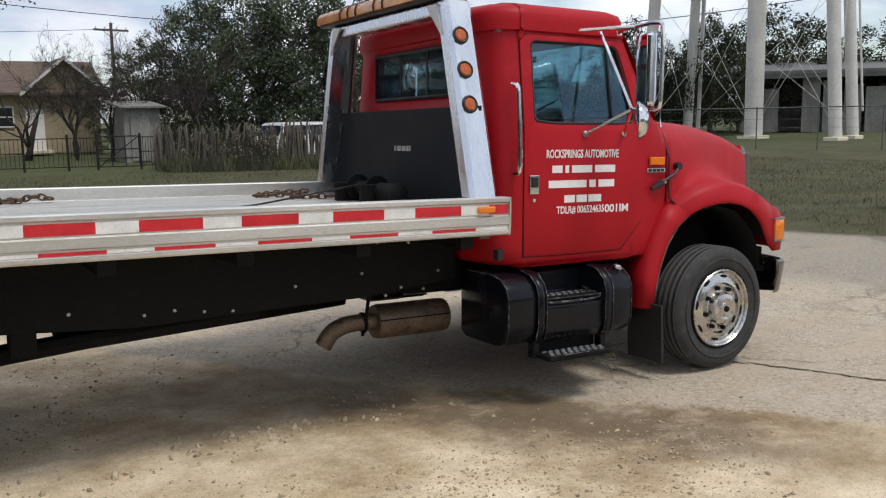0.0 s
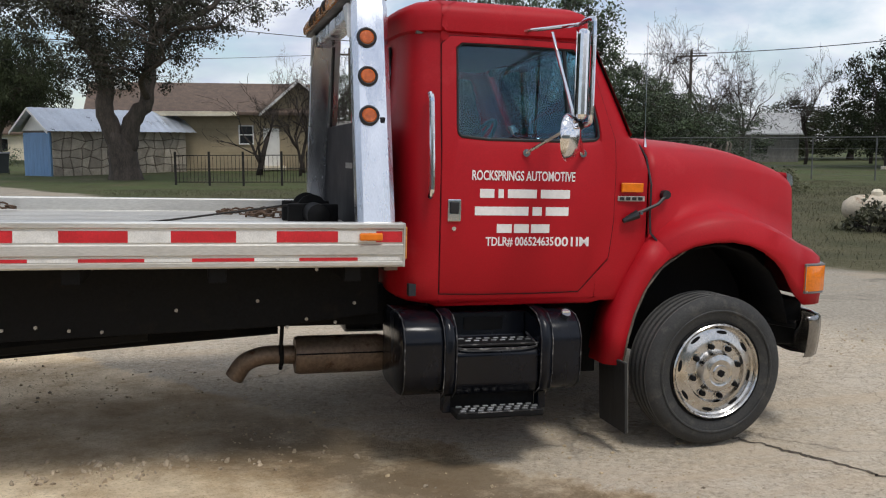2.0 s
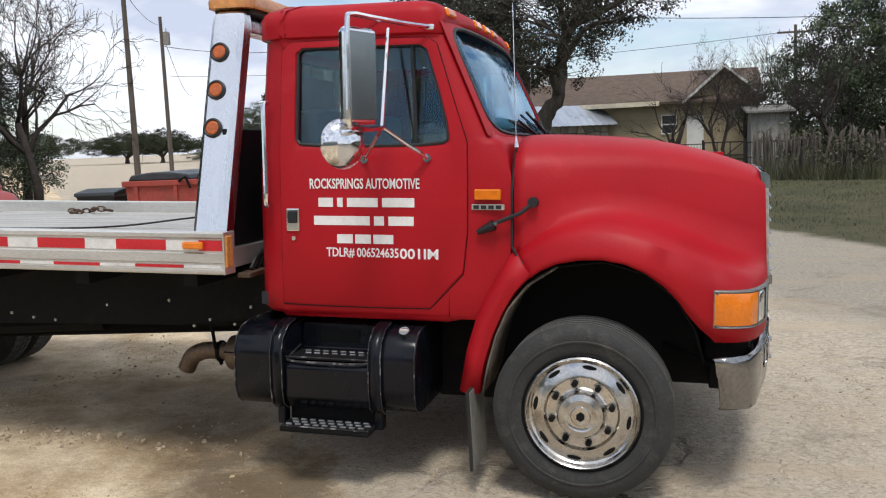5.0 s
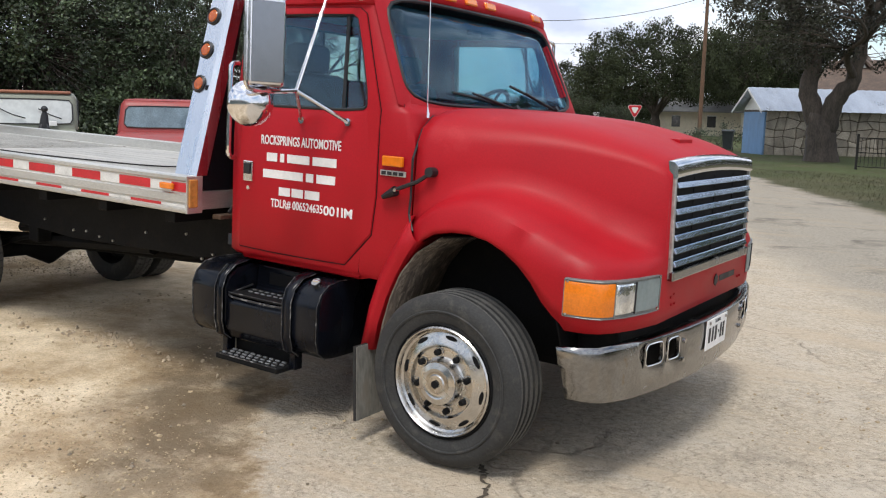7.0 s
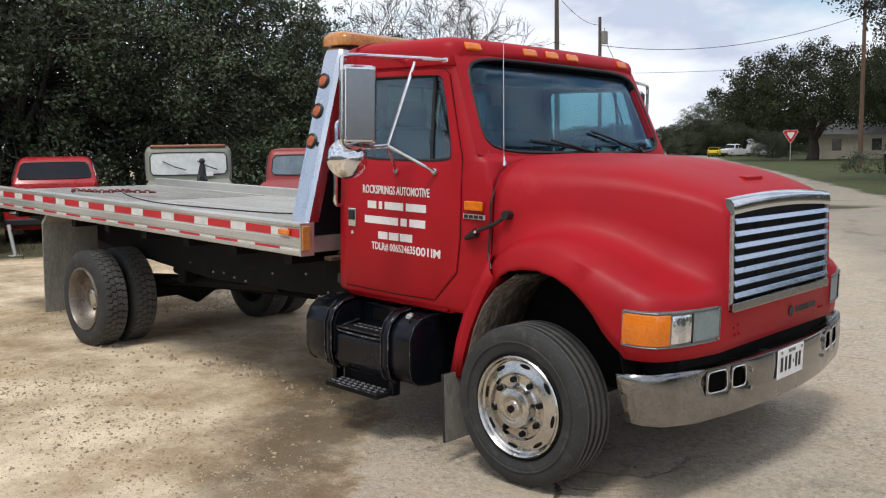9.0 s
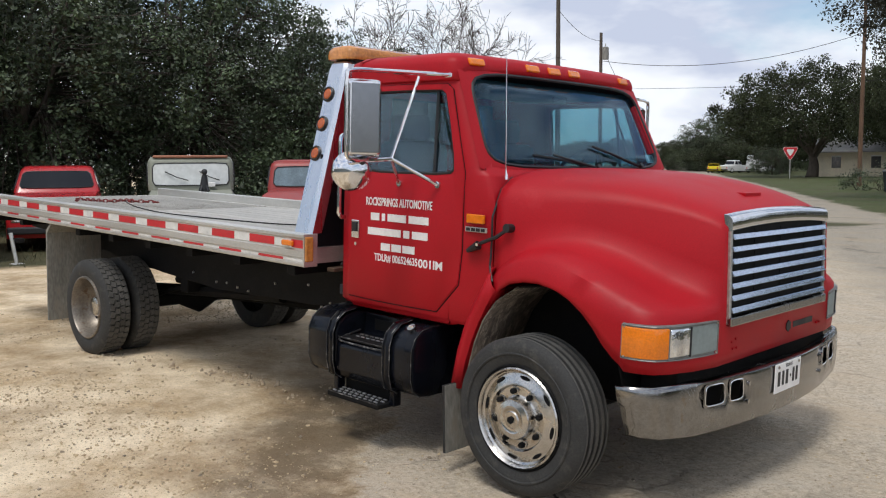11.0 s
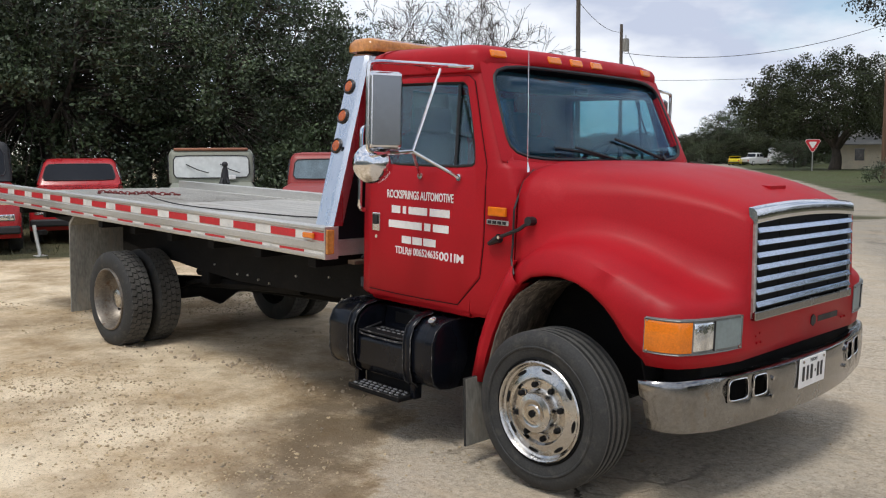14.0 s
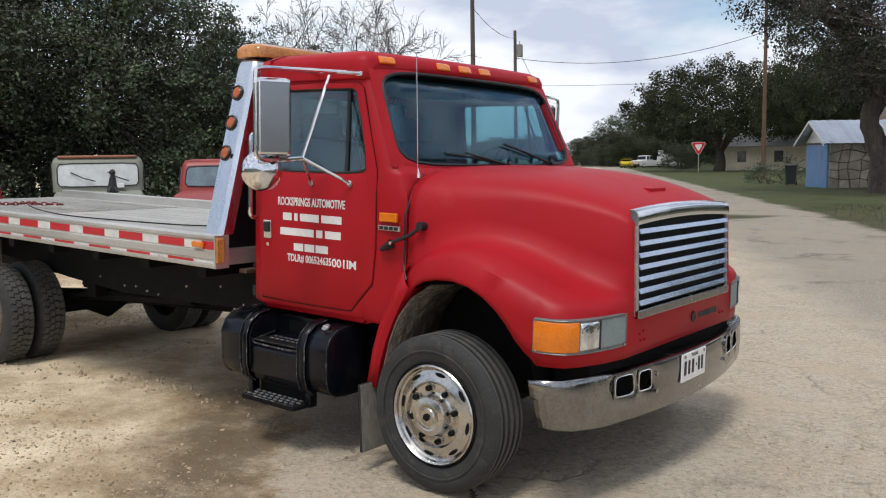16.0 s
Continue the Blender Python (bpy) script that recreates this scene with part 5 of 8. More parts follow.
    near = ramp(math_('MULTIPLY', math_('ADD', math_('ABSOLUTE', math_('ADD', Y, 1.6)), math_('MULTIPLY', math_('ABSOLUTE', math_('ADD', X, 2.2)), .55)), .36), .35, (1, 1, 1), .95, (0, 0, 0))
    lot = mix(math_('MULTIPLY', math_('MULTIPLY', math_('MULTIPLY', damp_shade, near), ramp(math_('ADD', edge, 2.12), .46, (1, 1, 1), .54, (.08, .08, .08))), .84), lot, (0.115, 0.078, 0.043))
    # the truck's shade on the ground, deepened in the soil colour with noisy edges
    under_shade_d = math_('ADD', math_('ADD', math_('MULTIPLY', math_('ABSOLUTE', math_('ADD', X, 2.6)), .27), math_('MULTIPLY', math_('ABSOLUTE', math_('SUBTRACT', Y, .05)), .70)), math_('MULTIPLY', math_('SUBTRACT', tex(1.6, 8, .7, .5), .5), .9))
    lot = mix(math_('MULTIPLY', ramp(under_shade_d, .38, (1, 1, 1), .80, (0, 0, 0)), .22), lot, (0.085, 0.064, 0.044))
    # cracks in the pavement
    vo = n.new("ShaderNodeTexVoronoi")
    vo.feature = 'DISTANCE_TO_EDGE'
    vo.inputs["Scale"].default_value = .62
    wv = n.new("ShaderNodeVectorMath")
    wv.operation = 'ADD'
    wn_ = n.new("ShaderNodeTexNoise")
    wn_.inputs["Scale"].default_value = 2.2
    wn_.inputs["Detail"].default_value = 6
    l.new(geo.outputs["Position"], wn_.inputs["Vector"])
    ws_ = n.new("ShaderNodeVectorMath")
    ws_.operation = 'SCALE'
    ws_.inputs["Scale"].default_value = .9
    l.new(wn_.outputs["Color"], ws_.inputs[0])
    l.new(geo.outputs["Position"], wv.inputs[0])
    l.new(ws_.outputs[0], wv.inputs[1])
    l.new(wv.outputs[0], vo.inputs["Vector"])
    crack = math_('MULTIPLY', ramp(vo.outputs["Distance"], .004, (1, 1, 1), .016, (0, 0, 0)), ramp(math_('ADD', edge, 2.0), .5, (0, 0, 0), .62, (1, 1, 1)))
    crack = math_('MULTIPLY', crack, ramp(tex(.5, 4), .47, (0, 0, 0), .56, (1, 1, 1)))
    lot = mix(math_('MULTIPLY', crack, .35), lot, (0.085, 0.07, 0.055))
    vo2 = n.new("ShaderNodeTexVoronoi")
    vo2.feature = 'DISTANCE_TO_EDGE'
    vo2.inputs["Scale"].default_value = 4.2
    l.new(wv.outputs[0], vo2.inputs["Vector"])
    fine_crack = math_('MULTIPLY', math_('MULTIPLY', ramp(vo2.outputs["Distance"], .01, (1, 1, 1), .05, (0, 0, 0)), ramp(math_('ADD', edge, 2.0), .5, (0, 0, 0), .62, (1, 1, 1))), ramp(tex(.8, 5, .7), .46, (0, 0, 0), .60, (1, 1, 1)))
    lot = mix(math_('MULTIPLY', fine_crack, .16), lot, (0.12, 0.098, 0.07))
    # road: greyer, smoother, with worn wheel tracks along its run
    rd = math_('ADD', math_('ADD', math_('MULTIPLY', math_('SUBTRACT', X, 5.6), .871), math_('MULTIPLY', math_('SUBTRACT', Y, 3.3), .491)), math_('MULTIPLY', math_('SUBTRACT', tex(.5, 6, .65), .5), 1.4))
    road_c = mix(ramp(tex(26, 7, .8), .32, (0, 0, 0), .68, (1, 1, 1)), (0.21, 0.18, 0.14), (0.48, 0.43, 0.35))
    road_c = mix(math_('MULTIPLY', ramp(tex(90, 4, .8), .56, (0, 0, 0), .66, (1, 1, 1)), .6), road_c, (0.15, 0.13, 0.10))
    road_c = mix(math_('MULTIPLY', crumbs, .4), road_c, (0.14, 0.12, 0.095))
    road_c = mix(ramp(tex(.9, 7, .7, .8), .55, (0, 0, 0), .66, (1, 1, 1)), road_c, (0.18, 0.16, 0.13))
    road_c = mix(math_('MULTIPLY', ramp(drift, .52, (0, 0, 0), .60, (1, 1, 1)), .5), road_c, (0.40, 0.32, 0.225))
    lot = mix(ramp(math_('ADD', math_('MULTIPLY', rd, .22), 1.0), .12, (0, 0, 0), .32, (1, 1, 1)), lot, road_c)
    # grass beyond the road, and in the strip where the cars are parked
    grass = mix(ramp(tex(.55, 7, .7, .4), .38, (0, 0, 0), .64, (1, 1, 1)), (0.053, 0.053, 0.026), (0.130, 0.110, 0.063))
    grass = mix(ramp(tex(9, 7, .75), .4, (0, 0, 0), .65, (1, 1, 1)), grass, (0.064, 0.064, 0.028))
    lush = math_('MULTIPLY', ramp(math_('MULTIPLY', Y, .02), .34, (0, 0, 0), .56, (1, 1, 1)), ramp(tex(.35, 6, .65), .36, (0, 0, 0), .58, (1, 1, 1)))
    grass = mix(math_('MULTIPLY', lush, .75), grass, (0.062, 0.088, 0.026))
    lot = mix(ramp(math_('ADD', math_('MULTIPLY', rd, .5), .5), .42, (0, 0, 0), .62, (1, 1, 1)), lot, grass)
    strip = math_('ADD', math_('ADD', math_('MULTIPLY', math_('ADD', X, 12.2), -.93), math_('MULTIPLY', math_('SUBTRACT', Y, 1.0), .37)), math_('MULTIPLY', math_('SUBTRACT', tex(.7, 6, .65), .5), 1.6))
    lot = mix(math_('MULTIPLY', ramp(math_('ADD', math_('MULTIPLY', strip, .5), .5), .40, (0, 0, 0), .62, (1, 1, 1)), ramp(math_('MULTIPLY', Y, .05), .95, (1, 1, 1), 1.0, (0, 0, 0))), lot, grass)
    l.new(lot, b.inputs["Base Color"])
    b.inputs["Roughness"].default_value = .95
    b.inputs["Specular IOR Level"].default_value = .25
    bp = n.new("ShaderNodeBump")
    bp.inputs["Strength"].default_value = .7
    bp.inputs["Distance"].default_value = .022
    hh = math_('ADD', math_('ADD', math_('MULTIPLY', tex(40, 5, .7), .8), math_('MULTIPLY', tex(6, 6, .7), 1.3)), math_('MULTIPLY', tex(16, 6, .75), .8))
    l.new(math_('SUBTRACT', hh, math_('ADD', math_('MULTIPLY', crack, .7), math_('MULTIPLY', fine_crack, .5))), bp.inputs["Height"])
    l.new(bp.outputs[0], b.inputs["Normal"])
    return m


def axis_steps(lo, hi, c, fine, grow):
    out = [c]
    d = fine
    x = c
    while x < hi:
        x += d
        d *= grow
        out.append(min(x, hi))
    x, d = c, fine
    while x > lo:
        x -= d
        d *= grow
        out.insert(0, max(x, lo))
    return out


gx = axis_steps(-900, 900, -1.5, .22, 1.055)
gy = axis_steps(-700, 1400, -1.5, .22, 1.055)
verts = [(x, y, ground_z(x, y)) for y in gy for x in gx]
nx_ = len(gx)
faces = [(j * nx_ + i, j * nx_ + i + 1, (j + 1) * nx_ + i + 1, (j + 1) * nx_ + i) for j in range(len(gy) - 1) for i in range(nx_ - 1)]
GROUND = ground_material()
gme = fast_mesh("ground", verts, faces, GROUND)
for p in gme.polygons:
    p.use_smooth = True
ground = new("ground", gme)
tagged(ground, "tan caliche gravel lot, pale cracked road and dry grass", "ground", kind="structure")

# long crack running out from under the front wheel
CRACK = mk("dirt_filled_crack", (0.085, 0.066, 0.046), 0.95, scale=20, vary=.4)
def crack_line(pts, w, seed):
    rs = np.random.RandomState(seed)
    V, Fc = [], []
    path = smooth_path([Vector((x, y, 0)) for x, y in pts], 14)
    for i, p in enumerate(path):
        x, y = p[0] + rs.normal(0, .012), p[1] + rs.normal(0, .012)
        h = w * rs.uniform(.25, 1.1) * min(1, (len(path) - 1 - i) / 6 + .1)
        V += [(x - h * .6, y - h * .5, ground_z(x, y) + .004), (x + h * .6, y + h * .5, ground_z(x, y) + .004)]
    Fc = [(2 * i, 2 * i + 2, 2 * i + 3, 2 * i + 1) for i in range(len(path) - 1)]
    ob = new("pavement_crack", fast_mesh("pavement_crack", V, Fc, CRACK))
    tagged(ob, "dark dirt-filled crack in the worn pavement", "crack", kind="structure")
crack_line([(.10, -1.02), (.24, -1.2), (.38, -1.45), (.52, -1.72), (.62, -1.95), (.95, -2.3)], .019, 1)


# loose stones on the lot
STONE = mk("pale_limestone_gravel", (0.43, 0.335, 0.21), 0.95, scale=5, vary=0.35, fine=40)
DARKSTONE = mk("dark_gravel", (0.27, 0.22, 0.16), 0.95, scale=5, vary=0.4, fine=40)
def scatter_stones(name, material, n, seed, size, label):
    rs = np.random.RandomState(seed)
    base = np.array([(1, 0, 0), (-1, 0, 0), (0, 1, 0), (0, -1, 0), (0, 0, 1), (0, 0, -1), (.6, .6, .5), (-.6, .5, .6)])
    tri = [(0, 6, 4), (6, 2, 4), (2, 7, 4), (7, 1, 4), (1, 3, 4), (3, 0, 4), (0, 2, 6), (2, 1, 7), (2, 0, 5), (1, 2, 5), (3, 1, 5), (0, 3, 5)]
    V, Fc = [], []
    k = 0
    while k < n:
        x, y = rs.uniform(-9.5, 3.2), rs.uniform(-4.3, 1.9)
        dens = noise.noise(Vector((x * .7, y * .7, 2.0)))
        if (.77 * x + .64 * y > -1.9 and rs.rand() > .18) or dens < rs.uniform(-.12, .42):
            continue
        r = size * rs.lognormal(0, .55)
        r = min(r, size * 3.2)
        q = Euler(rs.uniform(0, 6.3, 3)).to_matrix()
        sc = rs.uniform(.7, 1.2, 3) * r
        z = ground_z(x, y) + r * .22
        o = len(V)
        for p in base:
            w = q @ Vector(p * sc * rs.uniform(.85, 1.15))
            V.append((x + w.x, y + w.y, z + w.z * .7))
        Fc += [(a + o, b_ + o, c + o) for a, b_, c in tri]
        k += 1
    ob = new(name, fast_mesh(name, V, Fc, material))
    tagged(ob, label, "gravel", kind="stuff")


scatter_stones("gravel", STONE, 15000, 5, .0047, "loose pale limestone gravel on the lot")
def rubble(seed, spots, n, size):
    rs = np.random.RandomState(seed)
    bm = bmesh.new()
    for cx, cy, rx, ry in spots:
        for k in range(n):
            x, y = cx + rs.normal(0, rx), cy + rs.normal(0, ry)
            q = size * rs.lognormal(0, .45)
            res = bmesh.ops.create_icosphere(bm, subdivisions=1, radius=q, matrix=Matrix.Translation((x, y, ground_z(x, y) + q * .2)) @ Euler(rs.uniform(0, 6.3, 3)).to_matrix().to_4x4() @ Matrix.Diagonal((1.2, .9, .6, 1)))
            for v in res["verts"]:
                v.co += Vector(rs.normal(0, q * .13, 3))
    me = bpy.data.meshes.new("rubble")
    bm.to_mesh(me)
    bm.free()
    me.materials.append(PALESTONE)
    tagged(new("rubble", me), "coarse broken limestone rubble beside the truck", "rubble", kind="stuff")


PALESTONE = mk("broken_pale_stone", (0.42, 0.335, 0.235), 0.95, scale=6, vary=0.4, fine=40)
rubble(12, [(-3.0, -.76, .16, .10), (-3.15, -.84, .22, .07), (-3.95, -.95, .40, .10), (-2.5, -.80, .35, .08), (-4.6, -1.15, .4, .10)], 38, .010)
scatter_stones("dark_gravel", DARKSTONE, 2500, 6, .0045, "loose dark gravel on the lot")

# ---- plants ----
BARK = mk("dark_oak_bark", (0.075, 0.06, 0.048), 0.95, scale=6, vary=0.4, fine=30, bump=0.5, stretch=(1, 1, .3))
BARE = mk("grey_bare_twigs", (0.060, 0.050, 0.044), 0.95, scale=6, vary=0.3, fine=30, spec=.1)


def leaf_mat(name, c, v=.35, spec=.35):
    m = bpy.data.materials.new(name)
    m.use_nodes = True
    n, l = m.node_tree.nodes, m.node_tree.links
    b = n["Principled BSDF"]
    g = n.new("ShaderNodeNewGeometry")
    r = n.new("ShaderNodeValToRGB")
    r.color_ramp.elements[0].color = (c[0] * (1 - v), c[1] * (1 - v), c[2] * (1 - v), 1)
    r.color_ramp.elements[1].color = (c[0] * (1 + v), c[1] * (1 + v), c[2] * (1 + v), 1)
    l.new(g.outputs["Random Per Island"], r.inputs[0])
    t = n.new("ShaderNodeTexNoise")
    t.inputs["Scale"].default_value = .7
    l.new(g.outputs["Position"], t.inputs["Vector"])
    mr = n.new("ShaderNodeMapRange")
    mr.inputs["From Min"].default_value, mr.inputs["From Max"].default_value, mr.inputs["To Min"].default_value, mr.inputs["To Max"].default_value = .33, .67, .45, 1.5
    l.new(t.outputs["Fac"], mr.inputs["Value"])
    s = n.new("ShaderNodeVectorMath")
    s.operation = 'SCALE'
    l.new(r.outputs[0], s.inputs[0])
    l.new(mr.outputs[0], s.inputs["Scale"])
    l.new(s.outputs[0], b.inputs["Base Color"])
    b.inputs["Roughness"].default_value = .55
    b.inputs["Specular IOR Level"].default_value = spec
    return m


LEAF = leaf_mat("live_oak_leaves", (0.036, 0.037, 0.022))
LEAF_DARK = leaf_mat("dark_evergreen_leaves", (0.052, 0.073, 0.033), .6, .5)
LEAF_FAR = leaf_mat("far_oak_leaves", (0.040, 0.048, 0.024), .25, .1)
LEAF_DRY = leaf_mat("olive_scrub_leaves", (0.085, 0.085, 0.045))
GRASSM = leaf_mat("winter_grass_blades", (0.066, 0.066, 0.031), .5)


def grow(rs, p, d, length, r, depth, out, tips, wander=.35, spread=.75, droop=0.0, kids=(2, 4)):
    """Branches by halves: out gets (points, radii), tips the ends."""
    pts, rad = [p.copy()], [r]
    n = max(3, int(length / .5))
    n = min(n, 7)
    q, v = p.copy(), d.normalized()
    for i in range(n):
        v = (v + Vector(rs.normal(0, wander / math.sqrt(n), 3)) + Vector((0, 0, -droop / n))).normalized()
        q = q + v * (length / n)
        pts.append(q.copy())
        rad.append(r * (1 - .45 * (i + 1) / n))
    out.append((pts, rad, depth))
    if depth == 0:
        tips.append((q.copy(), v.copy()))
        return
    k = rs.randint(*kids)
    for i in range(k):
        t = rs.uniform(.45, 1.0) if i else 1.0
        j = min(n, max(1, int(t * n)))
        side = Vector(rs.normal(0, 1, 3))
        side = (side - v * side.dot(v)).normalized()
        w = (v + side * spread * rs.uniform(.6, 1.3)).normalized()
        grow(rs, pts[j], w, length * rs.uniform(.58, .82), rad[j] * rs.uniform(.55, .75), depth - 1, out, tips, wander, spread, droop, kids)


def wood_mesh(name, out, material, min_seg=4):
    bm = bmesh.new()
    for pts, rad, depth in out:
        add_tube(bm, pts, 0, 8 if depth >= 3 else (5 if depth == 2 else min_seg), rad)
    me = bpy.data.meshes.new(name)
    for f in bm.faces:
        f.smooth = True
    bm.to_mesh(me)
    bm.free()
    me.materials.append(material)
    return me


def leaf_cloud(rs, centres, per, radius, size, flat=.75):
    C = np.repeat(np.array(centres), per, 0)
    n = len(C)
    off = rs.normal(0, 1, (n, 3))
    off /= np.maximum(.001, np.linalg.norm(off, axis=1, keepdims=True))
    off *= (rs.uniform(0, 1, (n, 1)) ** .45) * radius * rs.uniform(.6, 1.25, (len(centres), 1)).repeat(per, 0)
    off[:, 2] *= flat
    P = C + off
    a = rs.normal(0, 1, (n, 3))
    a /= np.linalg.norm(a, axis=1, keepdims=True)
    b = np.cross(a, rs.normal(0, 1, (n, 3)))
    b /= np.maximum(.001, np.linalg.norm(b, axis=1, keepdims=True))
    s = size * rs.uniform(.6, 1.4, (n, 1))
    a, b = a * s, b * s * .55
    return np.stack([P - a, P + b, P + a, P - b], 1)


def tree_size(t):
    zs, rr = [], []
    for c in t.children:
        n = len(c.data.vertices)
        co = np.zeros(n * 3)
        c.data.vertices.foreach_get("co", co)
        co = co.reshape(-1, 3)
        zs.append(np.percentile(co[:, 2], 99.5))
        rr.append(np.percentile(np.hypot(co[:, 0], co[:, 1]), 97))
    return max(zs), max(rr)


def tree_at(t, x, y, rz, height, radius):
    h, r = tree_size(t)
    return Matrix.Translation((x, y, ground_z(x, y) - .05)) @ pose(0, 0, 0, 0, 0, rz) @ Matrix.Diagonal((radius / r, radius / r, height / h, 1))


def place_first(t, x, y, rz, height, radius, group=""):
    t.matrix_basis = tree_at(t, x, y, rz, height, radius)
    return tagged(t, group=group)


def put_tree(src, x, y, rz, height, radius, label="", group=""):
    t = copy_thing(src, Matrix.Identity(4))
    t.matrix_basis = tree_at(src, x, y, rz, height, radius)
    return tagged(t, label, group=group)


def profile_at(shape, t):
    for (t0, f0), (t1, f1) in zip(shape, shape[1:]):
        if t <= t1:
            return lerp(f0, f1, (t - t0) / (t1 - t0))
    return shape[-1][1]


DENSE = [(0, .70), (.12, .92), (.38, 1.0), (.66, .88), (.86, .58), (1, .12)]
ROUND = [(0, .62), (.10, .88), (.34, 1.0), (.58, .93), (.80, .66), (.94, .34), (1, .08)]
UMBRELLA_LOW = [(0, .26), (.15, .46), (.32, .66), (.52, 1.0), (.74, .86), (.90, .50), (1, .15)]


def crown_tree(name, seed, height, radius, low, trunk_r, shape, clumps, per, cl_r, leaf, material, label, fork=1, lift=.34, fill=.42, gap=-2.0, frame_limbs=None):
    """Trunk, main limbs and twigs that each end in a clump of small leaves; the crown fills a height profile unevenly."""
    rs = np.random.RandomState(seed)
    pts = []
    while len(pts) < clumps:
        t = rs.uniform(0, 1)
        f = profile_at(shape, t)
        if rs.rand() > f * f + .08:
            continue
        a = rs.uniform(0, 2 * math.pi)
        lump = 1 + .42 * noise.noise(Vector((math.cos(a) * 1.3, math.sin(a) * 1.3, t * 2.6 + seed)))
        r = radius * f * lump * rs.uniform(0, 1) ** fill
        p = Vector((r * math.cos(a), r * math.sin(a), lerp(low, height, t) + .12 * height * noise.noise(Vector((math.cos(a) * 1.7, math.sin(a) * 1.7, seed + 9.0))) * t))
        if noise.noise(p * .55 + Vector((seed, 0, 0))) < gap:
            continue
        pts.append(p)
    out, nodes = [], []
    for line, radii in frame_limbs or ():
        lp = [Vector(p) for p in smooth_path([Vector(p) for p in line], 4)]
        k_ = np.linspace(0, len(radii) - 1, len(lp))
        lp = [p + Vector(rs.normal(0, .05, 3)) * min(1, p.z / 3) for p in lp]
        out.append((lp, [float(w) for w in np.interp(k_, range(len(radii)), radii)], 4))
        nodes += [p for p in lp if p.z > 3.6]
    heavy = [p for line, _ in (frame_limbs or ())[1:] for p in smooth_path([Vector(q) for q in line], 4) if 2.8 < p.z < 6.5]
    for k in range(13 if frame_limbs else 0):
        b = 2.4 * k + rs.normal(0, .2)
        out_dir = Vector((math.cos(b), math.sin(b), 0))
        start = max(heavy, key=lambda p: p.dot(out_dir) + rs.uniform(0, 1.2))
        reach = radius * rs.uniform(.5, .72)
        end = start + out_dir * reach + Vector((0, 0, rs.uniform(1.5, 3.4)))
        bow = start.lerp(end, .35) + Vector((rs.normal(0, .4), rs.normal(0, .4), rs.normal(.2, .3)))
        far = start.lerp(end, .7) + Vector((rs.normal(0, .4), rs.normal(0, .4), rs.normal(0, .3)))
        lp = smooth_path([start, bow, far, end], 4)
        out.append((lp, [lerp(.18, .025, (i / (len(lp) - 1)) ** .8) for i in range(len(lp))], 3))
        nodes += [Vector(p) for p in lp[3:]]
    for k in range(0 if frame_limbs else fork):
        a = 2 * math.pi * k / fork + seed
        off = (.17 if fork > 1 else 0) * trunk_r / .3
        base = Vector((off * math.cos(a), off * math.sin(a), -.1))
        top = Vector((off * 5.5 * math.cos(a) + rs.normal(0, .1), off * 5.5 * math.sin(a) + rs.normal(0, .1), height * lift))
        mid = base.lerp(top, .5) + Vector((rs.normal(0, .10) - off * 1.5 * math.cos(a), rs.normal(0, .10) - off * 1.5 * math.sin(a), 0))
        tp = smooth_path([base, mid, top], 4)
        out.append(([Vector(p) for p in tp], [lerp(trunk_r * 1.25, trunk_r * .72, min(1, i / (len(tp) - 1) * 1.2)) for i in range(len(tp))], 4))
        limbs = 9 // fork + 2
        for j in range(limbs):
            b = a + 2 * math.pi * (j / limbs) / (1 if fork == 1 else 1.35) - (0 if fork == 1 else 2.2) + rs.normal(0, .2)
            up = rs.uniform(.35, .9)
            rr = radius * rs.uniform(.5, .78) * (1.15 - .55 * up)
            end = Vector((rr * math.cos(b), rr * math.sin(b), lerp(max(low, height * lift), height, up * .85)))
            start = Vector(tp[-1 - (j % 3)])
            w = start.lerp(end, .45) + Vector((rs.normal(0, .25), rs.normal(0, .25), .35 + rs.normal(0, .2)))
            lp = [Vector(p) for p in smooth_path([start, start.lerp(w, .5) + Vector((rs.normal(0, .12), rs.normal(0, .12), .1)), w, end], 3)]
            r0 = trunk_r * rs.uniform(.42, .66)
            out.append((lp, [lerp(r0, .02, (i / (len(lp) - 1)) ** .8) for i in range(len(lp))], 3))
            nodes += lp[2:]
    N = np.array([n_[:] for n_ in nodes])
    for p in pts:
        d = np.linalg.norm(N - np.array(p[:]), axis=1) + np.maximum(0, N[:, 2] - p.z) * .5
        q = nodes[int(np.argmin(d))]
        m1 = q.lerp(p, .4) + Vector(rs.normal(0, .14, 3)) + Vector((0, 0, .10))
        out.append(([q, m1, p + Vector(rs.normal(0, .06, 3))], [.026, .016, .006], 1))
    tree = new(name)
    link_mesh("trunk", wood_mesh("trunk", out, BARK, 3), None, tree)
    Q = leaf_cloud(rs, np.array([p[:] for p in pts]), per, cl_r, leaf)
    link_mesh("crown", quads_mesh("crown", Q, [material]), None, tree)
    return tagged(tree, label, "tree")


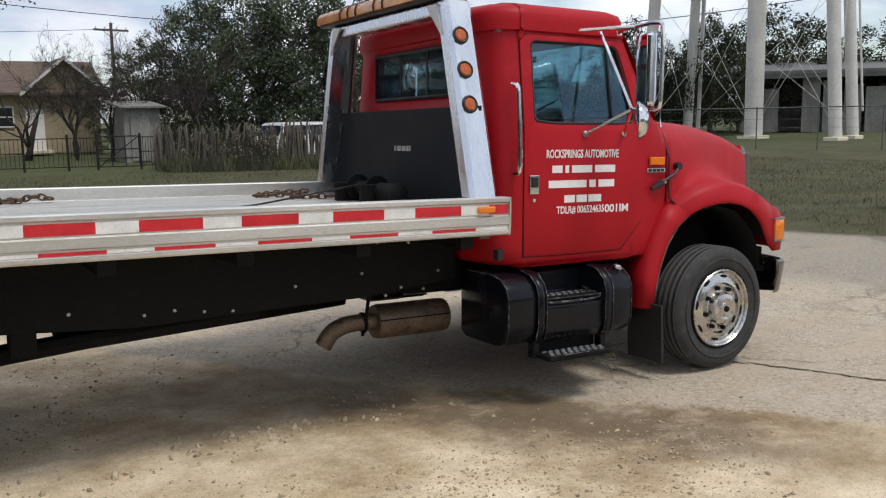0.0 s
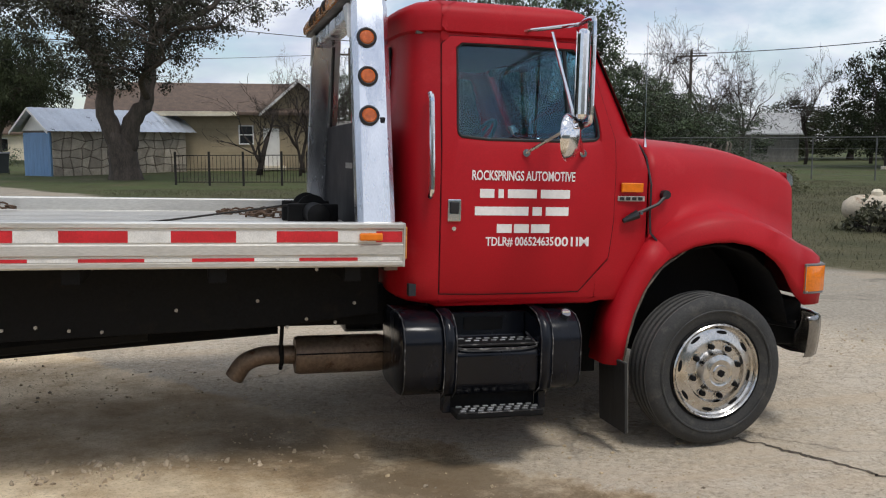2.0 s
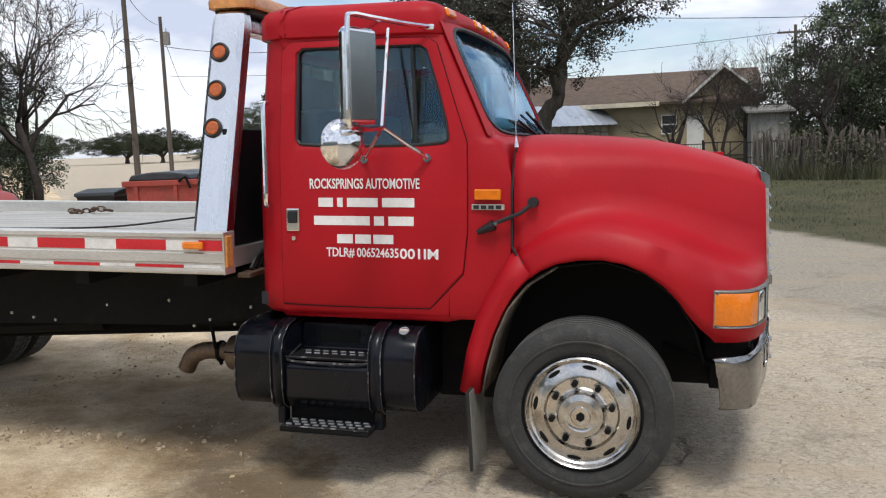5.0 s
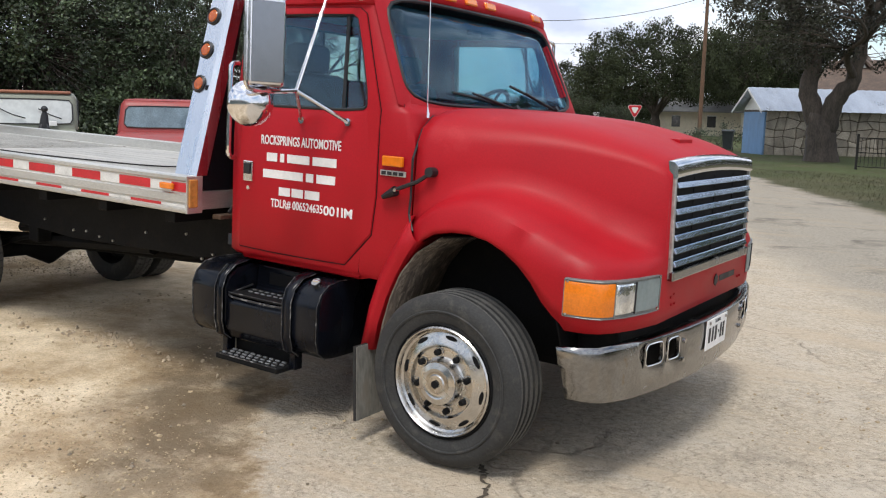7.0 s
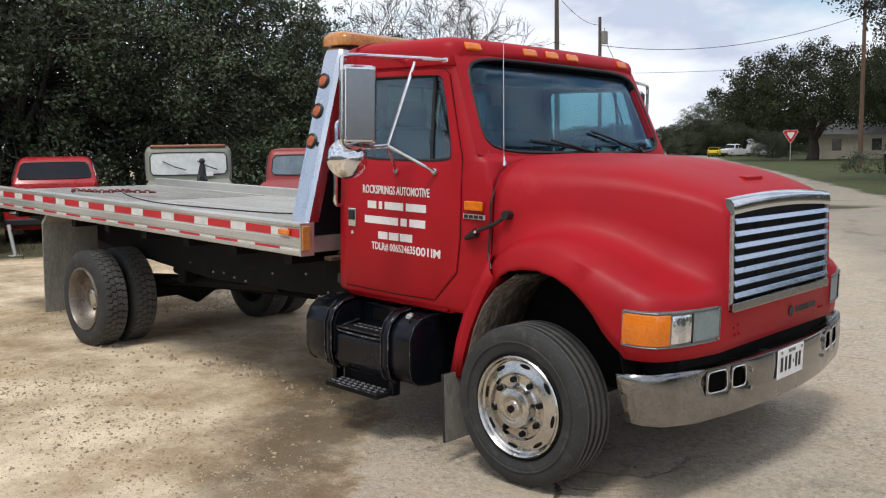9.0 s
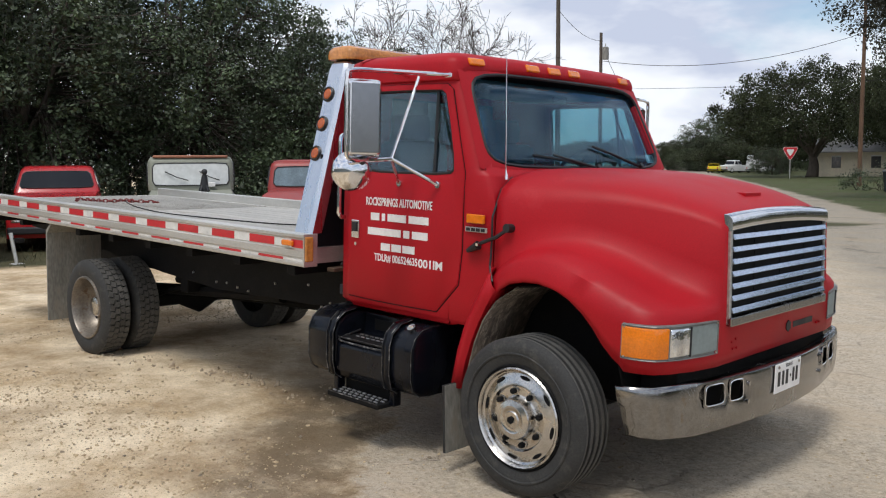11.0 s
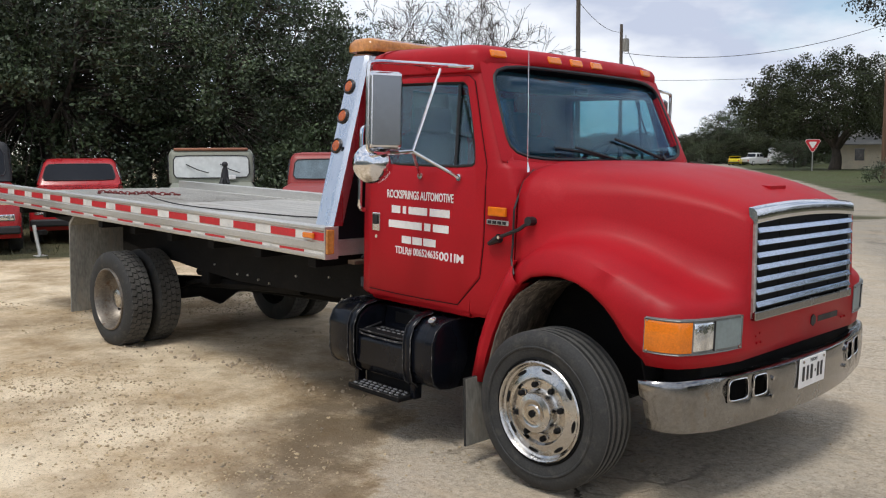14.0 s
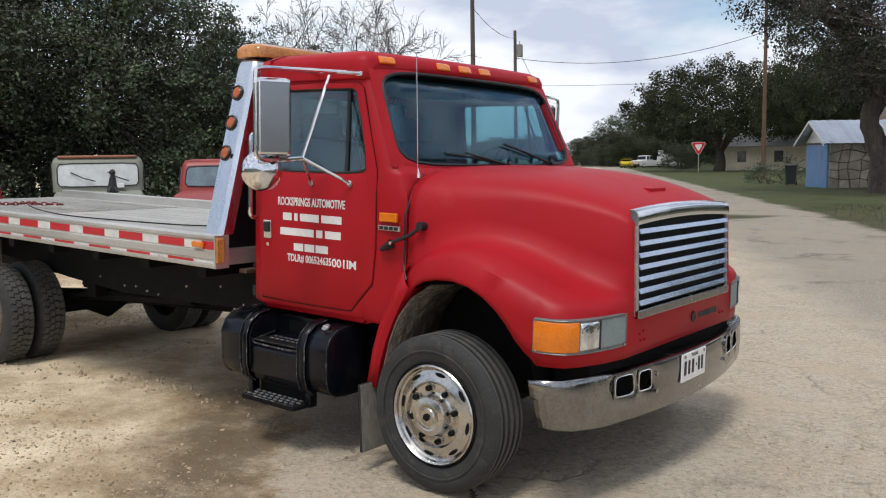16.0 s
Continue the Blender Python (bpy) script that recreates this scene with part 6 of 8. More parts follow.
# the spreading live oak beside the shed
OAK_LIMBS = [
    ([(0, 0, -.2), (-.05, 0, .5), (-.12, 0, 1.2), (-.20, 0, 1.9)], [.76, .60, .56, .46]),
    ([(-.22, 0, 1.4), (-.70, .1, 2.6), (-.72, .3, 4.5), (-1.7, .4, 6.0), (-2.0, .2, 7.6), (-2.5, 0, 9.4)], [.42, .36, .30, .22, .14, .04]),
    ([(.02, 0, 1.2), (.35, -.1, 2.3), (.95, -.2, 3.2), (1.2, -.1, 5.0), (1.9, .2, 7.0), (2.7, .4, 9.2)], [.42, .36, .28, .22, .14, .04]),
]
shed_oak = crown_tree("live_oak_tree", 21, 10.8, 7.4, 3.5, .50, UMBRELLA_LOW, 980, 60, .56, .060, LEAF, "spreading live oak with thick forked trunk beside the stone shed", fill=.62, gap=-.04, frame_limbs=OAK_LIMBS)
place_first(shed_oak, -5.55, 35.4, 4, 11.8, 7.3)
# dense evergreen trees
row_a = crown_tree("evergreen_tree", 33, 9.5, 4.6, .25, .20, DENSE, 580, 82, .55, .060, LEAF_DARK, "dense dark evergreen tree behind the parked cars", gap=-.24)
place_first(row_a, -20.6, 9.6, 0, 8.4, 4.4, "trees behind the cars")
for x, y, rz, h, r in [(-22.0, 5.2, 70, 9.0, 4.8), (-23.6, .8, 150, 9.6, 4.8), (-18.9, 12.9, 200, 5.9, 2.5), (-25, -3.8, 250, 10, 5), (-25, 9.5, 300, 10.5, 5), (-22.6, 13.2, 30, 7.6, 3.4), (-28, 4, 110, 12, 6), (-26.5, -9.5, 20, 10, 5.5), (-23.2, 16.6, 220, 6.2, 3.0), (-21.4, 18.6, 280, 5.8, 2.9)]:
    put_tree(row_a, x, y, rz, h, r, "", "trees behind the cars")
row_b = crown_tree("live_oak_tree", 47, 9.0, 4.6, .5, .24, DENSE, 380, 95, .62, .068, LEAF_DARK, "dark live oak behind the stockade fence", gap=-.10)
place_first(row_b, 10.2, 36.0, 0, 9.2, 4.3, "trees behind the fence")
for x, y, rz, h, r in [(13.2, 34.0, 80, 10.0, 4.7), (16.6, 33.0, 170, 5.4, 3.2), (19.4, 34.0, 310, 4.2, 3.2), (8.2, 39.5, 40, 7.6, 3.0), (6.6, 44.0, 300, 5.6, 3.2), (23.6, 37, 120, 3.8, 3.4)]:
    put_tree(row_b, x, y, rz, h, r, "", "trees behind the fence")
# rounded oaks far along the road and past the tower
far_oak = crown_tree("live_oak_tree", 58, 11.3, 10.5, 3.5, .55, ROUND, 520, 110, 1.1, .115, LEAF_FAR, "broad dark live oak far along the road", lift=.22, gap=-.16)
place_first(far_oak, -32.5, 87.0, 0, 11.4, 11.0, "oaks along the road")
for x, y, rz, h, r in [(-17.5, 72, 100, 11.0, 6.2), (-23, 92, 260, 11.6, 7), (-46, 112, 40, 5.6, 7), (-60, 130, 150, 5.5, 8), (-74, 142, 90, 6.0, 8), (-90, 140, 10, 6, 8), (-104, 150, 50, 6, 9), (-126, 150, 70, 7, 10)]:
    put_tree(far_oak, x, y, rz, h, r, "", "oaks along the road")
for x, y, rz, h, r in [(-87.9, 156.8, 20, 4.6, 7), (-79.6, 149.9, 80, 6.6, 7.5), (-69.4, 138.3, 140, 9.6, 7), (-68.3, 146, 200, 10.5, 8), (-59.1, 133.5, 260, 10, 7), (-55.4, 136, 320, 9.5, 7), (-49, 136, 60, 9.5, 7), (-42.0, 99.5, 110, 4.2, 2.5)]:
    put_tree(row_a, x, y, rz, h, r, "dense dark evergreen tree far along the road", "oaks along the road")
field_oak = crown_tree("live_oak_tree", 63, 8.5, 5.0, .8, .26, ROUND, 230, 80, .78, .10, LEAF_FAR, "dark live oak beyond the water tower", lift=.25)
place_first(field_oak, 27, 60, 80, 5.8, 4.5, "trees beyond the tower")
for x, y, rz, h, r in [(29.8, 53.5, 10, 5.2, 3.6), (44, 68, 60, 4.8, 5), (38.5, 40.5, 130, 7.6, 3.4), (43.5, 38.5, 190, 8.0, 3.6), (52, 60, 30, 5.0, 6), (60, 58, 70, 5.4, 6), (49, 47, 190, 4.6, 4), (55, 43, 240, 9.4, 6), (60, 36, 300, 8, 5.6), (65, 30, 20, 7.6, 5.6), (70, 23, 80, 7.4, 5.6), (46, 60, 0, 5.0, 5), (74, 15, 40, 7, 6), (38, 66, 200, 4.6, 5)]:
    put_tree(field_oak, x, y, rz, h, r, "", "trees beyond the tower")


def bare_tree(seed, height, r, label, depth=5):
    rs = np.random.RandomState(seed)
    out, tips = [], []
    grow(rs, Vector((0, 0, -.1)), Vector((.05, 0, 1)), height * .26, r, depth, out, tips, .34, .66, -.04, (2, 5))
    out = [(p, [max(.005, w) for w in rad], d) for p, rad, d in out]
    tree = new("bare_tree")
    link_mesh("trunk", wood_mesh("trunk", out, BARE, 3), None, tree)
    return tagged(tree, label, "tree")


bt = bare_tree(12, 7.5, .12, "leafless grey tree behind the truck", 6)
place_first(bt, -17.8, 17.4, 0, 7.3, 3.8, "bare trees")
for x, y, rz, h, r in [(-20.0, 19.5, 120, 7.8, 4.2), (-22.5, 18, 40, 8.2, 4.0), (23.5, 43, 60, 8.6, 3.8), (27.5, 44.5, 170, 9.0, 4.2), (32, 46, 240, 8.2, 3.4), (37.5, 47, 20, 7.6, 3.2), (42, 46, 80, 7.0, 3.2), (3.4, 36.5, 80, 5.4, 2.4), (10.4, 25.2, 190, 3.4, 2.0), (6.2, 32.2, 30, 5.4, 2.6), (4.9, 38.5, 140, 6.0, 2.6), (2.2, 38.2, 10, 5.4, 2.2), (2.9, 42.5, 200, 6.2, 2.8), (7.2, 35.0, 250, 5.6, 2.4)]:
    put_tree(bt, x, y, rz, h, r, "leafless grey tree with fine twigs", "bare trees")
yard = bare_tree(19, 5.2, .075, "small leafless yard tree in front of the house", 4)
place_first(yard, .35, 40.0, 40, 4.6, 2.3)

# scrub and grass
def bush(x, y, h, w, seed, mat, label):
    rs = np.random.RandomState(seed)
    out, tips = [], []
    for k in range(7):
        a = rs.uniform(0, 6.28)
        grow(rs, Vector((.1 * w * math.cos(a), .1 * w * math.sin(a), -.02)), Vector((.7 * math.cos(a), .7 * math.sin(a), 1.1)), h * .5, .018, 2, out, tips, .5, .8, 0, (2, 4))
    b = new("bush")
    link_mesh("stems", wood_mesh("stems", out, BARE, 3), None, b)
    Q = leaf_cloud(rs, np.array([t[0][:] for t in tips]), 26, .16 * w, .045)
    link_mesh("leaves", quads_mesh("leaves", Q, [mat]), None, b)
    b.matrix_basis = Matrix.Translation((x, y, ground_z(x, y)))
    return tagged(b, label, "bush")


bush(9.0, 7.85, .55, 1.2, 3, LEAF_DRY, "low olive scrub bush beside the gas tank")
bush(4.6, 25.6, 1.7, 2.2, 4, LEAF_DRY, "grey-green scrub bush at the stockade fence")
bush(6.0, 25.0, 1.5, 2.0, 8, LEAF_DRY, "grey-green scrub bush at the stockade fence")
bush(16.0, 20, .9, 1.5, 5, LEAF_DRY, "low olive scrub bush in dry grass")
bush(-14.6, 7.6, 1.5, 2.4, 9, LEAF_DARK, "dark evergreen shrub beside the parked jeep")
bush(-17.6, 4.8, 1.7, 2.4, 10, LEAF_DARK, "dark evergreen shrub behind the red car")


def grass_patch(name, n, seed, test, box_, h, label, thin=.10):
    rs = np.random.RandomState(seed)
    P = []
    while len(P) < n:
        x, y = rs.uniform(box_[0], box_[1]), rs.uniform(box_[2], box_[3])
        if test(x, y, rs):
            P.append((x, y, ground_z(x, y)))
    P = np.array(P)
    hh = h * rs.lognormal(0, .4, (n, 1))
    a = rs.uniform(0, 6.28, n)
    w = np.stack([np.cos(a), np.sin(a), np.zeros(n)], 1) * hh * thin
    tip = np.stack([rs.normal(0, .35, n), rs.normal(0, .35, n), np.ones(n)], 1) * hh
    Q = np.stack([P - w, P + w, P + tip + w * .2, P + tip - w * .2], 1)
    ob = new(name, quads_mesh(name, Q, [GRASSM]))
    tagged(ob, label, "grass", kind="stuff")


grass_patch("grass", 100000, 7, lambda x, y, rs: road_side(x, y) > rs.uniform(0, 1.3) and noise.noise(Vector((x * .35, y * .35, 0))) > rs.uniform(-.9, .4), (-6, 22, 1, 26), .030, "dry winter grass beyond the road")
grass_patch("parking_grass", 14000, 8, lambda x, y, rs: (x + 12.2) * -.93 + (y - 1) * .37 > rs.uniform(-.3, 1.2), (-24, -9, -6, 12), .05, "dry winter grass under the parked cars")
grass_patch("tall_weeds", 14000, 9, lambda x, y, rs: abs(y - (27.4 - .56 * (x - 1.8)) + 1.2) < 1.0 + rs.uniform(0, .8), (2.9, 14, 18, 27.5), .26, "tall dry weeds along the stockade fence", .022)

# ---- buildings, fences, poles ----
STONEWALL = mk("pale_field_stone", (0.38, 0.335, 0.27), 0.9, scale=2.5, vary=0.25, fine=25, bump=0.3, per_piece=.28)
MORTAR = mk("dark_mortar", (0.13, 0.105, 0.08), 0.95, scale=5, vary=0.2, bump=0.2)
BLUE = mk("faded_blue_door_paint", (0.16, 0.29, 0.48), 0.6, scale=2, vary=0.15, fine=40, stretch=(3, 3, .4))
TIN = mk("corrugated_tin_roof", (0.56, 0.60, 0.66), 0.35, 0.7, scale=1.2, vary=0.15, fine=20)
SIDING = mk("tan_lap_siding", (0.37, 0.30, 0.195), 0.8, scale=1.2, vary=0.12, fine=20, per_piece=.05)
SHINGLE = mk("brown_shingles", (0.12, 0.085, 0.065), 0.9, scale=3, vary=0.3, fine=20, bump=0.2)
WHITE = mk("white_trim_paint", (0.72, 0.71, 0.68), 0.6, scale=3, vary=0.08)
DARKWIN = mk("dark_window_glass", (0.02, 0.022, 0.025), 0.12, scale=2, vary=0.2, coat=.4)
IRON = mk("dark_iron_fence", (0.025, 0.022, 0.02), 0.7, 0.4, scale=5, vary=0.3)
PICKET = mk("grey_cedar_stakes", (0.12, 0.10, 0.08), 0.95, scale=3, vary=0.3, fine=30, per_piece=.4, stretch=(3, 3, .5))
POLE = mk("creosote_pole_wood", (0.13, 0.075, 0.045), 0.9, scale=2, vary=0.3, fine=25, stretch=(4, 4, .4))
POLE_GREY = mk("weathered_pole_wood", (0.10, 0.08, 0.065), 0.9, scale=2, vary=0.3, fine=25, stretch=(4, 4, .4))
TOWER = mk("chalky_white_tower_paint", (0.60, 0.57, 0.52), 0.7, scale=.8, vary=0.12, fine=10, spot=(.40, .33, .26), spot_at=.68)
CABLE = mk("dark_cable", (0.015, 0.015, 0.015), 0.7, scale=9, vary=.2)
CREAM = mk("cream_block_wall", (0.72, 0.64, 0.49), 0.85, scale=1.0, vary=.12, fine=12)
GREYROOF = mk("grey_metal_roof", (0.36, 0.36, 0.35), 0.55, 0.3, scale=1.2, vary=.15)
GREYWALL = mk("weathered_grey_wall", (0.21, 0.20, 0.18), 0.9, scale=1.2, vary=.3, fine=14, stretch=(1.5, 1.5, .3))


def on(bm, m):
    for v in bm.verts:
        v.co = m @ v.co
    return bm


# stone shed: local x along the front, y back
SHED = Matrix(((.735, -.678, 0, -9.15), (.678, .735, 0, 40.3), (0, 0, 1, 0), (0, 0, 0, 1)))
shed = thing("stone_shed", Matrix.Identity(4), "small field-stone shed with tin roof and blue door", "shed")
L, D, H = 8.2, 2.3, 2.22
part("wall", on(boxm((.05, .05, -.1), (L - .05, D, H)), SHED), MORTAR, shed)
rs = np.random.RandomState(3)
def stone_cells(w, h, nx, nz, rs):
    px = [[(i / nx * w + (0 if i in (0, nx) else rs.normal(0, w / nx * .2)), j / nz * h + (0 if j in (0, nz) else rs.normal(0, h / nz * .16))) for j in range(nz + 1)] for i in range(nx + 1)]
    for i in range(nx):
        for j in range(nz):
            c = [px[i][j], px[i + 1][j], px[i + 1][j + 1], px[i][j + 1]]
            cx, cz = sum(p[0] for p in c) / 4, sum(p[1] for p in c) / 4
            yield [(lerp(x, cx, .09), lerp(z, cz, .09)) for x, z in c]
for c in stone_cells(L, H, 15, 5, rs):
    t = rs.uniform(.05, .08)
    bm = prism(c, 1, .05 - t, .06, .025)
    part("stone", on(bm, SHED), STONEWALL, shed)
door = part("door", on(boxm((-.03, .10, 0), (.06, D - .10, 2.12), .01), SHED), BLUE, shed, "faded blue plank door")
for k in range(8):
    part("door_plank", on(boxm((-.045, .12 + k * .258, .02), (-.028, .12 + k * .258 + .246, 2.10), .004), SHED), BLUE, door)
part("gable", on(prism([(.0, H), (D, H), (D / 2, H + 1.0)], 0, 0.0, .08), SHED), WHITE, shed, "pale plank gable")
for s0, s1 in (((-.35, H - .06), (D / 2, H + 1.08)), ((D + .35, H - .06), (D / 2, H + 1.08))):
    bm = bmesh.new()
    n = 40
    rr = []
    for k in range(n + 1):
        x = -.45 + (L + .9) * k / n
        w = .022 * (k % 2)
        rr.append([(x, s0[0], s0[1] + w), (x, s1[0], s1[1] + w)])
    add_loft(bm, rr, closed=False)
    ob = part("roof", on(bm, SHED), TIN, shed, "corrugated tin roof")
    sheet_solid(ob, .015, 0)
    part("barge_board", on(prism([(s0[0], s0[1] - .12), (s0[0], s0[1]), (s1[0], s1[1]), (s1[0], s1[1] - .12)], 0, -.48, -.45), SHED), WHITE, shed)

# tan house behind it
house = thing("house", Matrix.Identity(4), "tan lap-sided house with brown shingle roof", "house")
HX0, HX1, HY0, HY1, HZ = -8.5, 4.3, 46.6, 53.5, 3.05
house.matrix_basis = Matrix.Translation((.55, -.1, .12))
part("wall", boxm((HX0, HY0 + .05, -.1), (HX1, HY1, HZ)), SIDING, house)
part("gable_wall", prism([(.75, HZ - .1), (4.3, HZ - .1), (4.3, 3.3), (2.55, 4.85), (.75, 3.3)], 1, HY0 + .02, HY0 + .14), SIDING, house)
for k in range(20):
    z = .05 + k * .15
    part("lap_board", prism([(HY0 + .05, z), (HY0 + .018, z), (HY0 + .04, z + .155), (HY0 + .05, z + .155)], 0, HX0, HX1), SIDING, house)
for k in range(11):
    z = 3.05 + k * .155
    w = max(.1, 1.78 - max(0, z - 3.3) * 1.13)
    part("lap_board", prism([(HY0 + .02, z), (HY0 - .01, z), (HY0 + .01, z + .16), (HY0 + .02, z + .16)], 0, 2.55 - w, 2.55 + w), SIDING, house)
part("roof", prism([(HY0 - .5, HZ - .02), (HY0 - .5, HZ + .12), (50.0, 5.0), (HY1 + .4, HZ + .12), (HY1 + .4, HZ - .02), (50.0, 4.85)], 0, HX0 - .4, HX1 + .3), SHINGLE, house, "brown shingle roof")
part("gable_roof", prism([(.35, 2.98), (2.55, 4.88), (4.75, 2.98), (4.75, 3.14), (2.55, 5.04), (.35, 3.14)], 1, HY0 - .55, 50.0), SHINGLE, house, "brown shingle roof")
for a, b in (((.33, 2.94), (2.55, 4.86)), ((4.77, 2.94), (2.55, 4.86))):
    part("fascia", prism([a, b, (b[0], b[1] + .18), (a[0], a[1] + .18)], 1, HY0 - .60, HY0 - .555), WHITE, house, "white gable fascia")
part("flat_roof_edge", boxm((-8.6, HY0 - .65, 2.95), (-.9, HY0 - .45, 3.2), .01), CREAM, house)
def house_window(x0, x1, z0, z1):
    w = part("window", boxm((x0, HY0 - .03, z0), (x1, HY0 + .02, z1)), DARKWIN, house, "dark sash window with white frame")
    for a in ((x0 - .07, z0 - .07, x1 + .07, z0), (x0 - .07, z1, x1 + .07, z1 + .07), (x0 - .07, z0, x0, z1), (x1, z0, x1 + .07, z1), (x0, (z0 + z1) / 2 - .03, x1, (z0 + z1) / 2 + .03)):
        part("window_frame", boxm((a[0], HY0 - .05, a[1]), (a[2], HY0 + .01, a[3]), .004), WHITE, w)
house_window(-.75, -.05, 1.45, 2.4)
house_window(-5.2, -4.3, 1.45, 2.4)
part("porch_door", boxm((.55, HY0 - .04, .1), (1.45, HY0 + .02, 2.3), .01), WHITE, house, "white front door")
part("porch_step", boxm((.3, HY0 - .9, -.05), (1.7, HY0 - .05, .18), .02), CREAM, house)
part("upper_dormer", prism([(-8.4, 4.3), (-6.6, 4.3), (-7.5, 5.4)], 1, 49.0, 49.2), WHITE, house, "pale dormer gable")
part("dormer_roof", prism([(-8.7, 4.2), (-7.5, 5.5), (-6.3, 4.2), (-6.3, 4.35), (-7.5, 5.65), (-8.7, 4.35)], 1, 48.7, 52), SHINGLE, house)

# small grey lean-to and red dark shed beside the house
leanto = thing("lean_to", Matrix.Identity(4), "weathered grey lean-to shed beside the house", "shed")
part("wall", boxm((3.5, 34.0, -.1), (5.0, 36.2, 2.3)), GREYWALL, leanto)
part("roof", prism([(33.7, 2.25), (33.7, 2.33), (36.5, 2.6), (36.5, 2.52)], 0, 3.3, 5.2), GREYWALL, leanto)
part("door", boxm((3.75, 33.94, .02), (4.55, 34.0, 1.9), .01), GREYWALL, leanto)

# iron fence and gate
fence = thing("iron_fence", Matrix.Identity(4), "dark iron yard fence with wire panels", "fence")
def fpt(t):
    return (lerp(-3.4, 4.4, t), lerp(30.4, 27.7, t))
ticks = [0, .16, .32, .50, .62, .80, .90, 1.0]
for t in ticks:
    x, y = fpt(t)
    part("post", cyl((x, y, -.1), (x, y, 1.28), .045, seg=8), IRON, fence)
for a, b in zip(ticks, ticks[1:]):
    if a == .62:
        continue
    p, q = fpt(a), fpt(b)
    for z in (.12, .62, 1.14):
        part("rail", cyl((*p, z), (*q, z), .016, seg=6), IRON, fence)
    n = 9
    for k in range(1, n):
        x, y = lerp(p[0], q[0], k / n), lerp(p[1], q[1], k / n)
        part("picket", cyl((x, y, .12), (x, y, 1.14), .009, seg=4), IRON, fence)
gate = thing("iron_gate", Matrix.Identity(4), "dark iron field gate with diagonal brace", "gate")
p, q = fpt(.625), fpt(.795)
for z in (.10, .40, .72, 1.18):
    part("rail", cyl((*p, z), (*q, z), .022, seg=6), IRON, gate)
for t in (0, .33, .66, 1):
    x, y = lerp(p[0], q[0], t), lerp(p[1], q[1], t)
    part("upright", cyl((x, y, .10), (x, y, 1.18), .022, seg=6), IRON, gate)
part("brace", cyl((*p, .10), (*q, 1.18), .016, seg=6), IRON, gate)

# stockade of cedar stakes
stock = thing("stockade_fence", Matrix.Identity(4), "ragged grey cedar stake fence in tall weeds", "fence")
rs = np.random.RandomState(8)
stakes = []
for k in range(4):
    bm = bmesh.new()
    add_tube(bm, [(0, 0, -.1), (rs.normal(0, .02), rs.normal(0, .02), .8), (rs.normal(0, .03), rs.normal(0, .03), 1.56), (rs.normal(0, .03), rs.normal(0, .03), 1.66)], 0, 5, [.046, .042, .034, .018])
    me = bpy.data.meshes.new("stake")
    bm.to_mesh(me)
    bm.free()
    me.materials.append(PICKET)
    stakes.append(me)
n = 300
for k in range(n):
    t = k / (n - 1)
    if rs.rand() < .03:
        continue
    x = lerp(3.0, 14.0, t) + rs.normal(0, .02)
    y = lerp(26.75, 20.6, t) + rs.normal(0, .07)
    o = new("stake", stakes[k % 4])
    o.parent = stock
    lean_ = 4 + 12 * smooth01((t - .45) / .3)
    o.matrix_basis = Matrix.Translation((x, y, ground_z(x, y))) @ pose(0, 0, 0, rs.normal(0, 4), lean_ * .8 + rs.normal(0, 4), 0) @ pose(0, 0, 0, 0, 0, rs.uniform(0, 360)) @ Matrix.Diagonal((1, 1, rs.uniform(.68, 1.0), 1))
for z in (.5, 1.2):
    part("wire", cyl((3.0, 26.75, z), (14.0, 20.6, z), .008, seg=4), CABLE, stock)

pallet = thing("wooden_pallet", Matrix.Translation((12.9, 20.1, .05)) @ pose(0, 0, 0, 62, 0, -20), "grey wooden pallet leaning on the stake fence", "pallet")
for k in range(7):
    part("slat", boxm((-.5, -.5 + k * .16, .05), (.5, -.5 + k * .16 + .09, .07)), PICKET, pallet)
for x in (-.46, 0, .42):
    part("runner", boxm((x, -.5, -.03), (x + .04, .55, .05)), PICKET, pallet)

# water tower legs with rods
tower = thing("water_tower", Matrix.Identity(4), "chalky white water tower legs with bracing rods", "water tower")
LEGS = [((34.8, 36.0), .35), ((40.6, 37.9), .31), ((38.3, 30.5), .52), ((37.8, 24.7), .35), ((40.75, 25.7), .31)]
CX, CY = 39.0, 31.2
TOPS = []
for (x, y), r in LEGS:
    dx, dy = (CX - x) * .20, (CY - y) * .20
    top = (x + dx, y + dy, 17)
    TOPS.append(top)
    leg = part("leg", cyl((x, y, -.1), top, r, seg=20), TOWER, tower, "round white steel leg", smooth=40)
    part("footing", boxm((x - r * 1.25, y - r * 1.25, -.2), (x + r * 1.25, y + r * 1.25, .18), .03), CREAM, tower)
def on_leg(i, z):
    (x, y), r = LEGS[i]
    t = (z + .1) / 17.1
    return (lerp(x, TOPS[i][0], t), lerp(y, TOPS[i][1], t), z)
for i, j in ((0, 1), (1, 2), (0, 2), (2, 3), (3, 4), (2, 4), (1, 4)):
    part("bracing_rod", cyl(on_leg(i, .6), on_leg(j, 8.6), .013, seg=5), TOWER, tower)
    part("bracing_rod", cyl(on_leg(j, .6), on_leg(i, 8.6), .013, seg=5), TOWER, tower)
    part("strut", cyl(on_leg(i, 8.8), on_leg(j, 8.8), .08, seg=8), TOWER, tower)
part("riser_pipe", cyl((41.2, 37.5, 0), (40.6, 36.4, 17), .13, seg=10), TOWER, tower)
